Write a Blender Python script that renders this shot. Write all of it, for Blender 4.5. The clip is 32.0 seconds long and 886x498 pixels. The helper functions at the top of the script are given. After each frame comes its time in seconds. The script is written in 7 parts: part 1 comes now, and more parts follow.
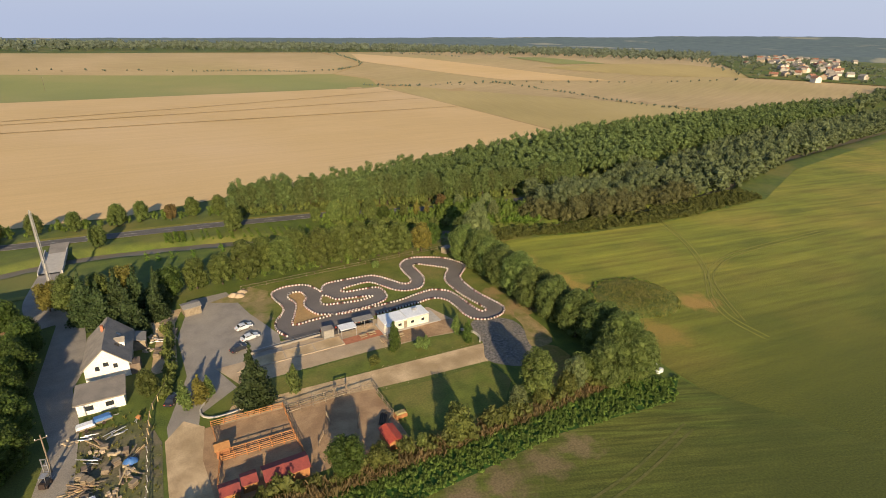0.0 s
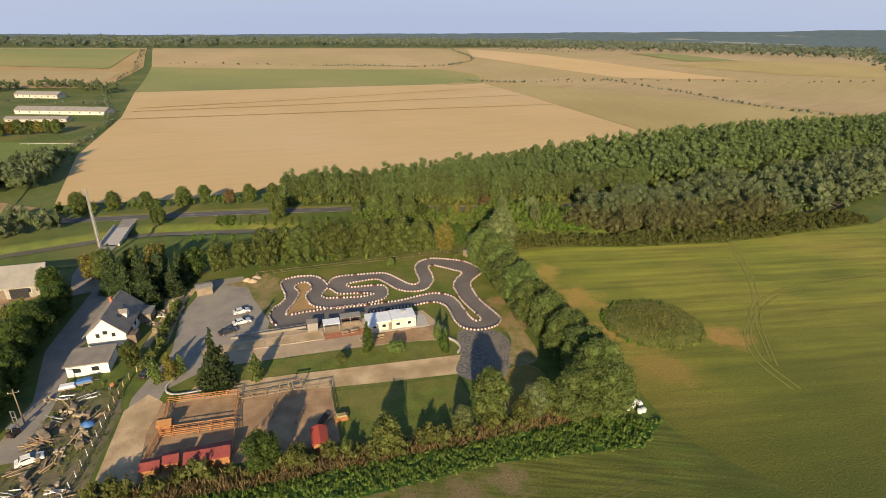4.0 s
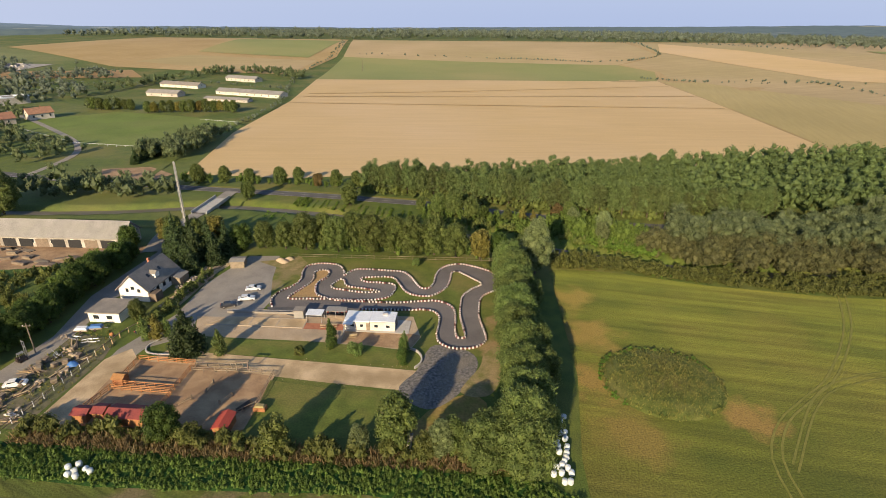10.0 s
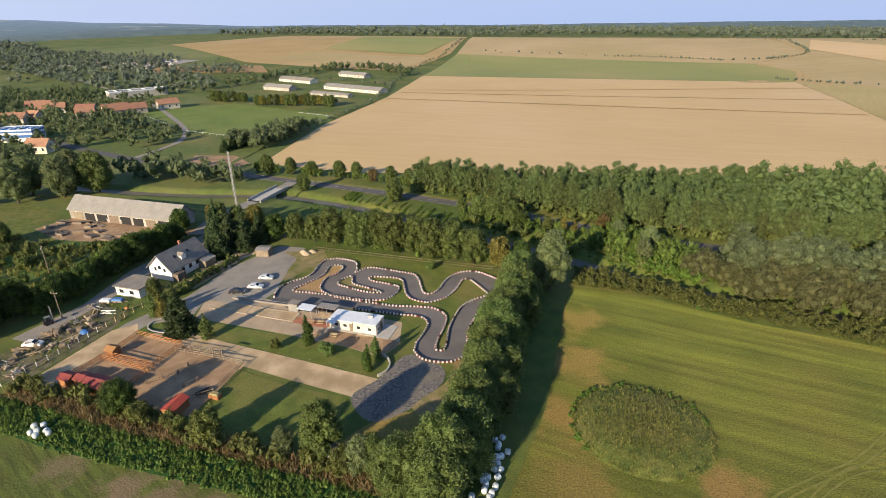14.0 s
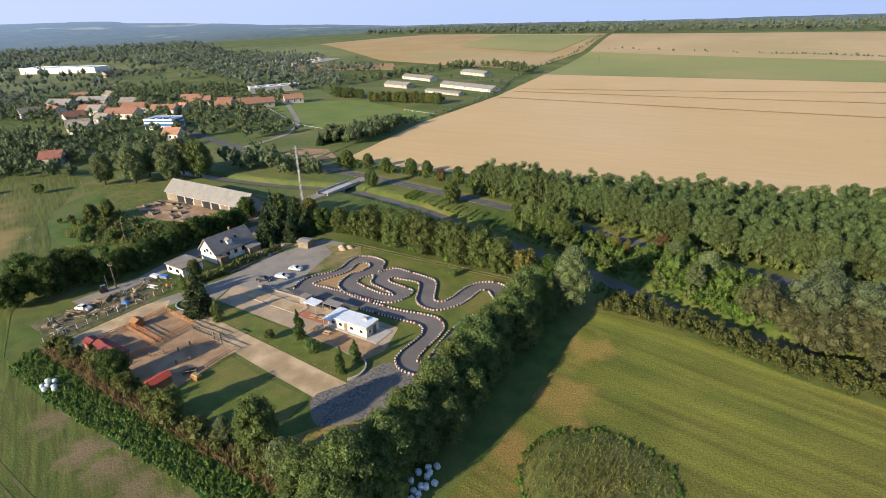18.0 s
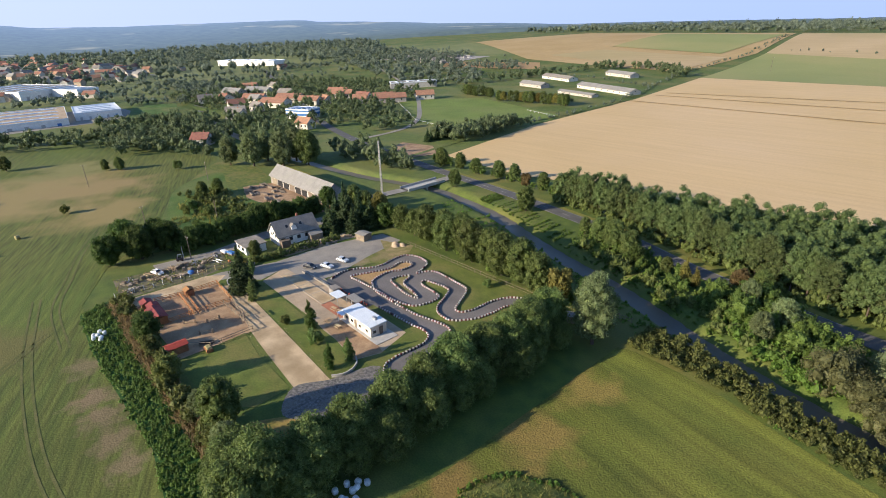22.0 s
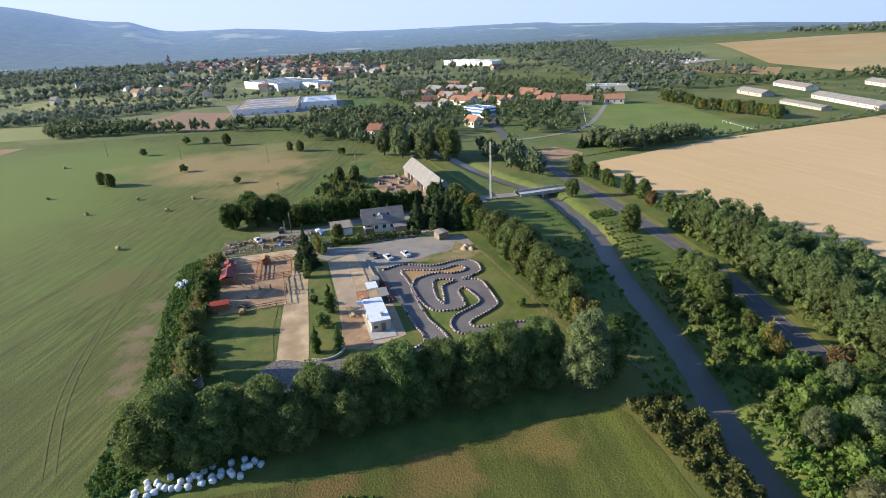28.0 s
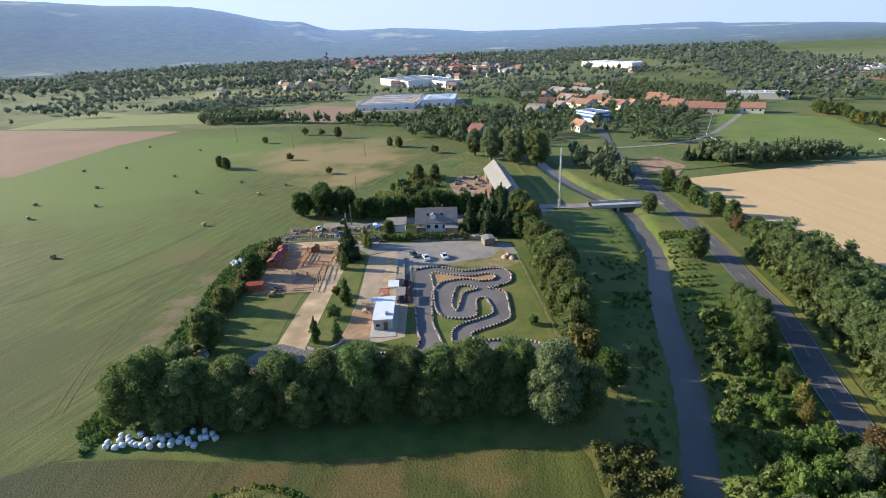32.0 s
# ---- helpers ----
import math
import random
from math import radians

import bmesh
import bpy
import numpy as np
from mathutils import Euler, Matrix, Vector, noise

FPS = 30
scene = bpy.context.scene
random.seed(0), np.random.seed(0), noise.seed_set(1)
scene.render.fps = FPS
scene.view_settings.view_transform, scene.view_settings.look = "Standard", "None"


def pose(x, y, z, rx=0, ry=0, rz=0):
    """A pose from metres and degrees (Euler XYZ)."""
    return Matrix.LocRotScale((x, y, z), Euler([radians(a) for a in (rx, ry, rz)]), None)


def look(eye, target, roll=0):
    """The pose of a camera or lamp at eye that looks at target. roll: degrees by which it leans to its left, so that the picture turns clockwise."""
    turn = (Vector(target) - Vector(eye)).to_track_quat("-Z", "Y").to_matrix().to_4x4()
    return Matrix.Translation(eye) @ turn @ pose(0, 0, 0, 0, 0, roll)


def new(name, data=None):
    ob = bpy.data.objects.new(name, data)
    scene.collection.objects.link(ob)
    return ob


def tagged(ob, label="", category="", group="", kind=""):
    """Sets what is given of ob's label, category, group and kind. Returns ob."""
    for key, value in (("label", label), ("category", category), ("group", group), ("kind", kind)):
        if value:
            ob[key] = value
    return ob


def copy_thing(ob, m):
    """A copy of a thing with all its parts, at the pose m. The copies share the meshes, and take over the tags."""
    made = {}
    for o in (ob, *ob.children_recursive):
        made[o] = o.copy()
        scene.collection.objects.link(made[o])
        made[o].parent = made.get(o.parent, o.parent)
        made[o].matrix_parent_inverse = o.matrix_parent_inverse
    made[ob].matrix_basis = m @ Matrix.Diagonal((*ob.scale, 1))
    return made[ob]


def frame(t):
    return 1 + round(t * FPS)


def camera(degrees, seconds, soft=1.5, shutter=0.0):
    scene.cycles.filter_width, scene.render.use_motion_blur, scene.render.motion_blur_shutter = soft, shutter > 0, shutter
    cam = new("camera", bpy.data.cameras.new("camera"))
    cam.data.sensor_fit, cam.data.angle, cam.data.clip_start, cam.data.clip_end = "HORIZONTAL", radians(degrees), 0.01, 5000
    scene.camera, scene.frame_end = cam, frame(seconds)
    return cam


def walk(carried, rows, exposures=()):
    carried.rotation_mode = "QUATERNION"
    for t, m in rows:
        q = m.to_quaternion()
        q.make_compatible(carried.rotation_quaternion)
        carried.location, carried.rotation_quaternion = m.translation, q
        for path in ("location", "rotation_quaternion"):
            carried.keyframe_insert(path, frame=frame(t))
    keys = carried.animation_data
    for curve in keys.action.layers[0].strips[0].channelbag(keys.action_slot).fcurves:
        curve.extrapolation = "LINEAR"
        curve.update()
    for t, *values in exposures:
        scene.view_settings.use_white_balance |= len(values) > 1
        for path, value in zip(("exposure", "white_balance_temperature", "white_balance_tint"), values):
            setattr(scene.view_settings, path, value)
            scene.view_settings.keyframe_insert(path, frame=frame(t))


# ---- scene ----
cam = camera(79.1, 32.0, soft=0.68)
PATH = [
    (0, (-0.937, -0.975, 71.488), (-0.024, 0.638, 70.735), 1.2),
    (0.5, (3.012, -2.655, 71.808), (3.878, -1.019, 71.053), 1.1),
    (1, (6.596, -3.818, 71.96), (7.42, -2.162, 71.2), 1.0),
    (1.5, (10.439, -4.75, 71.959), (11.209, -3.069, 71.196), 0.9),
    (2, (14.258, -5.599, 71.882), (14.974, -3.897, 71.116), 0.9),
    (2.5, (17.929, -6.501, 71.852), (18.598, -4.779, 71.086), 1.0),
    (4.5, (33.798, -8.697, 72.258), (34.268, -6.915, 71.482), 0.8),
    (5, (37.657, -9.03, 72.379), (38.074, -7.235, 71.601), 0.9),
    (5.5, (41.577, -9.042, 72.44), (41.929, -7.234, 71.659), 0.9),
    (6, (45.545, -9.001, 72.437), (45.84, -7.185, 71.654), 0.9),
    (6.5, (49.562, -8.851, 72.443), (49.823, -7.03, 71.657), 0.8),
    (7, (53.613, -8.616, 72.519), (53.829, -6.791, 71.731), 0.7),
    (7.5, (57.532, -8.221, 72.5), (57.689, -6.39, 71.71), 0.7),
    (8, (61.227, -7.611, 72.577), (61.325, -5.778, 71.784), 0.8),
    (8.5, (65.16, -6.934, 72.581), (65.209, -5.1, 71.786), 0.8),
    (9, (69.167, -6.18, 72.603), (69.158, -4.346, 71.807), 0.7),
    (9.5, (73.073, -5.244, 72.556), (73.006, -3.412, 71.757), 0.6),
    (10, (76.854, -4.13, 72.467), (76.729, -2.302, 71.667), 0.5),
    (10.5, (80.433, -3.063, 72.41), (80.259, -1.239, 71.608), 0.5),
    (11, (83.824, -1.66, 72.354), (83.597, 0.157, 71.551), 0.6),
    (11.5, (87.484, -0.277, 72.262), (87.2, 1.532, 71.459), 0.5),
    (12, (91.527, 1.274, 72.166), (91.192, 3.074, 71.361), 0.1),
    (12.5, (95.289, 2.877, 72.121), (94.903, 4.665, 71.314), -0.1),
    (13, (98.894, 4.542, 72.131), (98.459, 6.319, 71.322), -0.1),
    (13.5, (102.465, 6.298, 72.051), (101.971, 8.06, 71.243), -0.3),
    (14, (106.059, 8.154, 71.899), (105.51, 9.899, 71.09), -0.4),
    (14.5, (109.743, 10.177, 71.709), (109.131, 11.901, 70.901), -0.6),
    (16.5, (123.351, 19.356, 71.528), (122.519, 20.984, 70.719), -1.3),
    (17, (126.554, 21.721, 71.501), (125.669, 23.322, 70.692), -1.4),
    (17.5, (129.495, 24.455, 71.363), (128.559, 26.026, 70.553), -1.5),
    (18, (132.428, 27.208, 71.17), (131.436, 28.745, 70.363), -1.7),
    (18.5, (135.13, 30.01, 71.081), (134.086, 31.513, 70.274), -1.6),
    (19, (138.033, 32.828, 70.977), (136.938, 34.295, 70.172), -1.7),
    (19.5, (140.749, 35.832, 70.869), (139.604, 37.261, 70.065), -1.7),
    (20, (143.026, 38.932, 70.719), (141.83, 40.319, 69.916), -1.8),
    (20.5, (145.328, 41.97, 70.491), (144.081, 43.313, 69.69), -1.8),
    (21, (147.694, 45.154, 70.421), (146.395, 46.447, 69.622), -1.8),
    (21.5, (150.075, 48.477, 70.321), (148.722, 49.715, 69.522), -1.9),
    (22, (152.349, 51.866, 70.123), (150.949, 53.051, 69.327), -2.0),
    (22.5, (154.425, 55.409, 69.826), (152.985, 56.548, 69.032), -2.2),
    (23, (156.421, 58.812, 69.532), (154.943, 59.903, 68.741), -2.3),
    (23.5, (158.247, 62.201, 69.298), (156.732, 63.242, 68.509), -2.3),
    (24, (160.063, 65.924, 69.153), (158.508, 66.906, 68.367), -2.4),
    (24.5, (161.736, 69.453, 68.885), (160.144, 70.376, 68.102), -2.5),
    (25, (163.257, 73.067, 68.5), (161.63, 73.932, 67.722), -2.5),
    (25.5, (164.691, 76.831, 68.182), (163.035, 77.642, 67.406), -2.7),
    (27.5, (169.131, 91.837, 67.076), (167.372, 92.406, 66.313), -2.7),
    (28, (169.926, 95.767, 66.888), (168.145, 96.27, 66.128), -2.8),
    (28.5, (170.556, 99.558, 66.714), (168.756, 99.992, 65.958), -2.7),
    (29, (171.1, 103.285, 66.571), (169.284, 103.651, 65.818), -2.8),
    (29.5, (171.401, 107.12, 66.361), (169.573, 107.429, 65.612), -2.8),
    (30, (171.559, 110.972, 66.216), (169.719, 111.215, 65.471), -2.8),
    (30.5, (171.54, 114.607, 66.072), (169.692, 114.794, 65.33), -2.7),
    (31, (171.586, 118.271, 66.012), (169.733, 118.4, 65.27), -2.7),
    (31.5, (171.56, 121.906, 65.979), (169.704, 121.979, 65.237), -2.6),
    (32, (171.57, 125.089, 65.936), (169.712, 125.112, 65.196), -2.6),
]
walk(cam, [(t, look(eye, target, roll)) for t, eye, target, roll in PATH],
     [(0, 0.72, 7030, 10), (9, 0.77, 6760, 10), (15, 0.88, 6120, 10), (22, 0.98, 5720, 10), (32, 1.06, 5450, 10)])

# ---- world, sun ----
SUN_ELEV, SUN_FROM = 19.5, (-0.30, -0.954)          # height of the sun and the side it shines from
world = bpy.data.worlds.new("world")
scene.world = world
world.use_nodes = True
wn = world.node_tree.nodes
sky = wn.new("ShaderNodeTexSky")
sky.sky_type, sky.sun_disc = "NISHITA", False
sky.sun_elevation = radians(SUN_ELEV)
sky.sun_rotation = math.atan2(SUN_FROM[0], SUN_FROM[1])
sky.altitude, sky.air_density, sky.dust_density, sky.ozone_density = 200, 1.0, 0.3, 4.0
tint = wn.new("ShaderNodeMix")
tint.data_type, tint.blend_type = "RGBA", "MULTIPLY"
tint.inputs[0].default_value, tint.inputs[7].default_value = 1.0, (1.06, 0.97, 0.92, 1)
world.node_tree.links.new(sky.outputs[0], tint.inputs[6])
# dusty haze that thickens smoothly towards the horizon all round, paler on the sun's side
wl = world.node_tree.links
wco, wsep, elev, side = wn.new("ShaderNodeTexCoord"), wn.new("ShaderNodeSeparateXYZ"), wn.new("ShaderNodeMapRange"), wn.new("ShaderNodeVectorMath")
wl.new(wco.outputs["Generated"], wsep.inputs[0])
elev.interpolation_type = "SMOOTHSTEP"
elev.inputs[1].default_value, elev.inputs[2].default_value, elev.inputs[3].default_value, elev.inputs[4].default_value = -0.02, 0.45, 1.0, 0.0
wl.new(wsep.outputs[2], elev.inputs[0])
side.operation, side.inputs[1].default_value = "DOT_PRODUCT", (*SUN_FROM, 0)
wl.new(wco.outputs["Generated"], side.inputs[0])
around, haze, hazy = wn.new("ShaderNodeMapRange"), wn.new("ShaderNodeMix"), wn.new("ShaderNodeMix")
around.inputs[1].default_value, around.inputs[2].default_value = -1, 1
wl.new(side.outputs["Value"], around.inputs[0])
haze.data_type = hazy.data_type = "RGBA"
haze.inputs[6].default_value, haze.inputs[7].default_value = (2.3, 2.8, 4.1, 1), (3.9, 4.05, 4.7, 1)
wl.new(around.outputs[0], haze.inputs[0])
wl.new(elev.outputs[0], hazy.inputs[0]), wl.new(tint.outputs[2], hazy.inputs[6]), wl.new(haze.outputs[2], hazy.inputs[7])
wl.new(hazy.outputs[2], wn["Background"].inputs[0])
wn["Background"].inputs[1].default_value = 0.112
sun = new("sun", bpy.data.lights.new("sun", "SUN"))
sun.data.energy, sun.data.angle, sun.data.color = 4.8, radians(0.6), (1.0, 0.80, 0.53)
sv = Vector((SUN_FROM[0] * math.cos(radians(SUN_ELEV)), SUN_FROM[1] * math.cos(radians(SUN_ELEV)), math.sin(radians(SUN_ELEV))))
sun.matrix_world = sv.to_track_quat("Z", "Y").to_matrix().to_4x4()


# ---- materials ----
def mat(name, col, col2=None, scale=1.0, fine=12.0, rough=0.85, bump=0.2, bump_scale=None, depth=0.06, metal=0.0, third=None, third_scale=0.02,
        island=0.0, obj=0.0, stripes=None, spec=0.3, detail=6.0, grain=0.28, zone=None, spots=(), retro=0.0):
    """A two-scale mottled surface: col to col2 by noise, fine grain, optional third tint in large patches, hue shift by island or object, mowing stripes."""
    m = bpy.data.materials.new(name)
    m.use_nodes = True
    n, lk = m.node_tree.nodes, m.node_tree.links
    b = n["Principled BSDF"]
    b.inputs["Roughness"].default_value, b.inputs["Metallic"].default_value = rough, metal
    b.inputs["Specular IOR Level"].default_value = spec
    b.inputs["Diffuse Roughness"].default_value = retro
    col2 = col2 or tuple(c * 0.72 for c in col)
    co = n.new("ShaderNodeTexCoord")
    geo = n.new("ShaderNodeNewGeometry")

    def tex(s, d=detail, vec=None):
        t = n.new("ShaderNodeTexNoise")
        t.inputs["Scale"].default_value, t.inputs["Detail"].default_value = s, d
        lk.new(vec or geo.outputs["Position"], t.inputs["Vector"])
        return t.outputs["Fac"]

    def mix(fac, a, bb, mode="MIX"):
        x = n.new("ShaderNodeMix")
        x.data_type, x.blend_type = "RGBA", mode
        for sock, v in ((x.inputs[0], fac), (x.inputs[6], a), (x.inputs[7], bb)):
            if isinstance(v, (int, float)):
                sock.default_value = v
            elif isinstance(v, tuple):
                sock.default_value = (*v, 1.0)
            else:
                lk.new(v, sock)
        return x.outputs[2]

    def ramp(fac, lo, hi):
        r = n.new("ShaderNodeMapRange")
        r.inputs[1].default_value, r.inputs[2].default_value = lo, hi
        lk.new(fac, r.inputs[0])
        return r.outputs[0]

    c = mix(ramp(tex(scale), 0.35, 0.65), col, col2)
    if third:
        c = mix(ramp(tex(third_scale, 4), 0.45, 0.7), c, third)
    if stripes:                                        # (angle in degrees, wavelength, strength, tint)
        ang, wave, strength, tint = stripes
        mp = n.new("ShaderNodeMapping")
        mp.vector_type = "POINT"
        mp.inputs["Rotation"].default_value = (0, 0, radians(-ang))
        lk.new(geo.outputs["Position"], mp.inputs["Vector"])
        wv = n.new("ShaderNodeTexWave")
        wv.bands_direction = "Y"
        wv.inputs["Scale"].default_value = 0.314 / wave
        wv.inputs["Distortion"].default_value, wv.inputs["Detail"].default_value, wv.inputs["Detail Scale"].default_value = 2.2, 3, 0.6
        lk.new(mp.outputs[0], wv.inputs["Vector"])
        mm = n.new("ShaderNodeMath")
        mm.operation, mm.inputs[1].default_value = "MULTIPLY", strength
        lk.new(wv.outputs["Fac"], mm.inputs[0])
        c = mix(mm.outputs[0], c, tint)
        st = n.new("ShaderNodeMapping")                # fine streaks along the rows
        st.inputs["Scale"].default_value = (0.07, 1.0, 1.0)
        lk.new(mp.outputs[0], st.inputs["Vector"])
        sr = n.new("ShaderNodeMapRange")
        sr.inputs[1].default_value, sr.inputs[2].default_value = 0.3, 0.7
        sr.inputs[3].default_value, sr.inputs[4].default_value = 1 - strength * 0.7, 1 + strength * 0.6
        lk.new(tex(5.0 / wave, 5, st.outputs[0]), sr.inputs[0])
        c3 = n.new("ShaderNodeCombineXYZ")
        for i in range(3):
            lk.new(sr.outputs[0], c3.inputs[i])
        c = mix(1.0, c, c3.outputs[0], "MULTIPLY")
    if zone:                                           # (y0, y1, tint): another tint south of an uneven line
        sp, ad = n.new("ShaderNodeSeparateXYZ"), n.new("ShaderNodeMath")
        lk.new(geo.outputs["Position"], sp.inputs[0])
        ad.operation, ad.inputs[1].default_value = "MULTIPLY_ADD", 60.0
        lk.new(tex(0.02, 5), ad.inputs[0]), lk.new(sp.outputs[1], ad.inputs[2])
        c = mix(ramp(ad.outputs[0], zone[0] + 30, zone[1] + 30), zone[2], c)
    for sx, sy, rad, tint in spots:                    # worn, dry and differently toned places with ragged edges
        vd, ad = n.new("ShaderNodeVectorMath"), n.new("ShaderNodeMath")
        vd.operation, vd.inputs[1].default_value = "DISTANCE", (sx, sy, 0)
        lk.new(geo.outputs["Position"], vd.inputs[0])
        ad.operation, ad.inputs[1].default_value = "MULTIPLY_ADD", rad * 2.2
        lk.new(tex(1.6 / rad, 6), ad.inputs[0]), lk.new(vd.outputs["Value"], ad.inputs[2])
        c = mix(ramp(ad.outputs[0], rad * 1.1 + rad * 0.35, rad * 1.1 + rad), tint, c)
    g = ramp(tex(fine, 3), 0.2, 0.8)
    gr = n.new("ShaderNodeMapRange")
    gr.inputs[3].default_value, gr.inputs[4].default_value = 1 - grain, 1 + grain
    lk.new(g, gr.inputs[0])
    cc = n.new("ShaderNodeCombineXYZ")
    for i in range(3):
        lk.new(gr.outputs[0], cc.inputs[i])
    c = mix(1.0, c, cc.outputs[0], "MULTIPLY")
    if island or obj:
        hs = n.new("ShaderNodeHueSaturation")
        src = geo.outputs["Random Per Island"]
        if obj:
            oi = n.new("ShaderNodeObjectInfo")
            r2 = n.new("ShaderNodeMapRange")
            r2.inputs[3].default_value, r2.inputs[4].default_value = 1 - obj, 1 + obj
            lk.new(oi.outputs["Random"], r2.inputs[0])
            r3 = n.new("ShaderNodeMapRange")
            r3.inputs[3].default_value, r3.inputs[4].default_value = 0.5 - obj * 0.06, 0.5 + obj * 0.06
            lk.new(oi.outputs["Random"], r3.inputs[0])
            lk.new(r3.outputs[0], hs.inputs["Hue"])
        if island:
            r1 = n.new("ShaderNodeMapRange")
            r1.inputs[3].default_value, r1.inputs[4].default_value = 1 - island, 1 + island
            lk.new(src, r1.inputs[0])
            if obj:
                ml = n.new("ShaderNodeMath")
                ml.operation = "MULTIPLY"
                lk.new(r1.outputs[0], ml.inputs[0]), lk.new(r2.outputs[0], ml.inputs[1])
                lk.new(ml.outputs[0], hs.inputs["Value"])
            else:
                lk.new(r1.outputs[0], hs.inputs["Value"])
        else:
            lk.new(r2.outputs[0], hs.inputs["Value"])
        lk.new(c, hs.inputs["Color"])
        c = hs.outputs[0]
    lk.new(c, b.inputs["Base Color"])
    if bump:
        bp = n.new("ShaderNodeBump")
        bp.inputs["Strength"].default_value, bp.inputs["Distance"].default_value = bump, depth
        lk.new(tex(bump_scale or fine, 4), bp.inputs["Height"])
        lk.new(bp.outputs[0], b.inputs["Normal"])
    return m


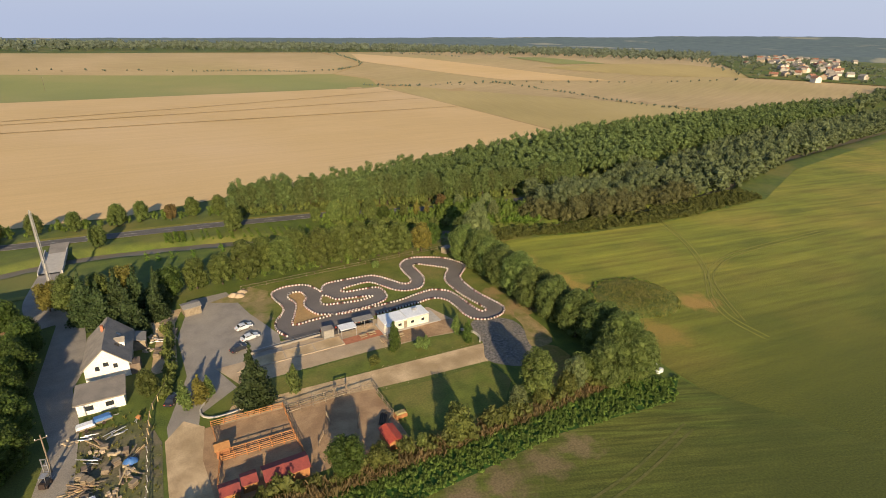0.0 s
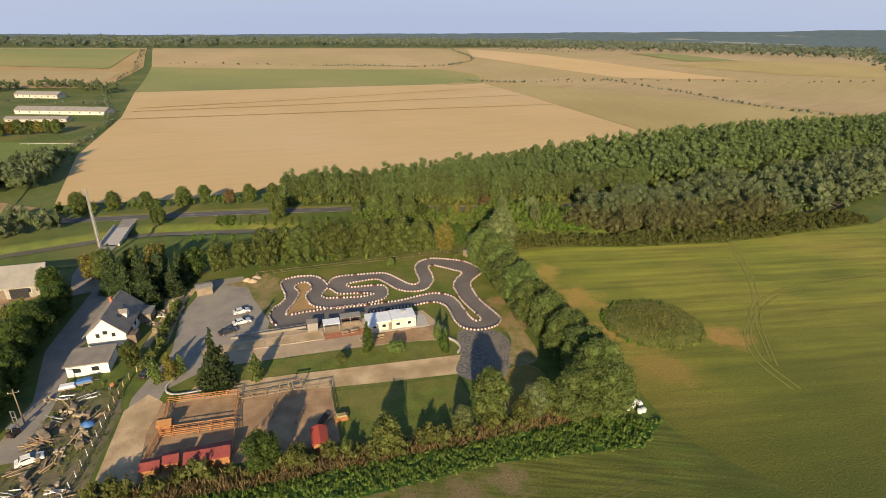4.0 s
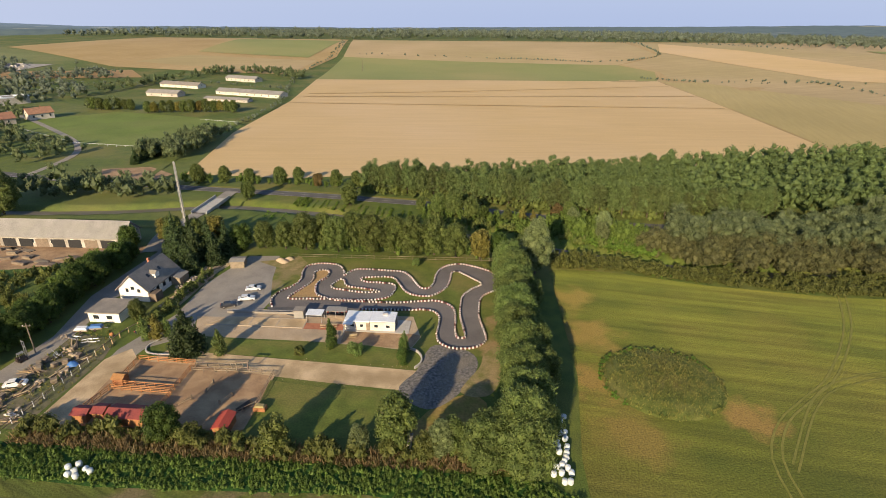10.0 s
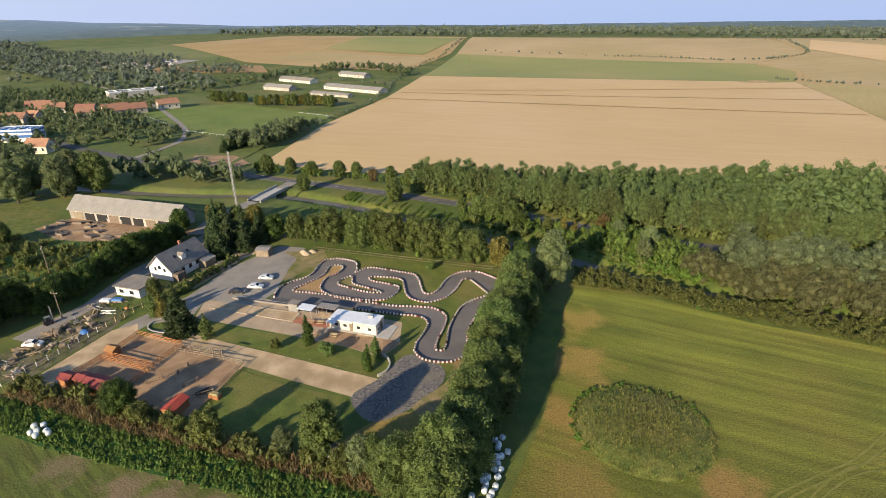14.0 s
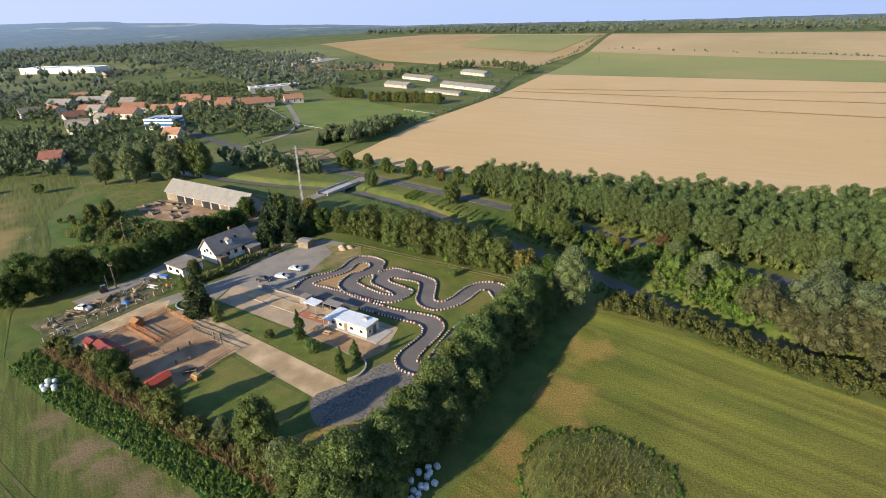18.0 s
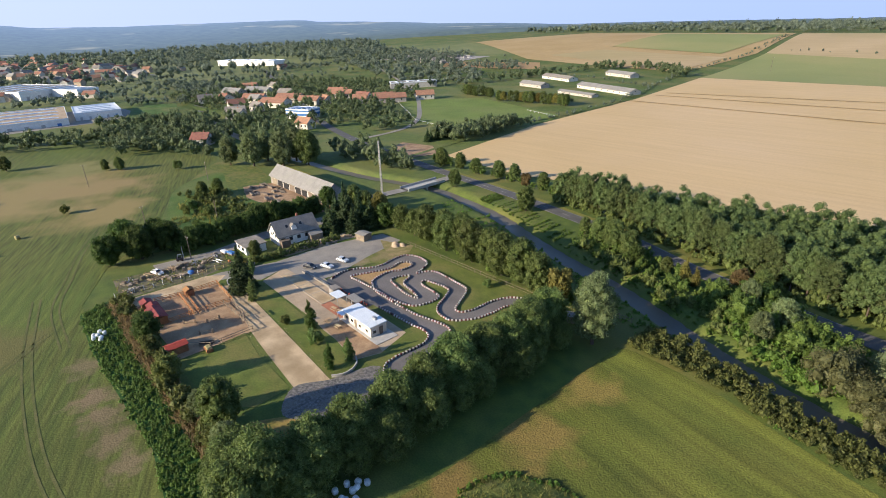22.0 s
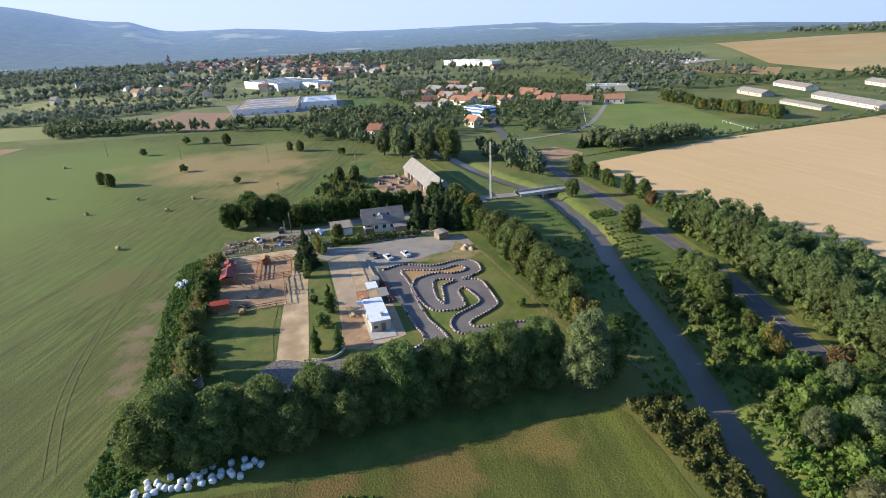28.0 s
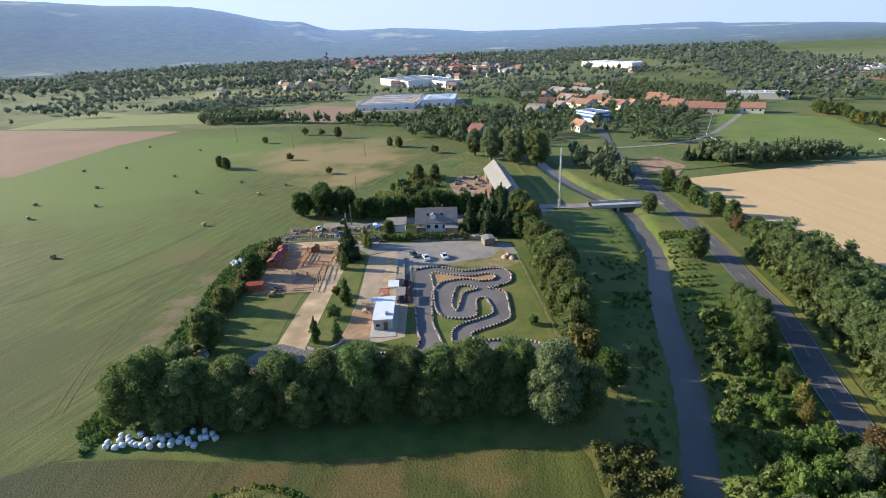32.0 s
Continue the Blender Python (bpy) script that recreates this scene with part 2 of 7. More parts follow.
M = {
    # the one wide spot turns grass paler and greyer across the far west
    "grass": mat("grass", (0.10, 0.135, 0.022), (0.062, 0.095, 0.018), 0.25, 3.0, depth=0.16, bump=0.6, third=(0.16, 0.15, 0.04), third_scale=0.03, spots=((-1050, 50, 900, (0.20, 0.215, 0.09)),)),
    "infield": mat("infield", (0.13, 0.15, 0.028), (0.09, 0.115, 0.021), 0.3, 2.5, bump=0.3, depth=0.2, third=(0.165, 0.155, 0.045), third_scale=0.09,
                   spots=((83, 104, 6, (0.27, 0.19, 0.09)), (82, 116, 4, (0.25, 0.18, 0.08)), (20, 140, 6, (0.22, 0.18, 0.08)), (84, 92, 6, (0.25, 0.18, 0.08)), (18, 131, 4, (0.24, 0.19, 0.1)))),
    "lawn": mat("lawn", (0.125, 0.155, 0.028), (0.085, 0.112, 0.02), 0.3, 2.5, depth=0.2, bump=0.3, third=(0.175, 0.155, 0.045), third_scale=0.09),
    "pitch": mat("pitch", (0.15, 0.20, 0.038), (0.12, 0.165, 0.03), 0.05, 1.5, bump=0.2, third=(0.17, 0.195, 0.05), third_scale=0.02),
    "rough_grass": mat("rough_grass", (0.15, 0.165, 0.034), (0.075, 0.105, 0.02), 0.5, 3.0, depth=0.2, bump=1.0, third=(0.19, 0.165, 0.055), third_scale=0.09),
    "reeds": mat("reeds", (0.085, 0.150, 0.024), (0.052, 0.098, 0.017), 0.12, 2.0, depth=0.2, bump=1.0, third=(0.135, 0.15, 0.04), third_scale=0.05),
    "crop": mat("crop", (0.035, 0.095, 0.012), (0.02, 0.06, 0.01), 0.6, 2.5, depth=0.16, bump=1.0, bump_scale=1.5),
    "hay_field": mat("hay_field", (0.098, 0.112, 0.017), (0.068, 0.084, 0.013), 0.06, 2.6, retro=0.8, bump=1.0, depth=0.16, third=(0.145, 0.128, 0.028), third_scale=0.022,
                     stripes=(-8, 11.0, 0.42, (0.136, 0.144, 0.022)), grain=0.42, zone=(35, 90, (0.058, 0.072, 0.012)),
                     spots=((105, 112, 9, (0.18, 0.135, 0.036)), (103, 93, 7, (0.19, 0.135, 0.038)), (132, 84, 7, (0.19, 0.13, 0.04)), (108, 77, 9, (0.16, 0.125, 0.032)), (103, 130, 8, (0.17, 0.135, 0.034)), (40, 47, 8, (0.19, 0.165, 0.05)))),
    "west_field": mat("west_field", (0.086, 0.112, 0.018), (0.060, 0.086, 0.014), 0.06, 2.6, bump=0.6, depth=0.16, third=(0.112, 0.122, 0.025), third_scale=0.015,
                      stripes=(158, 4.5, 0.6, (0.115, 0.124, 0.024)), grain=0.34,
                      spots=((36, 54.6, 5.5, (0.19, 0.14, 0.075)), (44, 54.8, 5.5, (0.2, 0.145, 0.08)), (53, 54.6, 5, (0.19, 0.14, 0.075)), (61, 55.2, 4.5, (0.18, 0.14, 0.07)), (22, 55.5, 5, (0.16, 0.13, 0.06)), (-160, -70, 190, (0.128, 0.172, 0.028)), (92, 8, 60, (0.062, 0.076, 0.013)), (-160, 52, 52, (0.265, 0.205, 0.078)), (-150, 88, 30, (0.27, 0.2, 0.08)), (-100, 80, 26, (0.25, 0.195, 0.07)), (0, 40, 14, (0.125, 0.118, 0.032)), (-195, 85, 26, (0.2, 0.185, 0.06)))),
    "meadow_track": mat("meadow_track", (0.125, 0.118, 0.038), (0.085, 0.098, 0.022), 0.3, 3.0, bump=0.3),
    "hay_track": mat("hay_track", (0.20, 0.185, 0.045), (0.15, 0.155, 0.03), 0.4, 3.0, bump=0.3),
    "dry_patch": mat("dry_patch", (0.27, 0.185, 0.06), (0.19, 0.165, 0.035), 0.35, 2.0, bump=0.5),
    "meadow": mat("meadow", (0.24, 0.205, 0.07), (0.17, 0.17, 0.04), 0.06, 1.0, depth=0.16, bump=0.5, third=(0.27, 0.21, 0.08), third_scale=0.018),
    "stubble": mat("stubble", (0.565, 0.402, 0.198), (0.525, 0.372, 0.178), 0.012, 0.9, bump=0.3, third=(0.575, 0.42, 0.24), third_scale=0.004,
                   stripes=(4, 16.0, 0.07, (0.45, 0.31, 0.14)), grain=0.05),
    "stubble_pale": mat("stubble_pale", (0.45, 0.335, 0.18), (0.385, 0.29, 0.145), 0.008, 0.5, bump=0.2, third=(0.35, 0.285, 0.125), third_scale=0.003,
                        stripes=(20, 22.0, 0.12, (0.36, 0.27, 0.12)), grain=0.06),
    "stubble_dark": mat("stubble_dark", (0.40, 0.285, 0.125), (0.35, 0.245, 0.10), 0.012, 0.9, bump=0.3, third=(0.43, 0.31, 0.15), third_scale=0.005, stripes=(75, 14.0, 0.14, (0.36, 0.25, 0.1)), grain=0.07),
    "tan_olive": mat("tan_olive", (0.405, 0.315, 0.125), (0.355, 0.28, 0.11), 0.01, 0.7, bump=0.3, third=(0.43, 0.34, 0.15), third_scale=0.004, stripes=(75, 14.0, 0.08, (0.35, 0.27, 0.1)), grain=0.06),
    "green_strip": mat("green_strip", (0.245, 0.255, 0.085), (0.215, 0.235, 0.075), 0.01, 0.5, bump=0.2, third=(0.33, 0.28, 0.11), third_scale=0.004, grain=0.07),
    "ploughed": mat("ploughed", (0.30, 0.19, 0.12), (0.26, 0.17, 0.10), 0.02, 0.8, bump=0.4, grain=0.07),
    "sand": mat("sand", (0.57, 0.43, 0.265), (0.37, 0.27, 0.155), 0.25, 7.0, bump=0.5, grain=0.3, third=(0.34, 0.25, 0.14), third_scale=0.14),
    "gravel": mat("gravel", (0.46, 0.355, 0.24), (0.37, 0.28, 0.18), 0.3, 6.0, bump=0.4, third=(0.30, 0.24, 0.17), third_scale=0.1),
    "yard_dirt": mat("yard_dirt", (0.185, 0.155, 0.105), (0.115, 0.108, 0.055), 0.35, 3.0, bump=0.7, third=(0.10, 0.12, 0.035), third_scale=0.12),
    "dry_soil": mat("dry_soil", (0.30, 0.225, 0.115), (0.20, 0.175, 0.065), 0.4, 3.0, bump=0.7, third=(0.15, 0.15, 0.04), third_scale=0.2),
    "orange_earth": mat("orange_earth", (0.40, 0.25, 0.11), (0.3, 0.2, 0.09), 0.5, 3.0, bump=0.6),
    "paddock": mat("paddock", (0.40, 0.27, 0.155), (0.29, 0.19, 0.11), 0.4, 6.0, bump=0.6, grain=0.34, third=(0.24, 0.15, 0.085), third_scale=0.15),
    "track": mat("track", (0.155, 0.140, 0.132), (0.125, 0.113, 0.108), 0.15, 7.0, rough=0.8, bump=0.15, third=(0.185, 0.168, 0.155), third_scale=0.08),
    "asphalt": mat("asphalt", (0.115, 0.110, 0.108), (0.092, 0.088, 0.087), 0.3, 6.0, rough=0.8, bump=0.15),
    "lane": mat("lane", (0.285, 0.26, 0.225), (0.22, 0.20, 0.178), 0.25, 5.0, rough=0.85, bump=0.25, third=(0.30, 0.27, 0.225), third_scale=0.1),
    "rubble": mat("rubble", (0.215, 0.20, 0.185), (0.075, 0.072, 0.07), 1.6, 8.0, bump=0.25, depth=0.1, grain=0.55, third=(0.2, 0.175, 0.14), third_scale=0.2),
    "concrete": mat("concrete", (0.46, 0.44, 0.40), (0.38, 0.36, 0.33), 0.6, 8.0, bump=0.15),
    "white_wall": mat("white_wall", (0.78, 0.75, 0.70), (0.70, 0.67, 0.62), 0.4, 6.0, bump=0.08),
    "village_wall": mat("village_wall", (0.56, 0.52, 0.45), (0.46, 0.42, 0.36), 0.1, 3.0, bump=0.05, obj=0.3),
    "cream_wall": mat("cream_wall", (0.66, 0.59, 0.50), (0.56, 0.50, 0.42), 0.4, 6.0, bump=0.08),
    "barn_wall": mat("barn_wall", (0.36, 0.33, 0.29), (0.24, 0.215, 0.185), 0.35, 4.0, bump=0.3, third=(0.46, 0.43, 0.39), third_scale=0.12),
    "grey_roof": mat("grey_roof", (0.27, 0.24, 0.205), (0.205, 0.185, 0.16), 0.5, 5.0, bump=0.3),
    "eternit": mat("eternit", (0.275, 0.26, 0.24), (0.215, 0.205, 0.19), 0.3, 4.0, bump=0.2, third=(0.25, 0.24, 0.21), third_scale=0.2),
    "white_roof": mat("white_roof", (0.72, 0.75, 0.78), (0.62, 0.66, 0.70), 0.5, 6.0, rough=0.5, bump=0.05),
    "red_roof": mat("red_roof", (0.42, 0.075, 0.045), (0.34, 0.06, 0.04), 0.6, 5.0, rough=0.6, bump=0.1),
    "dark_red_roof": mat("dark_red_roof", (0.26, 0.06, 0.05), (0.2, 0.05, 0.045), 0.6, 5.0, rough=0.7, bump=0.15),
    "tile_roof": mat("tile_roof", (0.31, 0.155, 0.10), (0.235, 0.12, 0.085), 0.6, 3.0, bump=0.2, obj=0.25),
    "brick_red": mat("brick_red", (0.40, 0.17, 0.10), (0.32, 0.13, 0.08), 0.8, 6.0, bump=0.2),
    "wood": mat("wood", (0.36, 0.17, 0.07), (0.26, 0.12, 0.05), 1.5, 10.0, bump=0.2, obj=0.2),
    "old_wood": mat("old_wood", (0.24, 0.19, 0.14), (0.17, 0.135, 0.10), 1.5, 10.0, bump=0.3, obj=0.25),
    "pale_wood": mat("pale_wood", (0.50, 0.37, 0.22), (0.42, 0.30, 0.17), 1.5, 10.0, bump=0.2, obj=0.2),
    "bark": mat("bark", (0.10, 0.075, 0.055), (0.065, 0.05, 0.04), 3.0, 12.0, bump=0.6),
    "water": mat("water", (0.15, 0.132, 0.105), (0.12, 0.108, 0.088), 0.1, 1.5, rough=0.4, bump=0.05, spec=0.22, grain=0.06),
    "metal": mat("metal", (0.5, 0.5, 0.5), (0.4, 0.4, 0.4), 1.0, 8.0, rough=0.45, bump=0.05, metal=0.7),
    "dark": mat("dark", (0.03, 0.03, 0.032), (0.02, 0.02, 0.022), 2.0, 8.0, rough=0.5, bump=0.05),
    "rubber": mat("rubber", (0.045, 0.03, 0.028), (0.03, 0.022, 0.02), 2.0, 8.0, rough=0.7, bump=0.1, island=0.3),
    "tyre_white": mat("tyre_white", (0.66, 0.63, 0.59), (0.46, 0.43, 0.40), 1.2, 8.0, rough=0.6, bump=0.1, island=0.2),
    "tyre_red": mat("tyre_red", (0.16, 0.05, 0.045), (0.10, 0.035, 0.03), 1.2, 8.0, rough=0.6, bump=0.1, island=0.35),
    "wrap": mat("wrap", (0.66, 0.69, 0.69), (0.50, 0.54, 0.54), 0.8, 5.0, rough=0.35, bump=0.1, spec=0.5, obj=0.12),
    "straw": mat("straw", (0.36, 0.30, 0.13), (0.26, 0.22, 0.10), 1.5, 8.0, bump=0.5, obj=0.2),
    "glass": mat("glass", (0.03, 0.035, 0.04), (0.02, 0.025, 0.03), 0.5, 4.0, rough=0.08, bump=0.0, spec=0.6),
    "paint_silver": mat("paint_silver", (0.55, 0.58, 0.62), (0.5, 0.53, 0.57), 0.5, 4.0, rough=0.3, bump=0.0, spec=0.6),
    "paint_dark": mat("paint_dark", (0.03, 0.032, 0.04), (0.025, 0.027, 0.034), 0.5, 4.0, rough=0.25, bump=0.0, spec=0.6),
    "blue": mat("blue", (0.06, 0.17, 0.42), (0.05, 0.14, 0.36), 0.5, 5.0, rough=0.5, bump=0.05),
    "rock": mat("rock", (0.40, 0.37, 0.33), (0.28, 0.26, 0.24), 0.2, 2.0, bump=0.8, island=0.3),
    "rail": mat("rail", (0.42, 0.19, 0.075), (0.32, 0.14, 0.055), 1.5, 10.0, bump=0.2),
    "stone": mat("stone", (0.42, 0.34, 0.25), (0.32, 0.26, 0.19), 0.8, 5.0, bump=0.5, island=0.3),
    "line": mat("line", (0.75, 0.75, 0.72), (0.6, 0.6, 0.58), 0.8, 5.0, bump=0.05),
    "line_worn": mat("line_worn", (0.40, 0.39, 0.37), (0.22, 0.21, 0.20), 0.8, 5.0, bump=0.05),
}


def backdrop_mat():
    """Far wooded ridges with clearings; haze is painted in as emission, bluer and stronger the farther west."""
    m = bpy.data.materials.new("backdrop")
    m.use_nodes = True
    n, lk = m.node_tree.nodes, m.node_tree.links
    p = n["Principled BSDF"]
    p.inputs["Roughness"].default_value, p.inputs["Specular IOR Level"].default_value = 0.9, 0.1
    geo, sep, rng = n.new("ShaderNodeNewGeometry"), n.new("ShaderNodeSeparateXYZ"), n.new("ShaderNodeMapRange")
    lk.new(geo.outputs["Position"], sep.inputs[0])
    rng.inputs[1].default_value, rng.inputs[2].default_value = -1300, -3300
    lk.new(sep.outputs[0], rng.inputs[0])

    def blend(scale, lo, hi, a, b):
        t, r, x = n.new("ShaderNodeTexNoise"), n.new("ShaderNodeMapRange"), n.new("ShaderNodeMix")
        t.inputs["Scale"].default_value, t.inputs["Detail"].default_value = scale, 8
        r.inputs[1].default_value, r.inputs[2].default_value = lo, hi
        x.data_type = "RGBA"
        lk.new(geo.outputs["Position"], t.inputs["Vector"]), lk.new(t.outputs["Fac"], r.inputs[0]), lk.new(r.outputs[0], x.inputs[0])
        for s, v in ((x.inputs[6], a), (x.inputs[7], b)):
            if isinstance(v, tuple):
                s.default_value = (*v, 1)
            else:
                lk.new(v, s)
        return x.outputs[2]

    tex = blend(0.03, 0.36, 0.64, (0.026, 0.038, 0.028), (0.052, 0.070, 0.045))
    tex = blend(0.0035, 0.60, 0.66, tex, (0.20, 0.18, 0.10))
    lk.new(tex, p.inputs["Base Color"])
    # emission colour stands in for haze: greyish near, blue far west
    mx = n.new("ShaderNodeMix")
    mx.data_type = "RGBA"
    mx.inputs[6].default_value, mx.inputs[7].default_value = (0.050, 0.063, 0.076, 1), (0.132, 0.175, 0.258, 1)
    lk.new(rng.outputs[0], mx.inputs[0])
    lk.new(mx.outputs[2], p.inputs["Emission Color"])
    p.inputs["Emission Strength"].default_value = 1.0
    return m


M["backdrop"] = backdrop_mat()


def leafmat(name, a, b, isl=0.35, ob=0.18):
    m = mat(name, a, b, 0.5, 5.0, rough=0.6, bump=0.0, island=isl, obj=ob, spec=0.25)
    n, lk = m.node_tree.nodes, m.node_tree.links            # leaves let some light through
    p = n["Principled BSDF"]
    tr, mx = n.new("ShaderNodeBsdfTranslucent"), n.new("ShaderNodeMixShader")
    mx.inputs[0].default_value = 0.5
    lk.new(p.inputs["Base Color"].links[0].from_socket, tr.inputs["Color"])
    lk.new(p.outputs[0], mx.inputs[1]), lk.new(tr.outputs[0], mx.inputs[2])
    lk.new(mx.outputs[0], n["Material Output"].inputs["Surface"])
    return m


L = {
    "leaf": leafmat("leaf", (0.177, 0.230, 0.068), (0.120, 0.171, 0.050)),
    "row": leafmat("row_leaf", (0.149, 0.182, 0.051), (0.099, 0.130, 0.036)),
    "willow_brown": leafmat("willow_brown", (0.163, 0.163, 0.068), (0.118, 0.125, 0.052), 0.28, 0.0),
    "willow": leafmat("willow_leaf", (0.182, 0.218, 0.103), (0.132, 0.167, 0.076), 0.28, 0.0),
    "leaf_dark": leafmat("leaf_dark", (0.094, 0.139, 0.030), (0.062, 0.100, 0.024)),
    "leaf_grey": leafmat("leaf_grey", (0.207, 0.249, 0.106), (0.151, 0.188, 0.081)),
    "leaf_yellow": leafmat("leaf_yellow", (0.23, 0.205, 0.052), (0.165, 0.155, 0.04)),
    "leaf_brown": leafmat("leaf_brown", (0.215, 0.155, 0.062), (0.155, 0.125, 0.048)),
    "leaf_bright": leafmat("leaf_bright", (0.145, 0.225, 0.036), (0.10, 0.165, 0.028)),
    "needle": leafmat("needle", (0.077, 0.116, 0.045), (0.053, 0.081, 0.030)),
    "poplar": leafmat("poplar", (0.148, 0.190, 0.065), (0.105, 0.143, 0.050), 0.3, 0.2),
    "bank_green": leafmat("bank_green", (0.165, 0.231, 0.048), (0.113, 0.172, 0.040), 0.35, 0.0),
    "hedge_mix": leafmat("hedge_mix", (0.178, 0.203, 0.056), (0.124, 0.149, 0.041), 0.35, 0.25),
    "crop": leafmat("crop_leaf", (0.150, 0.225, 0.046), (0.105, 0.170, 0.034), 0.35, 0.0),
    "tuft": leafmat("tuft", (0.27, 0.255, 0.075), (0.175, 0.195, 0.05), 0.45, 0.0),
    # paler and bluer than the near leaves: distance haze put into the colour
    "far": leafmat("hazed_far_leaf", (0.20, 0.235, 0.165), (0.155, 0.19, 0.135), 0.25, 0.0),
    "wood": leafmat("wood_leaf", (0.175, 0.212, 0.101), (0.127, 0.164, 0.074), 0.35, 0.0),
    "dry": leafmat("dry", (0.30, 0.225, 0.11), (0.20, 0.165, 0.075), 0.3, 0.15),
}

# ---- mesh helpers ----
rnd = np.random.default_rng(7)


def mesh_quads(name, v, f, material, smooth=False):
    """A mesh from an (n,3) array and an (m,4) array of quads."""
    me = bpy.data.meshes.new(name)
    v, f = np.asarray(v, dtype=np.float32), np.asarray(f, dtype=np.int32)
    me.vertices.add(len(v))
    me.vertices.foreach_set("co", v.ravel())
    me.loops.add(f.size)
    me.loops.foreach_set("vertex_index", f.ravel())
    me.polygons.add(len(f))
    me.polygons.foreach_set("loop_start", np.arange(0, f.size, 4, dtype=np.int32))
    me.polygons.foreach_set("use_smooth", np.full(len(f), smooth))
    me.materials.append(material)
    me.update(calc_edges=True)
    me.validate()
    return me


class Solid:
    """Collects simple solids into one mesh; every corner in metres."""

    def __init__(self):
        self.v, self.f = [], []

    def add(self, v, f):
        k = len(self.v)
        self.v += [tuple(p) for p in v]
        self.f += [tuple(i + k for i in q) for q in f]
        return self

    def box(self, c, s, rz=0.0, taper=0.0):
        """c: the middle of the foot; s: size."""
        ca, sa = math.cos(radians(rz)), math.sin(radians(rz))
        p = []
        for z, k in ((0, 1), (s[2], 1 - taper)):
            for dx, dy in ((-1, -1), (1, -1), (1, 1), (-1, 1)):
                x, y = dx * s[0] / 2 * k, dy * s[1] / 2 * k
                p.append((c[0] + x * ca - y * sa, c[1] + x * sa + y * ca, c[2] + z))
        return self.add(p, [(3, 2, 1, 0), (4, 5, 6, 7), (0, 1, 5, 4), (1, 2, 6, 5), (2, 3, 7, 6), (3, 0, 4, 7)])

    def beam(self, a, b, w, h=None):
        """A bar of section w by h from a to b."""
        a, b = Vector(a), Vector(b)
        h = h or w
        d = (b - a).normalized()
        s = d.cross(Vector((0, 0, 1)))
        s = (s if s.length > 1e-3 else Vector((1, 0, 0))).normalized() * w / 2
        u = s.cross(d).normalized() * h / 2
        p = [q + i * s + j * u for q in (a, b) for i, j in ((-1, -1), (1, -1), (1, 1), (-1, 1))]
        return self.add(p, [(3, 2, 1, 0), (4, 5, 6, 7), (0, 1, 5, 4), (1, 2, 6, 5), (2, 3, 7, 6), (3, 0, 4, 7)])

    def cyl(self, a, b, ra, rb=None, n=10):
        a, b = Vector(a), Vector(b)
        rb = ra if rb is None else rb
        d = (b - a).normalized()
        s = d.cross(Vector((0, 0, 1)))
        s = (s if s.length > 1e-3 else Vector((1, 0, 0))).normalized()
        u = s.cross(d).normalized()
        p = [q + r * (math.cos(t) * s + math.sin(t) * u) for q, r in ((a, ra), (b, rb)) for t in (2 * math.pi * i / n for i in range(n))]
        return self.add(p, [tuple(range(n))[::-1], tuple(range(n, 2 * n))] + [(i, (i + 1) % n, n + (i + 1) % n, n + i) for i in range(n)])

    def gable(self, c, s, ridge, rz=0.0, over=0.0, thick=0.25, half=None):
        """The two slabs of a pitched roof over a box: c the middle at eave height, s (length along the ridge = x, width), ridge: rise."""
        ca, sa = math.cos(radians(rz)), math.sin(radians(rz))
        l, w = s[0] / 2 + over, s[1] / 2 + over
        drop = ridge * over / (s[1] / 2)
        for sg in ((-1, 1) if half is None else (half,)):
            q = [(-l, sg * w, -drop), (l, sg * w, -drop), (l, 0, ridge), (-l, 0, ridge)]
            q += [(x, y, z + thick) for x, y, z in q]
            p = [(c[0] + x * ca - y * sa, c[1] + x * sa + y * ca, c[2] + z) for x, y, z in q]
            self.add(p, [(3, 2, 1, 0), (4, 5, 6, 7), (0, 1, 5, 4), (1, 2, 6, 5), (2, 3, 7, 6), (3, 0, 4, 7)])
        return self

    def pent(self, c, s, ridge, rz=0.0):
        """A house body: box with both gable walls. c: middle of the foot, s: length, width, eave height."""
        ca, sa = math.cos(radians(rz)), math.sin(radians(rz))
        l, w, h = s[0] / 2, s[1] / 2, s[2]
        q = [(-l, -w, 0), (l, -w, 0), (l, w, 0), (-l, w, 0), (-l, -w, h), (l, -w, h), (l, w, h), (-l, w, h), (-l, 0, h + ridge), (l, 0, h + ridge)]
        p = [(c[0] + x * ca - y * sa, c[1] + x * sa + y * ca, c[2] + z) for x, y, z in q]
        return self.add(p, [(3, 2, 1, 0), (0, 1, 5, 4), (2, 3, 7, 6), (0, 4, 8, 7, 3), (1, 2, 6, 9, 5), (4, 5, 9, 8), (6, 7, 8, 9)])

    def mesh(self, name, material, smooth=False):
        me = bpy.data.meshes.new(name)
        me.from_pydata(self.v, [], self.f)
        me.materials.append(material)
        for p in me.polygons:
            p.use_smooth = smooth
        me.update()
        return me


def part(name, shape, material, parent, label="", smooth=False):
    """Links a Solid or a mesh as one mesh object under a thing."""
    me = shape.mesh(name, material, smooth) if isinstance(shape, Solid) else shape
    ob = new(name, me)
    ob.parent = parent
    if label:
        ob["label"] = label
    return ob


def thing(name, label, category, at=(0, 0, 0), rz=0.0, group="", kind=""):
    ob = new(name)
    ob.matrix_basis = pose(*at, 0, 0, rz)
    return tagged(ob, label, category, group, kind)


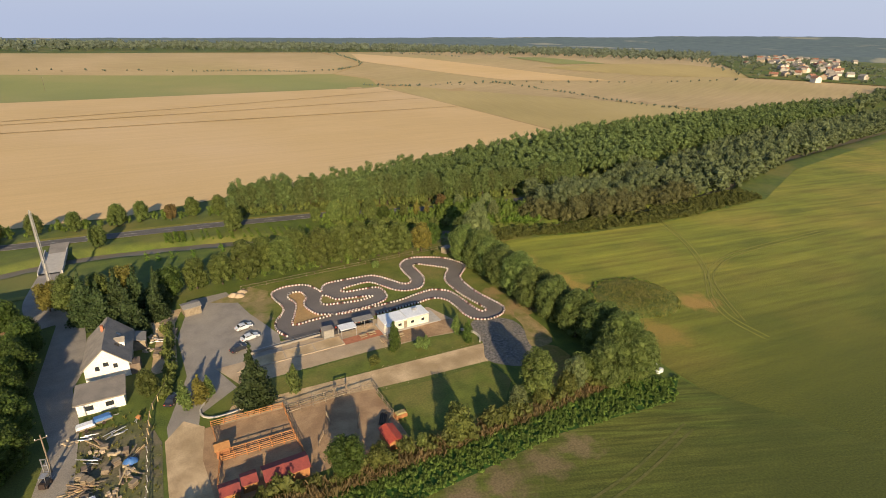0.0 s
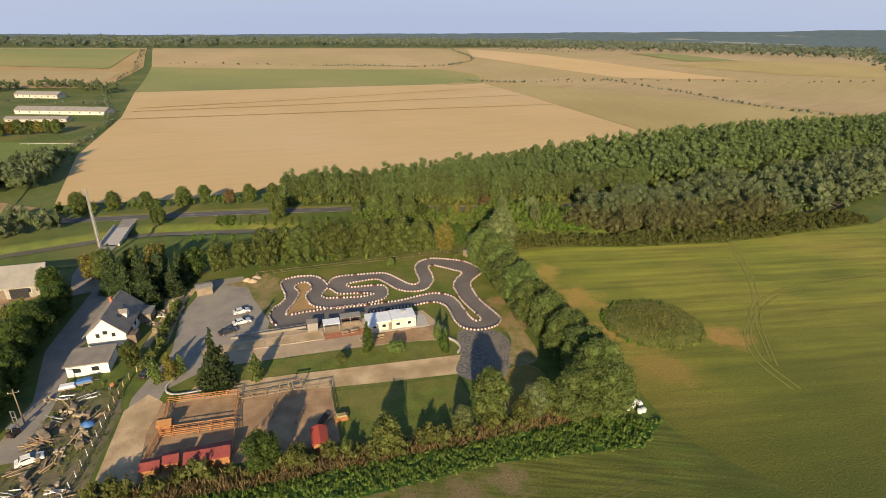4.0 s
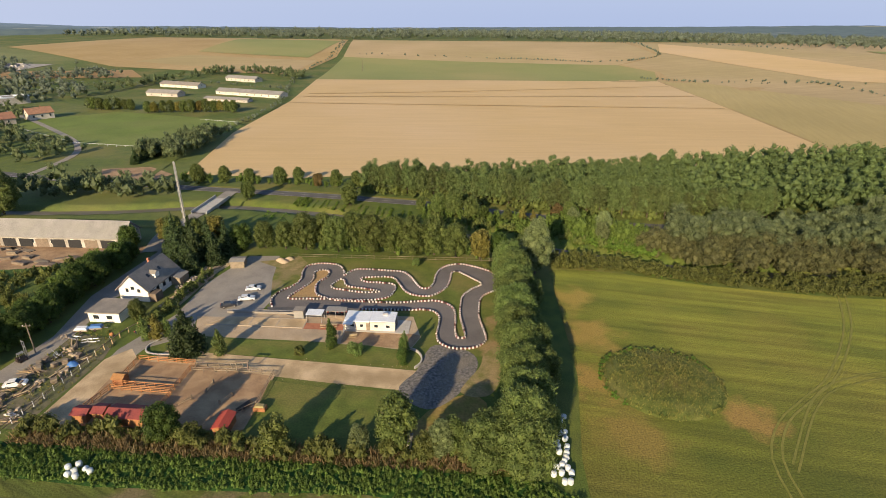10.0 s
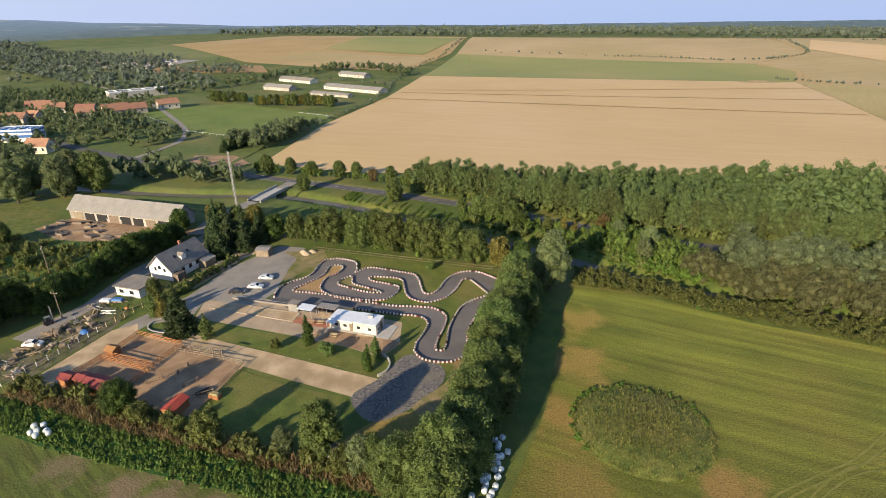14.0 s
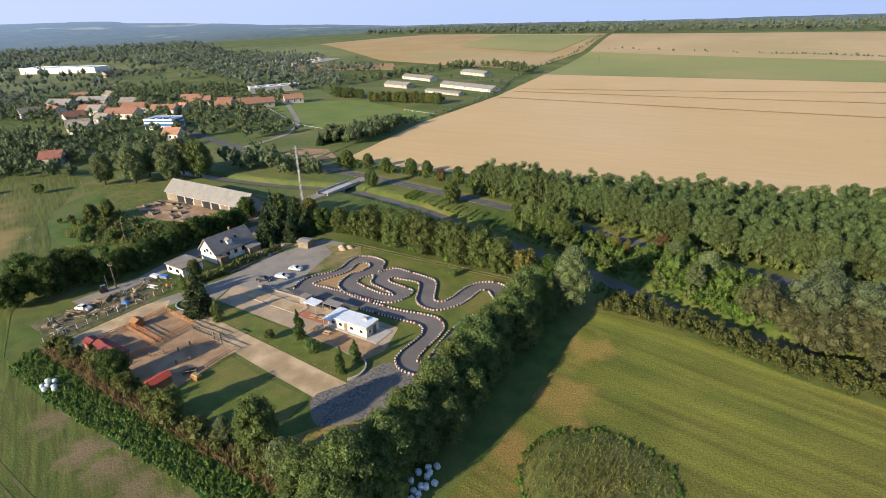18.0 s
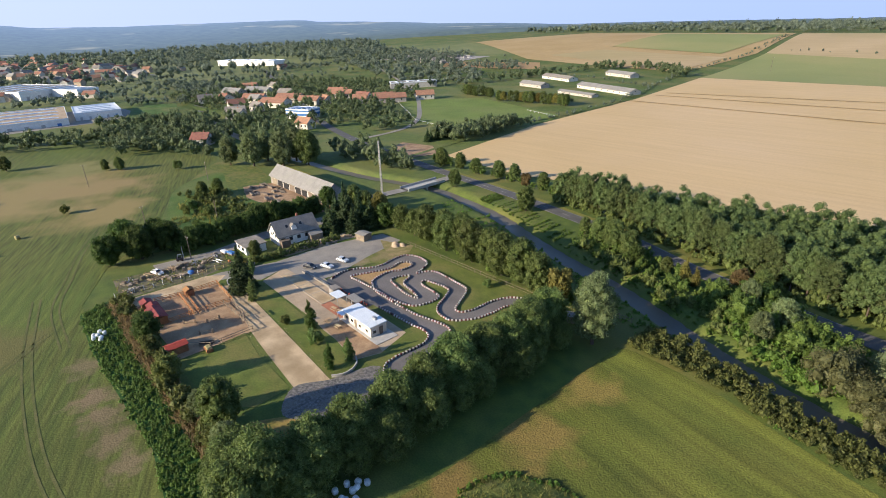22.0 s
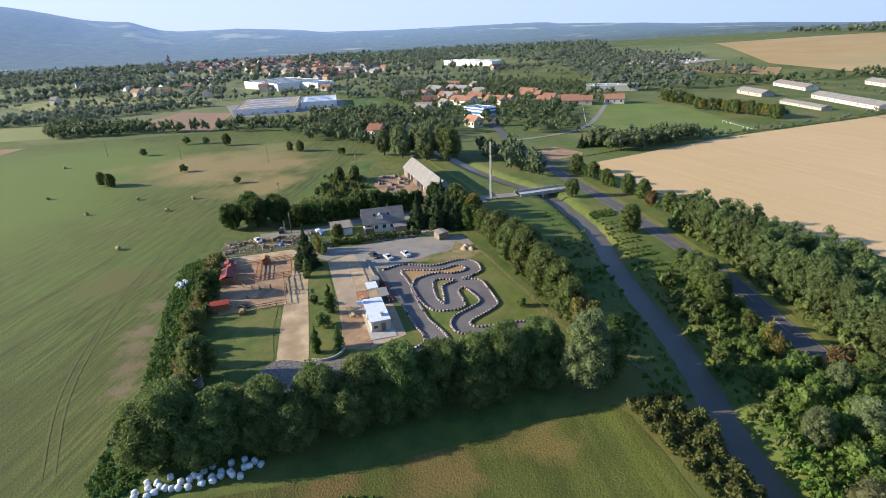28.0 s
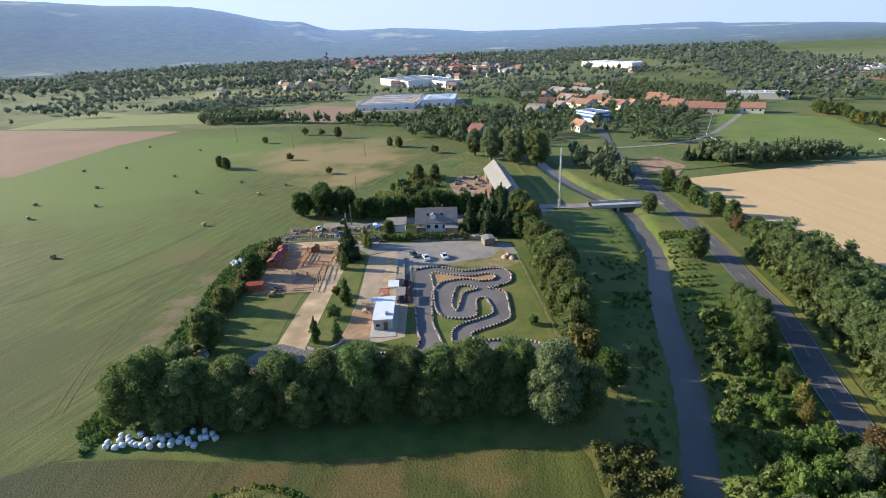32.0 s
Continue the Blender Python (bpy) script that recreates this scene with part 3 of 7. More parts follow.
def structure(name, me, label, category="", parent=None):
    ob = new(name, me)
    ob.parent = parent
    return tagged(ob, label, category or name.replace("_", " "), kind="structure")


# ---- plan: relief ----
def smooth(a, b, x):
    k = np.clip((x - a) / (b - a), 0, 1)
    return k * k * (3 - 2 * k)


RIVER = [(-900, 300), (-500, 240), (-310, 198), (-180, 183), (-120, 184), (-71, 189), (-31, 199), (-7, 198), (19, 193.5), (40, 186), (60, 180),
         (79, 175.3), (96, 169.8), (112, 163.4), (135, 157), (165, 153), (205, 154), (255, 162), (320, 184), (530, 216), (900, 270)]
RIDGE = [(-180, 300), (-140, 320), (-124, 296), (-119, 276), (-115, 272), (-112, 262), (-110, 246), (-108, 222), (-106, 194), (-104, 178), (-102, 172), (-100.5, 142),
         (-99.5, 123), (-97.8, 114), (-92.8, 120), (-88, 101), (-84.5, 80), (-78, 74), (-72, 74), (-67, 77), (-62.3, 74), (-61, 62), (-57, 56), (-50, 32), (-42, 14), (-36, -4),
         (-27, -5), (-12, -10), (5, 1), (20, 15), (30, 28), (41, 43), (47, 52), (57, 69), (66, 75), (90, 76), (140, 76), (180, 300)]


def curve(points, step=2.0, closed=False):
    """A smooth line through plan points (Catmull-Rom), about step metres apart."""
    p = np.array(points, dtype=float)
    n = len(p)
    out = []
    for i in range(n if closed else n - 1):
        if closed:
            a, b, c, d = p[i - 1], p[i], p[(i + 1) % n], p[(i + 2) % n]
        else:
            a, b, c, d = p[max(i - 1, 0)], p[i], p[i + 1], p[min(i + 2, n - 1)]
        k = max(1, int(np.hypot(*(c - b)) / step))
        for t in np.arange(k) / k:
            out.append(0.5 * (2 * b + (c - a) * t + (2 * a - 5 * b + 4 * c - d) * t * t + (3 * b - a - 3 * c + d) * t ** 3))
    if not closed:
        out.append(p[-1])
    return np.array(out)


RIVER_LINE = curve(RIVER, 3.0)


def river_gap(x, y):
    """Distance to the middle of the river."""
    x, y = np.asarray(x, float), np.asarray(y, float)
    best = np.full(x.shape, 1e9)
    for a, b in zip(RIVER_LINE[:-1], RIVER_LINE[1:]):
        d = b - a
        k = np.clip(((x - a[0]) * d[0] + (y - a[1]) * d[1]) / (d @ d), 0, 1)
        best = np.minimum(best, (x - a[0] - k * d[0]) ** 2 + (y - a[1] - k * d[1]) ** 2)
    return np.sqrt(best)


def relief(x, y):
    """Height of the land: flat by the track, a rise in the north fields, wooded ridges far off, the river's trench."""
    x, y = np.asarray(x, float), np.asarray(y, float)
    r = np.hypot(x - 50, y - 100)
    az = np.degrees(np.arctan2(x - 50, y - 100))
    north = smooth(-75, -30, az) * (1 - smooth(60, 110, az))
    z = 22 * smooth(600, 1150, r) * north * (1 - 0.6 * smooth(1400, 2600, r))
    z = z + (np.interp(az, *np.array(RIDGE).T) - 12) * smooth(1900, 3300, r) - 160 * smooth(3450, 4000, r)
    return z


def land(x, y):
    g = river_gap(x, y)
    dig = -2.6 * (1 - smooth(1.6, 5.4, g))
    return relief(x, y) + dig


# ---- ground ----
def axis(lo, hi, fine, a, b):
    near = np.arange(a, b + 0.1, fine)
    up, d, s = [], b, fine
    while d < hi:
        s = min(s * 1.16, 70 if abs(d) < 1400 else 260)
        d += s
        up.append(d)
    dn, d, s = [], a, fine
    while d > lo:
        s = min(s * 1.16, 70 if abs(d) < 1400 else 260)
        d -= s
        dn.append(d)
    return np.array(dn[::-1] + list(near) + up)


gx, gy = axis(-4400, 4400, 2.0, -130, 260), axis(-4000, 4400, 2.0, 140, 205)
GX, GY = np.meshgrid(gx, gy)
near = (np.abs(GX) < 1000) & (np.abs(GY - 100) < 400)
GZ = np.zeros(GX.shape)
GZ[near] = land(GX[near], GY[near])
GZ[~near] = relief(GX[~near], GY[~near])
nx, ny = len(gx), len(gy)
idx = np.arange(nx * ny).reshape(ny, nx)
gq = np.stack([idx[:-1, :-1], idx[:-1, 1:], idx[1:, 1:], idx[1:, :-1]], -1).reshape(-1, 4)
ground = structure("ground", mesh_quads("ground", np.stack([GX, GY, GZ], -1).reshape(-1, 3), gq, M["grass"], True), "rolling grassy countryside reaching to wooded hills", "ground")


def flat(name, pts, z, material, label, category, step=0.0, spline=0.0):
    """A thin sheet over a plan polygon, laid on the land. step > 0: cut into cells so that it follows the relief."""
    p = curve(pts, spline, True) if spline else np.array(pts, float)
    bm = bmesh.new()
    vs = [bm.verts.new((x, y, 0)) for x, y in p]
    f = bm.faces.new(vs)
    if f.normal.z < 0:
        f.normal_flip()
    bmesh.ops.triangulate(bm, faces=[f])
    if step:
        lo, hi = p.min(0), p.max(0)
        for ax in (0, 1):
            for k in np.arange(lo[ax] + step, hi[ax], step):
                co, no = [0, 0, 0], [0, 0, 0]
                co[ax], no[ax] = k, 1
                bmesh.ops.bisect_plane(bm, geom=bm.verts[:] + bm.edges[:] + bm.faces[:], plane_co=co, plane_no=no)
    bm.normal_update()
    for q in bm.faces:
        if q.normal.z < 0:
            q.normal_flip()
    for v in bm.verts:
        r = math.hypot(v.co.x - 50, v.co.y - 100)
        v.co.z = float(relief(v.co.x, v.co.y)) + z * (1 + r / 350 if step else 1)
    me = bpy.data.meshes.new(name)
    bm.to_mesh(me)
    bm.free()
    me.materials.append(material)
    return structure(name, me, label, category)


def ribbon(name, line, width, z, material, label, category, step=3.0, follow=False):
    """A road or path of constant width along a smooth line."""
    p = curve(line, step)
    t = np.gradient(p, axis=0)
    t /= np.linalg.norm(t, axis=1)[:, None]
    nrm = np.stack([-t[:, 1], t[:, 0]], 1)
    w = np.asarray(width if np.ndim(width) else [width] * len(p))
    rows = [p + nrm * (w / 2)[:, None] * k for k in (1, 0.33, -0.33, -1)]
    v = np.concatenate(rows)
    zz = (relief(v[:, 0], v[:, 1]) if follow else 0 * v[:, 0]) + z
    n = len(p)
    f = [(r * n + i, (r + 1) * n + i, (r + 1) * n + i + 1, r * n + i + 1) for r in range(3) for i in range(n - 1)]
    return structure(name, mesh_quads(name, np.column_stack([v, zz]), f, material), label, category)


# fields
flat("field_base", [(-64, 244), (60, 258), (285, 324), (560, 336), (900, 370), (1290, 485), (1240, 900), (900, 1290), (-195, 1195), (-145, 905), (-118, 655), (-92, 480), (-84, 340)], 0.06, M["stubble_dark"], "harvested land between the field strips", "field", 60)
flat("stubble_field", [(-66, 241), (-12, 239), (30, 250), (110, 262), (200, 285), (285, 320), (290, 545), (288, 690), (-122, 655), (-95, 480), (-86, 340)], 0.12,
     M["stubble"], "wide harvested grain field of golden stubble", "field", 40)
flat("green_strip_field", [(-122, 655), (288, 690), (310, 780), (275, 850), (-150, 905)], 0.14, M["green_strip"], "pale green young crop strip between stubble fields", "field", 40)
flat("far_stubble_field", [(-150, 905), (275, 850), (364, 960), (360, 1180), (-200, 1200)], 0.14, M["stubble_pale"], "pale stubble field far off", "field", 60)
flat("east_stubble_field", [(288, 322), (330, 305), (400, 300), (515, 330), (505, 500), (478, 655), (293, 700)], 0.12, M["tan_olive"], "tan harvested field beside the plantation", "field", 40)
flat("northeast_stubble_field", [(310, 720), (480, 690), (510, 510), (520, 395), (560, 330), (900, 365), (1300, 480), (1250, 900), (900, 1300), (372, 1180), (370, 955), (282, 852), (316, 780)], 0.14,
     M["stubble_pale"], "large pale harvested field in the distance", "field", 60)
flat("northwest_field", [(-165, 700), (-160, 900), (-210, 1200), (-640, 1200), (-720, 900), (-420, 720)], 0.14, M["stubble_dark"], "far brownish tan field", "field", 60)
flat("northwest_green", [(-200, 880), (-212, 1150), (-430, 1160), (-390, 900)], 0.26, M["green_strip"], "far green crop field", "field", 60)
flat("northwest_stubble", [(-175, 720), (-178, 850), (-380, 860), (-420, 770)], 0.24, M["stubble_pale"], "tan stripe of harvested field", "field", 60)
flat("hay_field", [(97, 56), (97, 70), (100, 95), (99.4, 147.5), (103, 148.6), (113, 148.4), (123, 147), (145, 141.5), (180, 137), (255, 139), (330, 168), (520, 200), (700, 220), (1000, 270), (1000, -400), (230, -400), (118, 20), (100, 50)],
     0.05, M["hay_field"], "mown green hay field with swath stripes", "field", 0)
flat("west_field", [(96, 60.5), (97, 56), (100, 50), (118, 20), (230, -400), (-300, -400), (-345, -120), (-300, -80), (-285, 60), (-230, 160), (-160, 150), (-100, 108), (-60, 92), (-34, 70), (-12, 60), (10, 60.5), (60, 61)], 0.05, M["west_field"],
     "large mown meadow with tractor lines", "field", 0)
for k in (0, 1.9):
    ribbon("tractor_track", [(186 + k, 152), (172 + k, 122), (156 + k, 100), (146 + k, 91), (137 + k, 83), (131 + k, 73), (130 + k, 62)], 0.42, 0.09, M["hay_track"], "faint pale wheel track in the hay field", "track", 3)
    ribbon("tractor_track", [(134, 70 + k), (147, 88 + k), (158, 96 + k), (180, 101 + k), (230, 100 + k)], 0.4, 0.10, M["hay_track"], "faint curved wheel track in the hay field", "track", 3)
for line in ([(-25, 52), (9, 46.5), (40, 44.5), (62, 45.5), (84, 50)], [(-1, 52), (14, 39), (29, 30), (60, 18)], [(-82, 79), (-59, 69), (-34, 61), (-14, 55), (10, 54)], [(-40, 40), (-10, 30), (20, 14), (40, -6)]):
    for k in (0, 1.9):
        ribbon("meadow_track", [(x, y - k) for x, y in line], 0.5, 0.09, M["meadow_track"], "brownish wheel track in the mown meadow", "track", 3)
flat("brown_field", [(-351, -280), (-290, -85), (-232, -107), (-140, -118), (-120, -330)], 0.07, M["ploughed"], "bare brown field", "field", 0)
flat("brown_field_far", [(-369, -30), (-291, 40), (-400, 52), (-440, 0)], 0.07, M["ploughed"], "bare brown field by a wood", "field", 0)
GREEN = [(-445, 172), (-428, 207), (-355, 188), (-318, 172), (-329, 149), (-365, 150)]
flat("valley_meadow", GREEN, 0.12, M["reeds"], "bright green meadow behind the works", "field", 0)
flat("works_yard", [(-470, 40), (-360, 55), (-362, 130), (-385, 165), (-450, 160)], 0.11, M["lane"], "paved yard round the works hall", "yard", 0)
flat("valley_pasture", [(-480, -260), (-425, -190), (-415, -110), (-330, -80), (-352, -275)], 0.09, M["green_strip"], "pale green pasture in the valley", "field", 0)
flat("valley_pasture_far", [(-680, -260), (-540, -150), (-480, 10), (-560, 20), (-690, -120)], 0.2, M["green_strip"], "pale pasture beyond the tree bands", "field", 0)
flat("sports_field", [(-261, 353), (-209, 410), (-94, 380), (-88, 350), (-100, 290), (-164, 299)], 0.1, M["pitch"], "flat green sports field", "field", 0)
flat("orange_field", [(-520, 640), (-470, 590), (-330, 640), (-380, 700)], 0.3, M["orange_earth"], "orange stubble patch", "field", 0)

flat("far_green_patch", [(704, 985), (705, 823), (795, 790), (785, 965)], 0.3, M["green_strip"], "dark green strip in the far fields", "field", 60)
flat("far_olive_field", [(640, 800), (740, 620), (870, 510), (930, 600), (915, 730), (800, 790)], 0.24, M["tan_olive"], "olive stubble in the far fields", "field", 60)
flat("far_tan_patch", [(378, 1000), (500, 690), (640, 620), (520, 1010), (420, 1160)], 0.24, M["stubble"], "golden stripe of the far fields", "field", 60)
flat("east_village_green", [(840, 530), (920, 375), (1120, 420), (1560, 780), (1600, 930), (1400, 980), (1060, 760)], 0.4, M["grass"], "grassy land round the far village", "field", 60)
flat("dirt_yard", [(-7, 69), (0, 70.5), (-1, 84), (0.4, 93), (-3, 96.5), (-6.6, 92)], 0.055, M["sand"], "bare dusty ground beside the pens", "yard", 0)
# kart ground
flat("yard_gravel", [(4.5, 113), (9, 103), (40, 103), (62, 101), (64, 107), (61, 116.5), (20, 117)], 0.04, M["gravel"], "pale sandy yard by the track", "yard", 0)
flat("sand_road", [(3, 92), (6, 97), (13, 96.5), (40, 95), (64.5, 93.5), (62, 86.5), (43, 88), (33.5, 89), (15.5, 91.5)], 0.05, M["sand"], "wide sandy riding path", "path", 0)
flat("lawn_strip", [(13, 102.5), (34, 102.3), (52, 102.4), (61, 101), (64, 98.5), (62.8, 94.8), (40, 95.6), (16, 96.2), (11, 97.5)], 0.07, M["lawn"], "strip of mown lawn", "lawn", 0)
flat("paddock_lawn", [(34.5, 74), (33.5, 87.6), (45.8, 86), (61, 86), (62, 78), (56, 72), (40, 71)], 0.05, M["lawn"], "green paddock grass", "lawn", 0)
flat("paddock_sand", [(-1, 71), (34, 72), (34, 89.5), (15, 92), (0.5, 92.5), (-4, 84)], 0.04, M["paddock"], "bare brown paddock soil", "paddock", 0)
flat("rubble_lot", [(61.5, 86.5), (64.5, 93.5), (65.5, 99), (68, 104), (76, 101.8), (78, 96), (74, 86), (68, 81)], 0.06, M["rubble"], "dark crushed rubble lot", "yard", 0, 1.5)
flat("bare_patch", [(74.5, 87), (80, 86), (83, 92), (83, 104), (79.5, 101), (78.5, 96)], 0.065, M["dry_soil"], "bare dry ground beside the rubble lot", "ground", 0, 1.5)
flat("car_park", [(5, 112), (8, 103), (0, 97), (-1.5, 88), (-6, 90), (-6, 96), (-1, 112), (-1.5, 130), (3.5, 150), (13, 151), (16.5, 135), (21, 121), (20, 112.5)], 0.05, M["lane"],
     "worn grey asphalt car park", "car park", 0)
flat("lane_yard", [(-27, 82), (-20.5, 82), (-20.5, 104), (-22.5, 118), (-20, 128), (-22, 152), (-29, 172), (-33, 172), (-28, 150), (-29.5, 120), (-25, 100)], 0.05, M["lane"], "grey lane along the house", "lane", 0)
flat("dirt_shoulder", [(8, 146), (20, 151), (24, 146), (22, 140), (14, 143)], 0.08, M["dry_soil"], "bare dirt by the car park", "ground", 0)
flat("timber_yard", [(-92, 138), (-88, 152), (-40, 152), (-32, 156), (-34, 138), (-60, 128)], 0.05, M["paddock"], "dusty timber yard", "yard", 0)
flat("rough_meadow", [(-150, 146), (-100, 110), (-60, 94), (-38, 74), (-33, 90), (-35, 130), (-60, 127), (-92, 136), (-96, 152), (-130, 158)], 0.04, M["rough_grass"], "lush uncut grass beside the lane trees", "meadow", 0, 4.0)
flat("crop_strip", [(-10, 66), (88, 65), (96, 61), (88, 56), (60, 59.5), (40, 58.5), (15, 57.5), (-6, 58.5)], 0.06, M["crop"], "dense dark green crop strip", "crop", 0)
flat("south_soil", [(66, 72), (78, 72), (80, 84), (75, 86), (68, 80)], 0.05, M["dry_patch"], "dry trodden grass at the hedge", "ground", 0, 2.0)

OUTER_N = [(22.5, 118.3), (20.9, 122.7), (21.8, 127), (24.4, 130.9), (25.2, 134.8), (24, 141.3), (25.3, 145), (29.5, 146.3), (34.2, 145.2), (36.6, 141.3), (37.4, 138.6),
           (38.4, 141), (40.3, 143), (43.3, 143.3), (50.4, 142.9), (54.8, 142.3), (57.2, 139.6), (59.2, 135.9), (61.1, 132.6), (63.2, 132.4), (64.6, 135.3), (64.9, 141.8),
           (66.9, 147.1), (71.4, 149.5), (76.4, 148), (82, 144.3), (85, 138.5), (84.8, 134.8)]
OUTER_E = [(84.8, 134.8), (81.6, 131.9), (78.9, 128.7), (78.1, 122.9), (78.2, 116.8), (79.4, 111.2), (79.9, 107), (78, 103.9), (74.5, 102.7), (71.1, 103),
           (68.5, 105.2), (67.7, 108.5)]
OUTER_S = [(67.7, 108.5), (67.9, 116), (66, 119.4), (62.8, 120.1), (60.1, 119.6), (54.5, 119.2), (42.5, 118.4), (32, 118.2), (22.5, 118.3)]
ISLAND_W = [(25.3, 123.3), (27, 128.5), (28.9, 134.2), (27.9, 139.4), (29.6, 141.6), (32, 140.9), (32.5, 136.8), (30.9, 133.6), (31.1, 129.7), (32.7, 125.8), (36, 123.9), (30, 123.3)]
ISLAND_P = [(36.9, 135.8), (35.3, 132.4), (36, 130.2), (39, 129.4), (45.6, 128.3), (49.6, 129.3), (45.2, 130.6), (39.9, 131.8), (38.2, 135)]
ISLAND_A = [(37, 123.6), (46.3, 123.8), (51.6, 125.2), (53.4, 127.6), (54, 131.8), (52.6, 134.1), (48.8, 134.7), (44.5, 135), (42.8, 136.4), (44.1, 137.7), (50.8, 138.6),
            (53.1, 137.2), (54.9, 133.9), (57, 130.1), (60.1, 127.8), (64.1, 127.6)]
ISLAND_B = [(64.1, 127.6), (66.2, 129.3), (68.5, 133.3), (69.3, 138.1), (69.5, 143), (71.3, 144), (73.4, 142.3), (76.4, 139.3), (78.5, 136.3), (75.6, 132.6),
            (73.5, 128.6), (73, 122.7), (73.3, 116.7), (74.5, 110.6), (74.7, 107.6), (73, 107.4), (72.2, 111), (71.8, 119), (70.2, 123), (66.5, 125.1), (61.8, 124.6), (55.7, 123.3), (47.9, 123.1), (37, 123.2)]
flat("grass_infield", [(14, 118), (15, 150), (86, 152), (90, 150), (88, 100), (79, 100), (62, 103), (62, 118)], 0.03, M["infield"], "grass and worn soil around the kart track", "lawn", 0)
outline = OUTER_N[:-1] + OUTER_E[:-1] + OUTER_S[:-1]
flat("kart_track", outline, 0.05, M["track"], "winding grey asphalt kart track", "kart track", 0, 0.8)
flat("pit_asphalt", [(21, 118.4), (44, 119), (44, 114.5), (30, 114), (22, 117)], 0.055, M["asphalt"], "grey asphalt pit area", "pit lane", 0)
flat("island_west", ISLAND_W, 0.08, M["orange_earth"], "orange dirt and grass island", "island", 0, 0.8)
flat("island_hairpin", ISLAND_P, 0.08, M["dry_soil"], "narrow grass island in the hairpin", "island", 0, 0.8)
ribbon("road_verge", [(-45, 222.8), (-20, 221), (12, 218), (40, 214), (66, 210), (91, 202.5), (130, 194.5)], 2.2, 0.12, M["hay_track"], "dry grass verge of the road", "verge", 4)
flat("crossing_dirt", [(-78, 226), (-72, 240), (-90, 252), (-112, 246), (-104, 232)], 0.18, M["paddock"], "bare dirt at the field crossing", "ground", 0)
flat("quarry_heap_ground", [(-660, 600), (-500, 650), (-500, 720), (-640, 700)], 0.5, M["rock"], "pale rubble tip far off", "ground", 0)
flat("junk_yard", [(-24, 70), (-8, 69), (-7, 92), (-9, 100), (-20, 102), (-21, 90)], 0.045, M["yard_dirt"], "rough weedy yard strewn with scrap", "yard", 0)
flat("house_yard", [(-8, 116), (-2.5, 116), (-1.5, 138), (1, 146), (-8, 146), (-6, 132)], 0.05, M["sand"], "dusty yard beside the house", "yard", 0)
flat("platform_sand", [(9, 108.6), (34, 108.8), (34, 112.6), (14, 112.4)], 0.16, M["sand"], "sandy top of a low foundation", "platform", 0)
flat("brick_terrace", [(34.2, 108.2), (44.3, 108.4), (44.3, 111.2), (34.2, 111)], 0.1, M["brick_red"], "red brick terrace", "terrace", 0)
flat("clubhouse_yard", [(45, 103), (62, 101.5), (64, 107.5), (62, 108.2), (45, 108.4)], 0.075, M["paddock"], "brown bare yard in front of the clubhouse", "yard", 0)
flat("island_main", ISLAND_A[:-1] + ISLAND_B[:-1], 0.08, M["lawn"], "grassy island between the bends", "island", 0, 0.8)

for sy, ey in ((470, 484), (510, 560), (529, 640)):
    ribbon("stubble_swath", [(-93, sy), (60, sy + (ey - sy) * 0.35), (286, ey)], 2.4, 0.55, M["stubble_dark"], "dark swath line across the stubble", "field line", 30, True)
# roads, river
ribbon("main_road", [(-700, 420), (-420, 320), (-260, 262), (-150, 232), (-75, 222), (-45, 218.5), (-20, 216.5), (12, 213.5), (40, 209.5), (66, 205.5), (91, 198), (130, 190), (180, 190), (260, 206), (360, 232), (600, 262), (1000, 330)],
       6.0, 0.22, M["asphalt"], "two-lane asphalt country road", "road", 4, True)
ribbon("bridge_road", [(-30, 150), (-34, 165), (-33.5, 178), (-32.5, 188)], 5.5, 0.25, M["lane"], "narrow road to the bridge", "road", 3)
ribbon("bridge_road_north", [(-32, 206), (-32, 216)], 5.5, 0.26, M["lane"], "narrow road from the bridge", "road", 3)
ribbon("river_path", [(-34, 172), (-60, 172.5), (-95, 170), (-150, 168)], 2.2, 0.2, M["hay_track"], "pale path along the river", "path", 4)
ribbon("river", RIVER, 6.6, -1.7, M["water"], "calm brownish river", "water", 3)
ribbon("village_road", [(-140, 232), (-150, 280), (-200, 330), (-330, 420), (-600, 560)], 3.6, 0.2, M["lane"], "village street", "road", 5, True)
ribbon("track_road", [(-80, 228), (-95, 330), (-100, 480), (-160, 690), (-205, 1150)], 3.0, 0.25, M["grass"], "grassy field track", "path", 12, True)


# ---- trees ----
def ball(n_ring=6, n_seg=8):
    """Unit ball of quads."""
    v, f = [], []
    for i in range(n_ring + 1):
        a = math.pi * i / n_ring
        for j in range(n_seg):
            b = 2 * math.pi * j / n_seg
            v.append((math.sin(a) * math.cos(b), math.sin(a) * math.sin(b), math.cos(a)))
    for i in range(n_ring):
        for j in range(n_seg):
            k = (j + 1) % n_seg
            f.append((i * n_seg + j, (i + 1) * n_seg + j, (i + 1) * n_seg + k, i * n_seg + k))
    return np.array(v), np.array(f)


BALL = ball()
BALL_S = ball(4, 6)


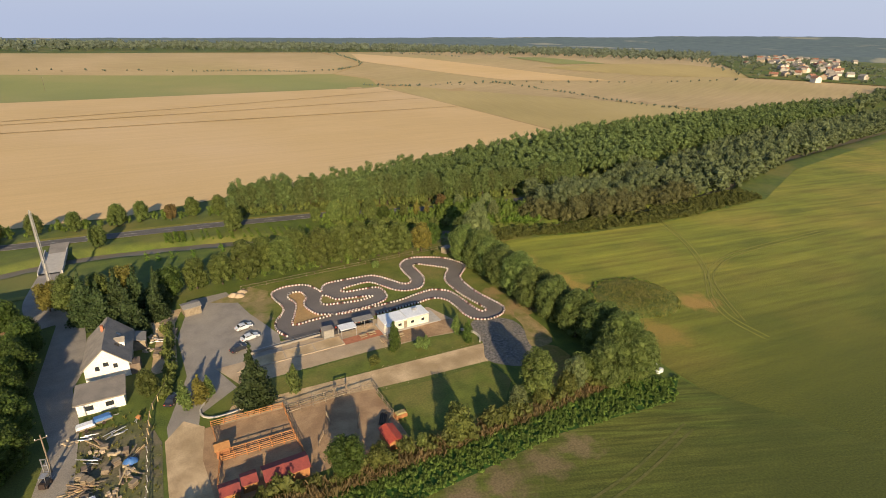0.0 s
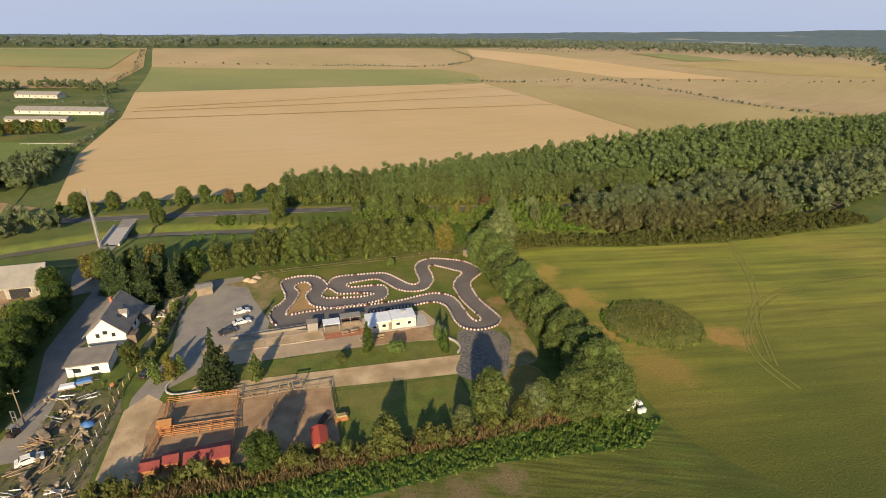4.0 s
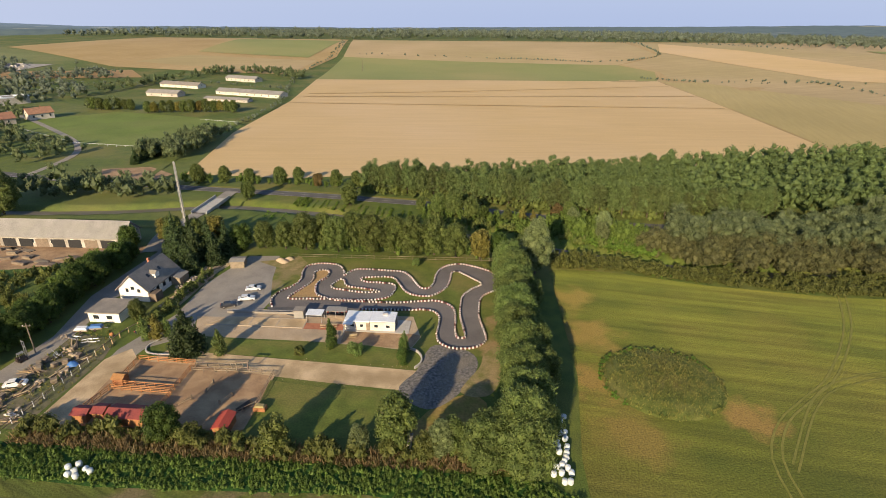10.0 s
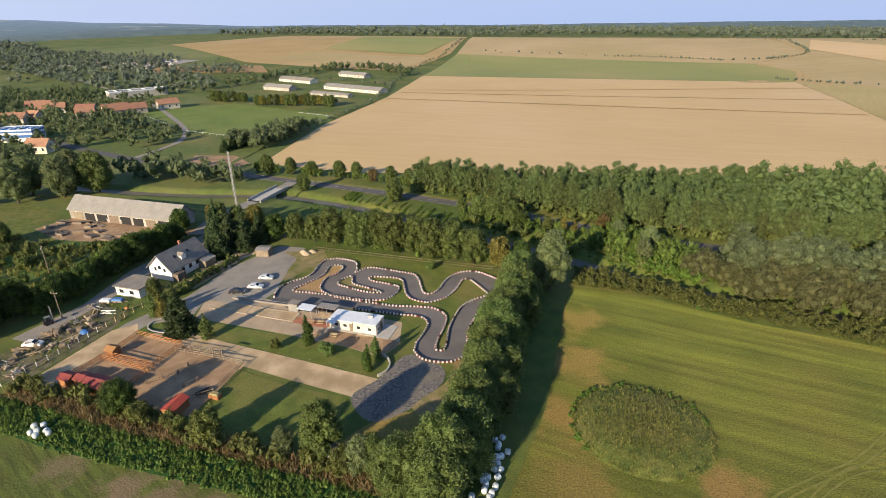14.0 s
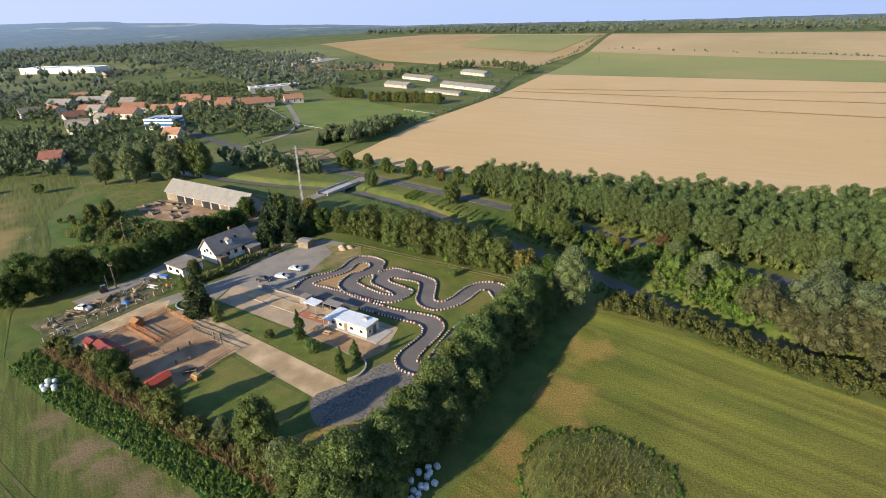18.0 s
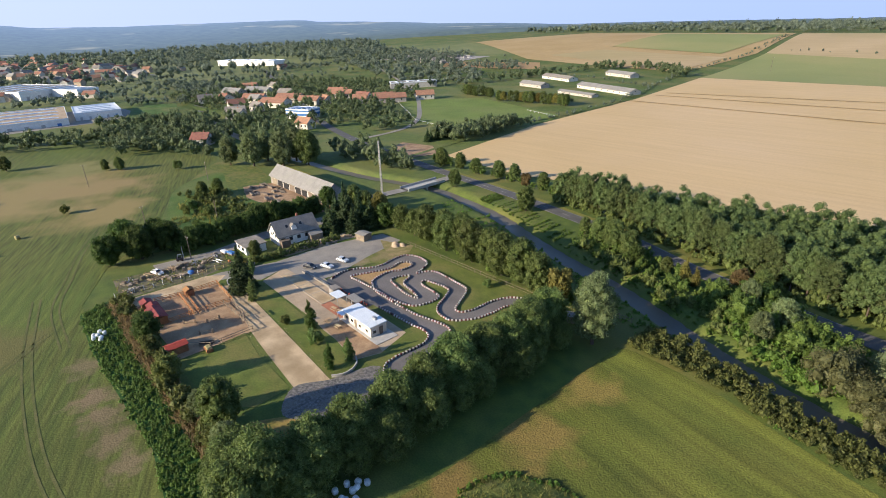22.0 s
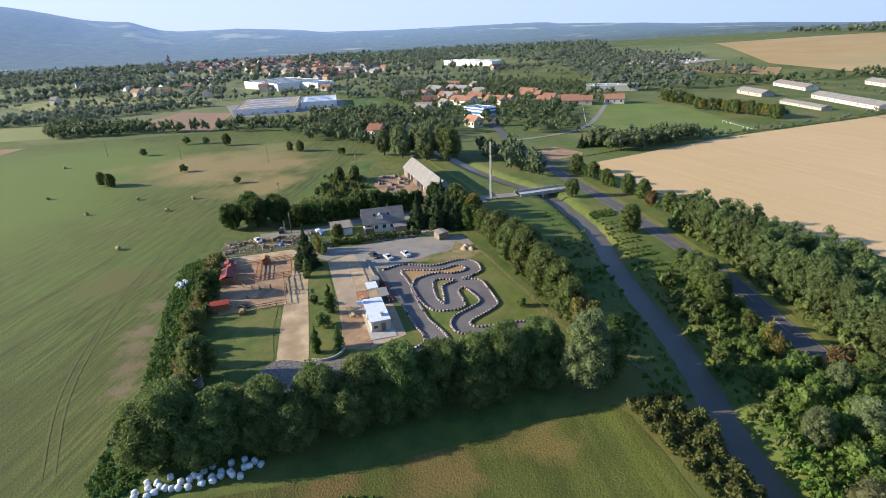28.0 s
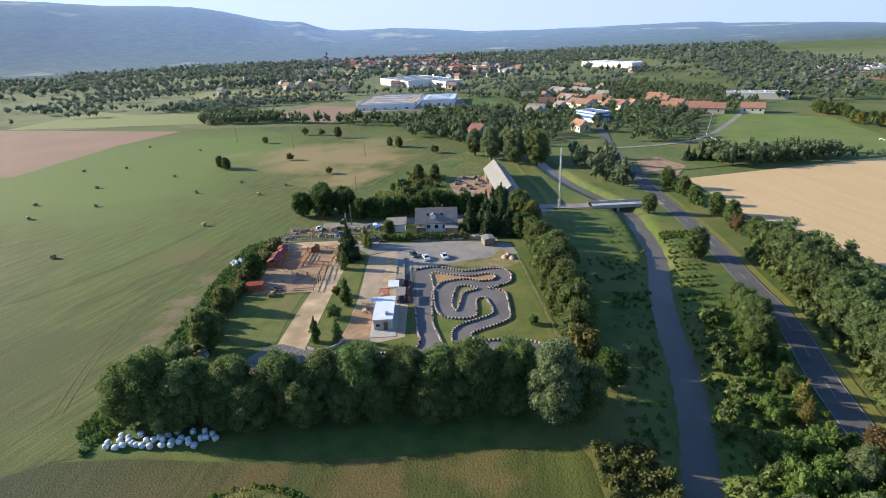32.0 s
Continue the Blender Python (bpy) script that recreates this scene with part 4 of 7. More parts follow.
def leaves(c, r, count, size, g, out=0.55):
    """Leaf clumps over the skin of an ellipsoid lump: position, outward facing, random tilt."""
    d = g.normal(size=(count, 3))
    d /= np.linalg.norm(d, axis=1)[:, None]
    d[:, 2] = np.where(d[:, 2] < -0.5, -d[:, 2], d[:, 2])
    p = c + d * r * (0.70 + 0.52 * g.beta(1.6, 1.6, (count, 1)))
    nrm = d * out + g.normal(size=(count, 3)) * 0.45
    nrm /= np.linalg.norm(nrm, axis=1)[:, None]
    a = np.cross(nrm, g.normal(size=(count, 3)))
    a /= np.linalg.norm(a, axis=1)[:, None]
    b = np.cross(nrm, a)
    s = size * g.uniform(0.55, 1.3, (count, 1))
    q = np.stack([p - a * s, p - b * s * 0.6, p + a * s, p + b * s * 0.6], 1)
    return q.reshape(-1, 3)


def crown(lumps, per_m2, leaf, seed, core=0.70, small=False):
    """A crown: lumps (x, y, z, rx, rz) with a dark core and many leaf clumps."""
    g = np.random.default_rng(seed)
    V, F, k = [], [], 0
    bv, bf = BALL_S if small else BALL
    for x, y, z, rx, rz in lumps:
        c, r = np.array((x, y, z)), np.array((rx, rx, rz))
        v = bv * r * core * (1 + 0.16 * g.normal(size=(len(bv), 1))) + c
        V.append(v), F.append(bf + k)
        k += len(v)
        area = 4 * math.pi * rx * (rx + 2 * rz) / 3
        n = max(6, int(area * per_m2))
        q = leaves(c, r, n, leaf, g, 0.4)
        V.append(q), F.append(np.arange(4 * n).reshape(-1, 4) + k)
        k += 4 * n
    return np.concatenate(V), np.concatenate(F)


def round_lumps(h, w, base, n, seed, top=1.0):
    """Lumps of a broad crown: h total height, w width, base clear height."""
    g = np.random.default_rng(seed)
    out = []
    mid, half = (h + base) / 2, (h - base) / 2
    for i in range(n):
        a = 2.4 * i + g.uniform(-0.5, 0.5)
        u = -0.75 + 1.6 * (i + 0.5) / n
        rad = math.sqrt(max(0.05, 1 - (abs(u) * 0.95) ** 2)) * g.uniform(0.45, 0.72)
        rad *= 1 if u < 0.2 else top
        r = w * g.uniform(0.13, 0.25) * (1 if n < 24 else (24 / n) ** 0.4)
        out.append((math.cos(a) * rad * w / 2, math.sin(a) * rad * w / 2, mid + u * half * 0.85, r, r * g.uniform(0.95, 1.55)))
    out.append((0, 0, mid, w * 0.3, half * 0.75))
    return out


def full_lumps(h, w, base, n, seed, taper=0.0, size=0.17):
    """Lumps set evenly over the skin of a dense crown, with bays between them; taper narrows the top."""
    g = np.random.default_rng(seed)
    out = []
    mid, half = (h + base) / 2, (h - base) / 2
    for i in range(n):
        u = -0.88 + 1.84 * (i + 0.5) / n
        a = 2.39996 * i + g.uniform(-0.35, 0.35)
        rad = math.sqrt(max(0.0, 1 - u * u)) * g.uniform(0.66, 0.86) * (1 - taper * max(0, u))
        r = w * size * g.uniform(0.72, 1.25)
        out.append((math.cos(a) * rad * w / 2, math.sin(a) * rad * w / 2, mid + u * half * g.uniform(0.80, 0.92), r, r * g.uniform(0.85, 1.2)))
    out.append((0, 0, mid - 0.05 * half, w * 0.34, half * 0.72))
    return out


def cone_lumps(h, w, base, seed):
    g = np.random.default_rng(seed)
    out = []
    tiers = 9
    for i in range(tiers):
        u = i / (tiers - 1)
        rr = w / 2 * (1 - u) ** 0.68
        z = base + (h - base) * u * 0.95
        k = max(1, int(7 * (1 - u)))
        for j in range(k):
            a = 2 * math.pi * j / k + i
            out.append((math.cos(a) * rr * 0.62, math.sin(a) * rr * 0.62, z - 0.1 * rr, max(0.3, rr * 0.45) * g.uniform(0.85, 1.2), max(0.5, (h - base) / tiers * 0.75)))
        out.append((0, 0, z, max(0.25, rr * 0.5), (h - base) / tiers))
    return out


def column_lumps(h, w, base, seed):
    g = np.random.default_rng(seed)
    out = []
    n = int((h - base) / (w * 0.33)) + 2
    for i in range(n):
        u = i / (n - 1)
        r = w / 2 * (0.55 + 0.45 * math.sin(math.pi * min(1, u * 0.9 + 0.12))) * (1 - 0.65 * u ** 3)
        a = g.uniform(0, 6.3)
        out.append((math.cos(a) * r * 0.3, math.sin(a) * r * 0.3, base + (h - base) * u * 0.93, r * 0.85, max(r * 0.9, (h - base) / n)))
    return out


def trunk_mesh(h, r, seed, limbs=5, spread=0.3):
    g = np.random.default_rng(seed)
    s = Solid()
    top = h * 0.72
    s.cyl((0, 0, -0.3), (0, 0, top * 0.4), r * 1.25, r * 0.85, 8)
    s.cyl((0, 0, top * 0.38), (g.uniform(-0.2, 0.2), g.uniform(-0.2, 0.2), top), r * 0.85, r * 0.3, 7)
    for i in range(limbs):
        a = 2.4 * i + g.uniform(-0.4, 0.4)
        z = h * g.uniform(0.25, 0.5)
        l = h * spread * g.uniform(0.7, 1.1)
        s.cyl((0, 0, z), (math.cos(a) * l, math.sin(a) * l, z + l * 0.8), r * 0.45, r * 0.12, 5)
    return s


MODELS = {}


def model(key, lumps, trunk, leaf_mat, per_m2, leaf, seed, limbs=5, spread=0.3):
    """Crown and trunk meshes of a kind of tree, made once and shared."""
    v, f = crown(lumps, per_m2, leaf, seed, small=True)
    c = mesh_quads(key + "_crown", v, f, leaf_mat)
    MODELS[key] = (trunk_mesh(trunk[0], trunk[1], seed, limbs, spread).mesh(key + "_trunk", M["bark"]), c)


for i in range(3):
    model(f"broad{i}", full_lumps(13.5, 9.8, 0.0, 52, 11 + i), (12, 0.3), L["leaf"], 7.0, 0.225, 21 + i)
    model(f"dark{i}", full_lumps(10, 8, 0.3, 38, 31 + i), (10, 0.28), L["leaf_dark"], 6.0, 0.24, 41 + i)
    model(f"hedge{i}", round_lumps(6, 5.2, 0.0, 14, 51 + i), (6, 0.15), L["hedge_mix"], 9.0, 0.22, 61 + i)
    model(f"grey{i}", full_lumps(13, 8.6, 0.4, 46, 71 + i, 0.35, 0.15), (13, 0.3), L["leaf_grey"], 8.0, 0.21, 81 + i)
    model(f"row{i}", full_lumps(10.5, 7.0, 0.0, 36, 91 + i, 0.25), (10, 0.22), L["row"], 7.0, 0.215, 101 + i)
    model(f"spruce{i}", cone_lumps(12, 7.6, 0.4, 111 + i), (12, 0.25), L["needle"], 6.0, 0.32, 121 + i, 0)
model("yellow0", round_lumps(9, 6.5, 0.6, 18, 131), (9, 0.2), L["leaf_yellow"], 5.0, 0.36, 132)
model("brown0", round_lumps(8, 6, 0.6, 18, 133), (8, 0.2), L["leaf_brown"], 5.0, 0.36, 134)
model("column0", column_lumps(7, 2.6, 0.3, 135), (7, 0.12), L["leaf_dark"], 14.0, 0.22, 136, 0)
model("column2", column_lumps(6.5, 3.4, 0.0, 143), (6, 0.12), L["leaf_yellow"], 14.0, 0.2, 144, 0)
model("column1", column_lumps(5, 2.4, 0.3, 137), (5, 0.12), L["leaf"], 14.0, 0.22, 138, 0)
model("corner0", full_lumps(18.4, 9.6, 0.8, 58, 145, 0.4, 0.14), (18, 0.35), L["leaf_grey"], 8.0, 0.22, 146)
model("shrub0", round_lumps(3, 3.2, 0.0, 10, 139), (3, 0.08), L["hedge_mix"], 14.0, 0.2, 140)
model("shrub1", round_lumps(3, 3.4, 0.0, 10, 141), (3, 0.08), L["leaf"], 14.0, 0.2, 142)
for i in range(3):
    model(f"poplar{i}", full_lumps(13.2, 5.2, 1.0, 26, 151 + i, 0.45, 0.2), (13, 0.2), L["poplar"], 8.0, 0.23, 161 + i)



def plant(key, x, y, scale=1.0, label="", category="tree", group="", zscale=1.0, name="tree", z=0.0):
    tr, cr = MODELS[key]
    t = new(name)
    t.matrix_basis = pose(x, y, z, 0, 0, random.uniform(0, 360)) @ Matrix.Diagonal((scale, scale, scale * zscale, 1))
    tagged(t, label, category, group)
    a, b = new("trunk", tr), new("crown", cr)
    a.parent = b.parent = t
    return t


def mass(name, keys, places, label, category="woodland"):
    """Many trees too alike and too many to count, joined into one thing of kind stuff. places: x, y, z, scale."""
    src = []
    for k in keys:
        me = MODELS_LOW[k]
        src.append(me)
    V, F, k = [], [], 0
    for n, (x, y, z, s) in enumerate(places):
        v, f = src[n % len(src)]
        a = random.uniform(0, 6.283)
        c, d = math.cos(a) * s, math.sin(a) * s
        q = np.column_stack([v[:, 0] * c - v[:, 1] * d + x, v[:, 0] * d + v[:, 1] * c + y, v[:, 2] * s * random.uniform(0.88, 1.12) + z])
        V.append(q), F.append(f + k)
        k += len(v)
    mats = {"poplar": L["poplar"], "wood": L["wood"], "grey": L["willow"], "osier": L["willow_brown"], "sallow": L["willow"], "scrub": L["hedge_mix"], "bank": L["hedge_mix"], "far": L["far"], "bush": L["leaf_bright"], "hedge": L["hedge_mix"], "crop": L["crop"], "tuft": L["tuft"], "dry": L["dry"], "green": L["bank_green"], "slim": L["poplar"]}
    ob = new(name, mesh_quads(name, np.concatenate(V), np.concatenate(F), mats[keys[0].rstrip("0123456789")]))
    return tagged(ob, label, category, kind="stuff")


MODELS_LOW = {}
BALL_T = ball(2, 5)


def low(lumps, per_lump, leaf, seed, core=0.86, shape=BALL_T):
    """A light crown for trees that stay far away: small cores and a few leaf clumps for every lump."""
    g = np.random.default_rng(seed)
    V, F, k = [], [], 0
    for x, y, z, rx, rz in lumps:
        c, r = np.array((x, y, z)), np.array((rx, rx, rz))
        v = shape[0] * r * core * (1 + 0.18 * g.normal(size=(len(shape[0]), 1))) + c
        V.append(v), F.append(shape[1] + k)
        k += len(v)
        V.append(leaves(c, r, per_lump, leaf, g)), F.append(np.arange(4 * per_lump).reshape(-1, 4) + k)
        k += 4 * per_lump
    return np.concatenate(V), np.concatenate(F)


def tuft(n, h, w, seed):
    """Upright blades of tall weeds."""
    g = np.random.default_rng(seed)
    a, r = g.uniform(0, 6.283, n), g.uniform(0, w, n)
    p = np.stack([r * np.cos(a), r * np.sin(a), np.zeros(n)], 1)
    b = g.uniform(0, 6.283, n)
    s = np.stack([np.cos(b), np.sin(b), np.zeros(n)], 1) * g.uniform(0.05, 0.12, (n, 1))
    lean = np.stack([g.normal(0, 0.35, n), g.normal(0, 0.35, n), np.ones(n)], 1) * h * g.uniform(0.5, 1.1, (n, 1))
    q = np.stack([p - s, p + s, p + lean + s * 0.3, p + lean - s * 0.3], 1)
    return q.reshape(-1, 3), np.arange(4 * n).reshape(-1, 4)


for i in range(3):
    MODELS_LOW[f"poplar{i}"] = low(full_lumps(13.2, 5.2, 2.0, 8, 171 + i, 0.5, 0.25), 92, 0.25, 181 + i, 0.62, BALL_S)
    MODELS_LOW[f"wood{i}"] = low(round_lumps(9.5, 8, 0.2, 4, 191 + i), 24, 0.5, 201 + i, 0.84)
    MODELS_LOW[f"grey{i}"] = low(full_lumps(11.5, 8.6, 0.0, 15, 211 + i, 0.1, 0.2), 130, 0.24, 221 + i, 0.62, BALL_S)
    MODELS_LOW[f"osier{i}"] = low(full_lumps(7.5, 7.0, 0.0, 12, 311 + i, 0.2, 0.21), 130, 0.22, 321 + i, 0.62, BALL_S)
    MODELS_LOW[f"sallow{i}"] = low(full_lumps(9, 8, 0.0, 7, 331 + i, 0.2, 0.24), 22, 0.44, 341 + i, 0.78)
    MODELS_LOW[f"slim{i}"] = low(full_lumps(13.2, 6.4, 2.0, 6, 176 + i, 0.4, 0.26), 18, 0.42, 186 + i, 0.8)
    MODELS_LOW[f"bank{i}"] = low(round_lumps(6.5, 5.5, 0.0, 6, 216 + i), 34, 0.28, 226 + i, 0.86)
    MODELS_LOW[f"green{i}"] = low(round_lumps(6, 5.5, 0.0, 7, 217 + i), 60, 0.23, 227 + i, 0.66, BALL_S)
    MODELS_LOW[f"far{i}"] = low(round_lumps(9, 9, 0.2, 1, 231 + i), 11, 0.95, 241 + i, 0.92)
    MODELS_LOW[f"bush{i}"] = low(round_lumps(1.8, 3.0, 0.0, 3, 251 + i), 26, 0.26, 261 + i)
    MODELS_LOW[f"crop{i}"] = low(round_lumps(1.0, 3.6, 0.0, 4, 256 + i), 24, 0.2, 266 + i, 0.9)
    MODELS_LOW[f"scrub{i}"] = low(round_lumps(1.9, 2.6, 0.0, 3, 351 + i), 44, 0.2, 361 + i, 0.7)
    MODELS_LOW[f"hedge{i}"] = low(round_lumps(3.5, 4.5, 0.0, 5, 271 + i), 34, 0.34, 281 + i)
    MODELS_LOW[f"tuft{i}"] = tuft(14, 0.9, 0.55, 291 + i)
    MODELS_LOW[f"dry{i}"] = tuft(14, 0.8, 0.55, 295 + i)


def inside(x, y, poly):
    odd = False
    for (x0, y0), (x1, y1) in zip(poly, poly[1:] + poly[:1]):
        if (y0 > y) != (y1 > y) and x < (x1 - x0) * (y - y0) / (y1 - y0) + x0:
            odd = not odd
    return odd


def scatter(poly, gap, lo=0.8, hi=1.2, seed=1, jitter=0.45, skip=None):
    g = random.Random(seed)
    xs, ys = [p[0] for p in poly], [p[1] for p in poly]
    out = []
    y = min(ys)
    while y < max(ys):
        x = min(xs)
        while x < max(xs):
            px, py = x + g.uniform(-jitter, jitter) * gap, y + g.uniform(-jitter, jitter) * gap
            if inside(px, py, poly) and not (skip and skip(px, py)):
                out.append((px, py, float(relief(px, py)), g.uniform(lo, hi)))
            x += gap
        y += gap
    return out


def along(line, gap, off=0.0, lo=0.8, hi=1.2, seed=1, wob=0.5):
    g = random.Random(seed)
    p = curve(line, gap)
    return [(x + g.uniform(-wob, wob) * gap, y + off + g.uniform(-wob, wob) * gap, float(relief(x, y)), g.uniform(lo, hi)) for x, y in p]


# poplar plantation north of the road; its front rows stand as single trees
PLANT = [(24, 221), (72, 213), (112, 203), (150, 198), (190, 200), (265, 214), (360, 240), (600, 272), (900, 320), (900, 350), (600, 318), (364, 300), (276, 288), (222, 276), (160, 256), (100, 238), (50, 230), (28, 226)]
for px, py, pz, ps in along([(28, 222), (72, 214), (112, 204), (150, 199), (190, 201)], 3.4, 0, 0.85, 1.08, 3, 0.3):
    plant(f"poplar{random.randrange(3)}", px, py, ps, "tall slim green poplar of the plantation edge", "tree", "plantation edge poplars")
mass("poplar_plantation", ["poplar0", "poplar1", "poplar2"], [q for q in scatter(PLANT, 3.9, 0.86, 1.06, 5) if q[0] < 165], "dense plantation of tall green poplars", "plantation")
mass("east_plantation", ["slim0", "slim1", "slim2"], [q for q in scatter(PLANT, 4.8, 0.9, 1.06, 5) if 164 < q[0] < 620], "eastern part of the poplar plantation", "plantation")
mass("far_plantation", ["wood0", "wood1", "wood2"], [(x, y, z, s * 1.5) for x, y, z, s in scatter([(560, 268), (900, 318), (1200, 400), (1200, 440), (900, 352), (560, 300)], 13, 0.9, 1.2, 6)], "far end of the poplar wood", "woodland")
# willows along the river
W1 = [(136, 166), (170, 158), (250, 160), (320, 180), (520, 214), (700, 242), (700, 268), (520, 252), (360, 230), (262, 202), (185, 186), (146, 184)]
mass("willow_belt", ["grey0", "grey1", "grey2"], [(x, y, z, s) for x, y, z, s in scatter(W1, 6.6, 0.75, 1.12, 8) if x < 222], "belt of tall grey-green willows along the river", "woodland")
W2 = [(129, 160), (150, 152.5), (192, 150.5), (235, 155), (275, 160), (360, 189), (545, 214), (545, 226), (360, 203), (275, 176), (235, 168), (192, 166), (150, 170), (134, 172)]
mass("osier_belt", ["osier0", "osier1", "osier2"], [(x, y, z - 0.3, s) for x, y, z, s in scatter(W2, 5.2, 0.8, 1.15, 24) if x < 228], "dense brownish willow scrub along the hay field", "woodland")
mass("far_willows", ["sallow0", "sallow1", "sallow2"], [(x, y, z - 0.3, s * 1.1) for x, y, z, s in scatter(W1, 7.0, 0.8, 1.15, 9) + scatter(W2, 6.5, 0.6, 0.95, 25) if x >= 222], "willow wood farther down the river", "woodland")
# north row behind the kart track
for i, (x, y) in enumerate([(20, 157), (26, 160), (31, 156), (36, 159), (43, 156), (50, 157), (56, 155.5), (63, 156.5), (70, 155), (78, 154)]):
    plant("yellow0" if i == 9 else f"row{i % 3}", x, y, random.uniform(1.1, 1.3), "rounded green tree in the row behind the track fence", "tree", "trees behind the track")
# east row
for i, y in enumerate(np.linspace(71, 139, 10)):
    plant(f"broad{i % 3}", 86.8 + random.uniform(-1.0, 1.0), y + random.uniform(-1.5, 1.5), random.uniform(0.92, 1.06), "large dense green tree in the east windbreak", "tree", "windbreak trees", random.uniform(0.92, 1.04))
for i, y in enumerate(np.linspace(75, 137, 9)):
    plant(f"broad{(i + 1) % 3}", 90.4 + random.uniform(-0.7, 0.7), y + random.uniform(-2.0, 2.0), random.uniform(0.6, 0.82), "dense green tree on the field side of the windbreak", "tree", "windbreak trees", random.uniform(0.85, 1.02))
plant("broad2", 80.0, 67.5, 0.9, "bushy green tree at the corner of the windbreak", "tree", "windbreak trees", 0.9)
plant("broad0", 86.5, 66.0, 0.95, "broad green tree beside the wrapped bales", "tree", "windbreak trees", 0.95)
plant("grey2", 72, 69, 0.62, "grey-green tree of the south hedge", "tree", "south hedge")
plant("corner0", 94.6, 144.5, 1.0, "tall grey-green poplar at the corner of the track", "tree")
plant("broad2", 92.5, 150, 0.85, "rounded green tree behind the corner poplar", "tree")

plant("dark1", 84, 158, 0.8, "dark green tree behind the corner hut", "tree")
# south hedge
for i, (k, x, y, s) in enumerate([("dark0", 20.5, 69, 0.75), ("hedge0", 26, 68, 0.8), ("hedge1", 35, 68.5, 0.5), ("hedge1", 42, 68, 1.15), ("hedge2", 50, 68, 0.5), ("hedge0", 56, 69, 0.45),
                                  ("row1", 63.5, 71.5, 1.05), ("row2", 74, 70, 0.75), ("grey1", 57, 69, 0.45), ("hedge1", 69, 68, 0.9), ("hedge2", 62, 68.5, 0.5), ("hedge0", 79, 69, 0.7)]):
    plant(k, x, y, s, "bushy green tree of the south hedge", "tree", "south hedge")
mass("hedge_undergrowth", ["hedge0", "hedge1", "hedge2"], along([(-6, 69), (20, 68.6), (50, 67.5), (84, 68.5)], 2.0, 0, 0.5, 1.0, 12, 0.7), "tangled hedge undergrowth", "hedge")
# trees by the house and lane
for k, x, y, s in [("spruce0", 10.6, 96.6, 1.08), ("spruce1", -21, 150, 1.15), ("spruce2", -13, 146, 1.2), ("spruce0", -9, 149, 1.1), ("spruce1", -4.5, 150.5, 0.95), ("spruce2", -17, 144, 1.05), ("spruce0", -10.5, 137.5, 1.0), ("spruce1", -5, 143.5, 0.85),
                   ("column1", -2.0, 100.6, 1.25), ("column2", 0.6, 101.0, 1.0), ("column1", 2.4, 102.4, 1.0), ("row2", -8.5, 108.5, 0.6), ("yellow0", -30, 160, 0.9), ("row1", -25, 157, 1.0), ("dark0", -1, 155, 0.9), ("row0", 6, 157, 0.95),
                   ("row2", 13, 157, 0.95), ("yellow0", -12, 160, 1.05), ("row1", -18, 158, 0.9), ("dark2", -38, 152, 0.8)]:
    plant(k, x, y, s, "dark green spruce by the house" if k[0] == "s" else "leafy green tree by the lane", "tree")
mass("lane_undergrowth", ["green0", "green1", "green2"], along([(-31, 92), (-31.5, 104), (-33, 116), (-34, 130), (-34, 146)], 2.0, 0, 0.4, 0.95, 47, 0.9) + along([(-36, 96), (-37, 110), (-39, 126), (-40, 140)], 2.6, 0, 0.5, 1.0, 48, 0.8), "dense bushes under the lane trees", "bushes")
flat("reed_meadow", [(-112, 114), (-66, 96), (-42, 80), (-37, 96), (-38, 150), (-60, 135), (-95, 133), (-128, 140)], 0.06, M["reeds"], "lush rough meadow with patches of reeds", "field", 0, 3.0)
mass("reed_patches", ["tuft0", "tuft1", "tuft2"], scatter([(-105, 116), (-66, 99), (-46, 90), (-42, 130), (-60, 132), (-95, 131)], 1.9, 0.8, 1.9, 49, 0.5, lambda x, y: noise.noise((x / 11, y / 11, 2)) < -0.05), "patches of tall reeds in the rough meadow", "weeds")
for k, x, y, s in (("shrub0", -62, 112, 1.3), ("shrub1", -52, 104, 1.1), ("hedge1", -70, 106, 0.6), ("hedge0", -82, 116, 0.6), ("shrub0", -56, 120, 1.0), ("hedge2", -46, 112, 0.7)):
    plant(k, x, y, s, "loose green shrub in the rough meadow", "shrub", "meadow shrubs")
mass("lane_hedge", ["hedge0", "hedge1", "hedge2"], along([(-5.4, 106), (-4, 114), (-3.2, 136)], 1.3, 0, 0.4, 0.75, 25, 0.4), "low green hedge along the lane fence", "hedge")
mass("yard_weeds", ["tuft0", "tuft1", "tuft2"], scatter([(-24, 70), (-8, 69), (-7, 92), (-9, 104), (-12, 104), (-20, 102), (-21, 90)], 1.5, 0.35, 0.75, 26), "weeds in the scrap yard", "weeds")
for i, (x, y) in enumerate([(-30, 96), (-32, 101), (-30.5, 106), (-33, 111), (-32, 116), (-34, 121), (-32.5, 126), (-34, 131), (-32, 137), (-33, 143)]):
    plant(f"dark{i % 3}", x, y, random.uniform(0.72, 0.95), "dark dense tree beside the lane", "tree", "lane trees")
for i, (x, y) in enumerate([(-35, 81), (-37, 72), (-41, 88), (-43, 79), (-36, 90)]):
    plant(f"dark{i % 3}", x, y, random.uniform(1.0, 1.2), "tall dark tree of the clump beside the lane", "tree", "lane clump")
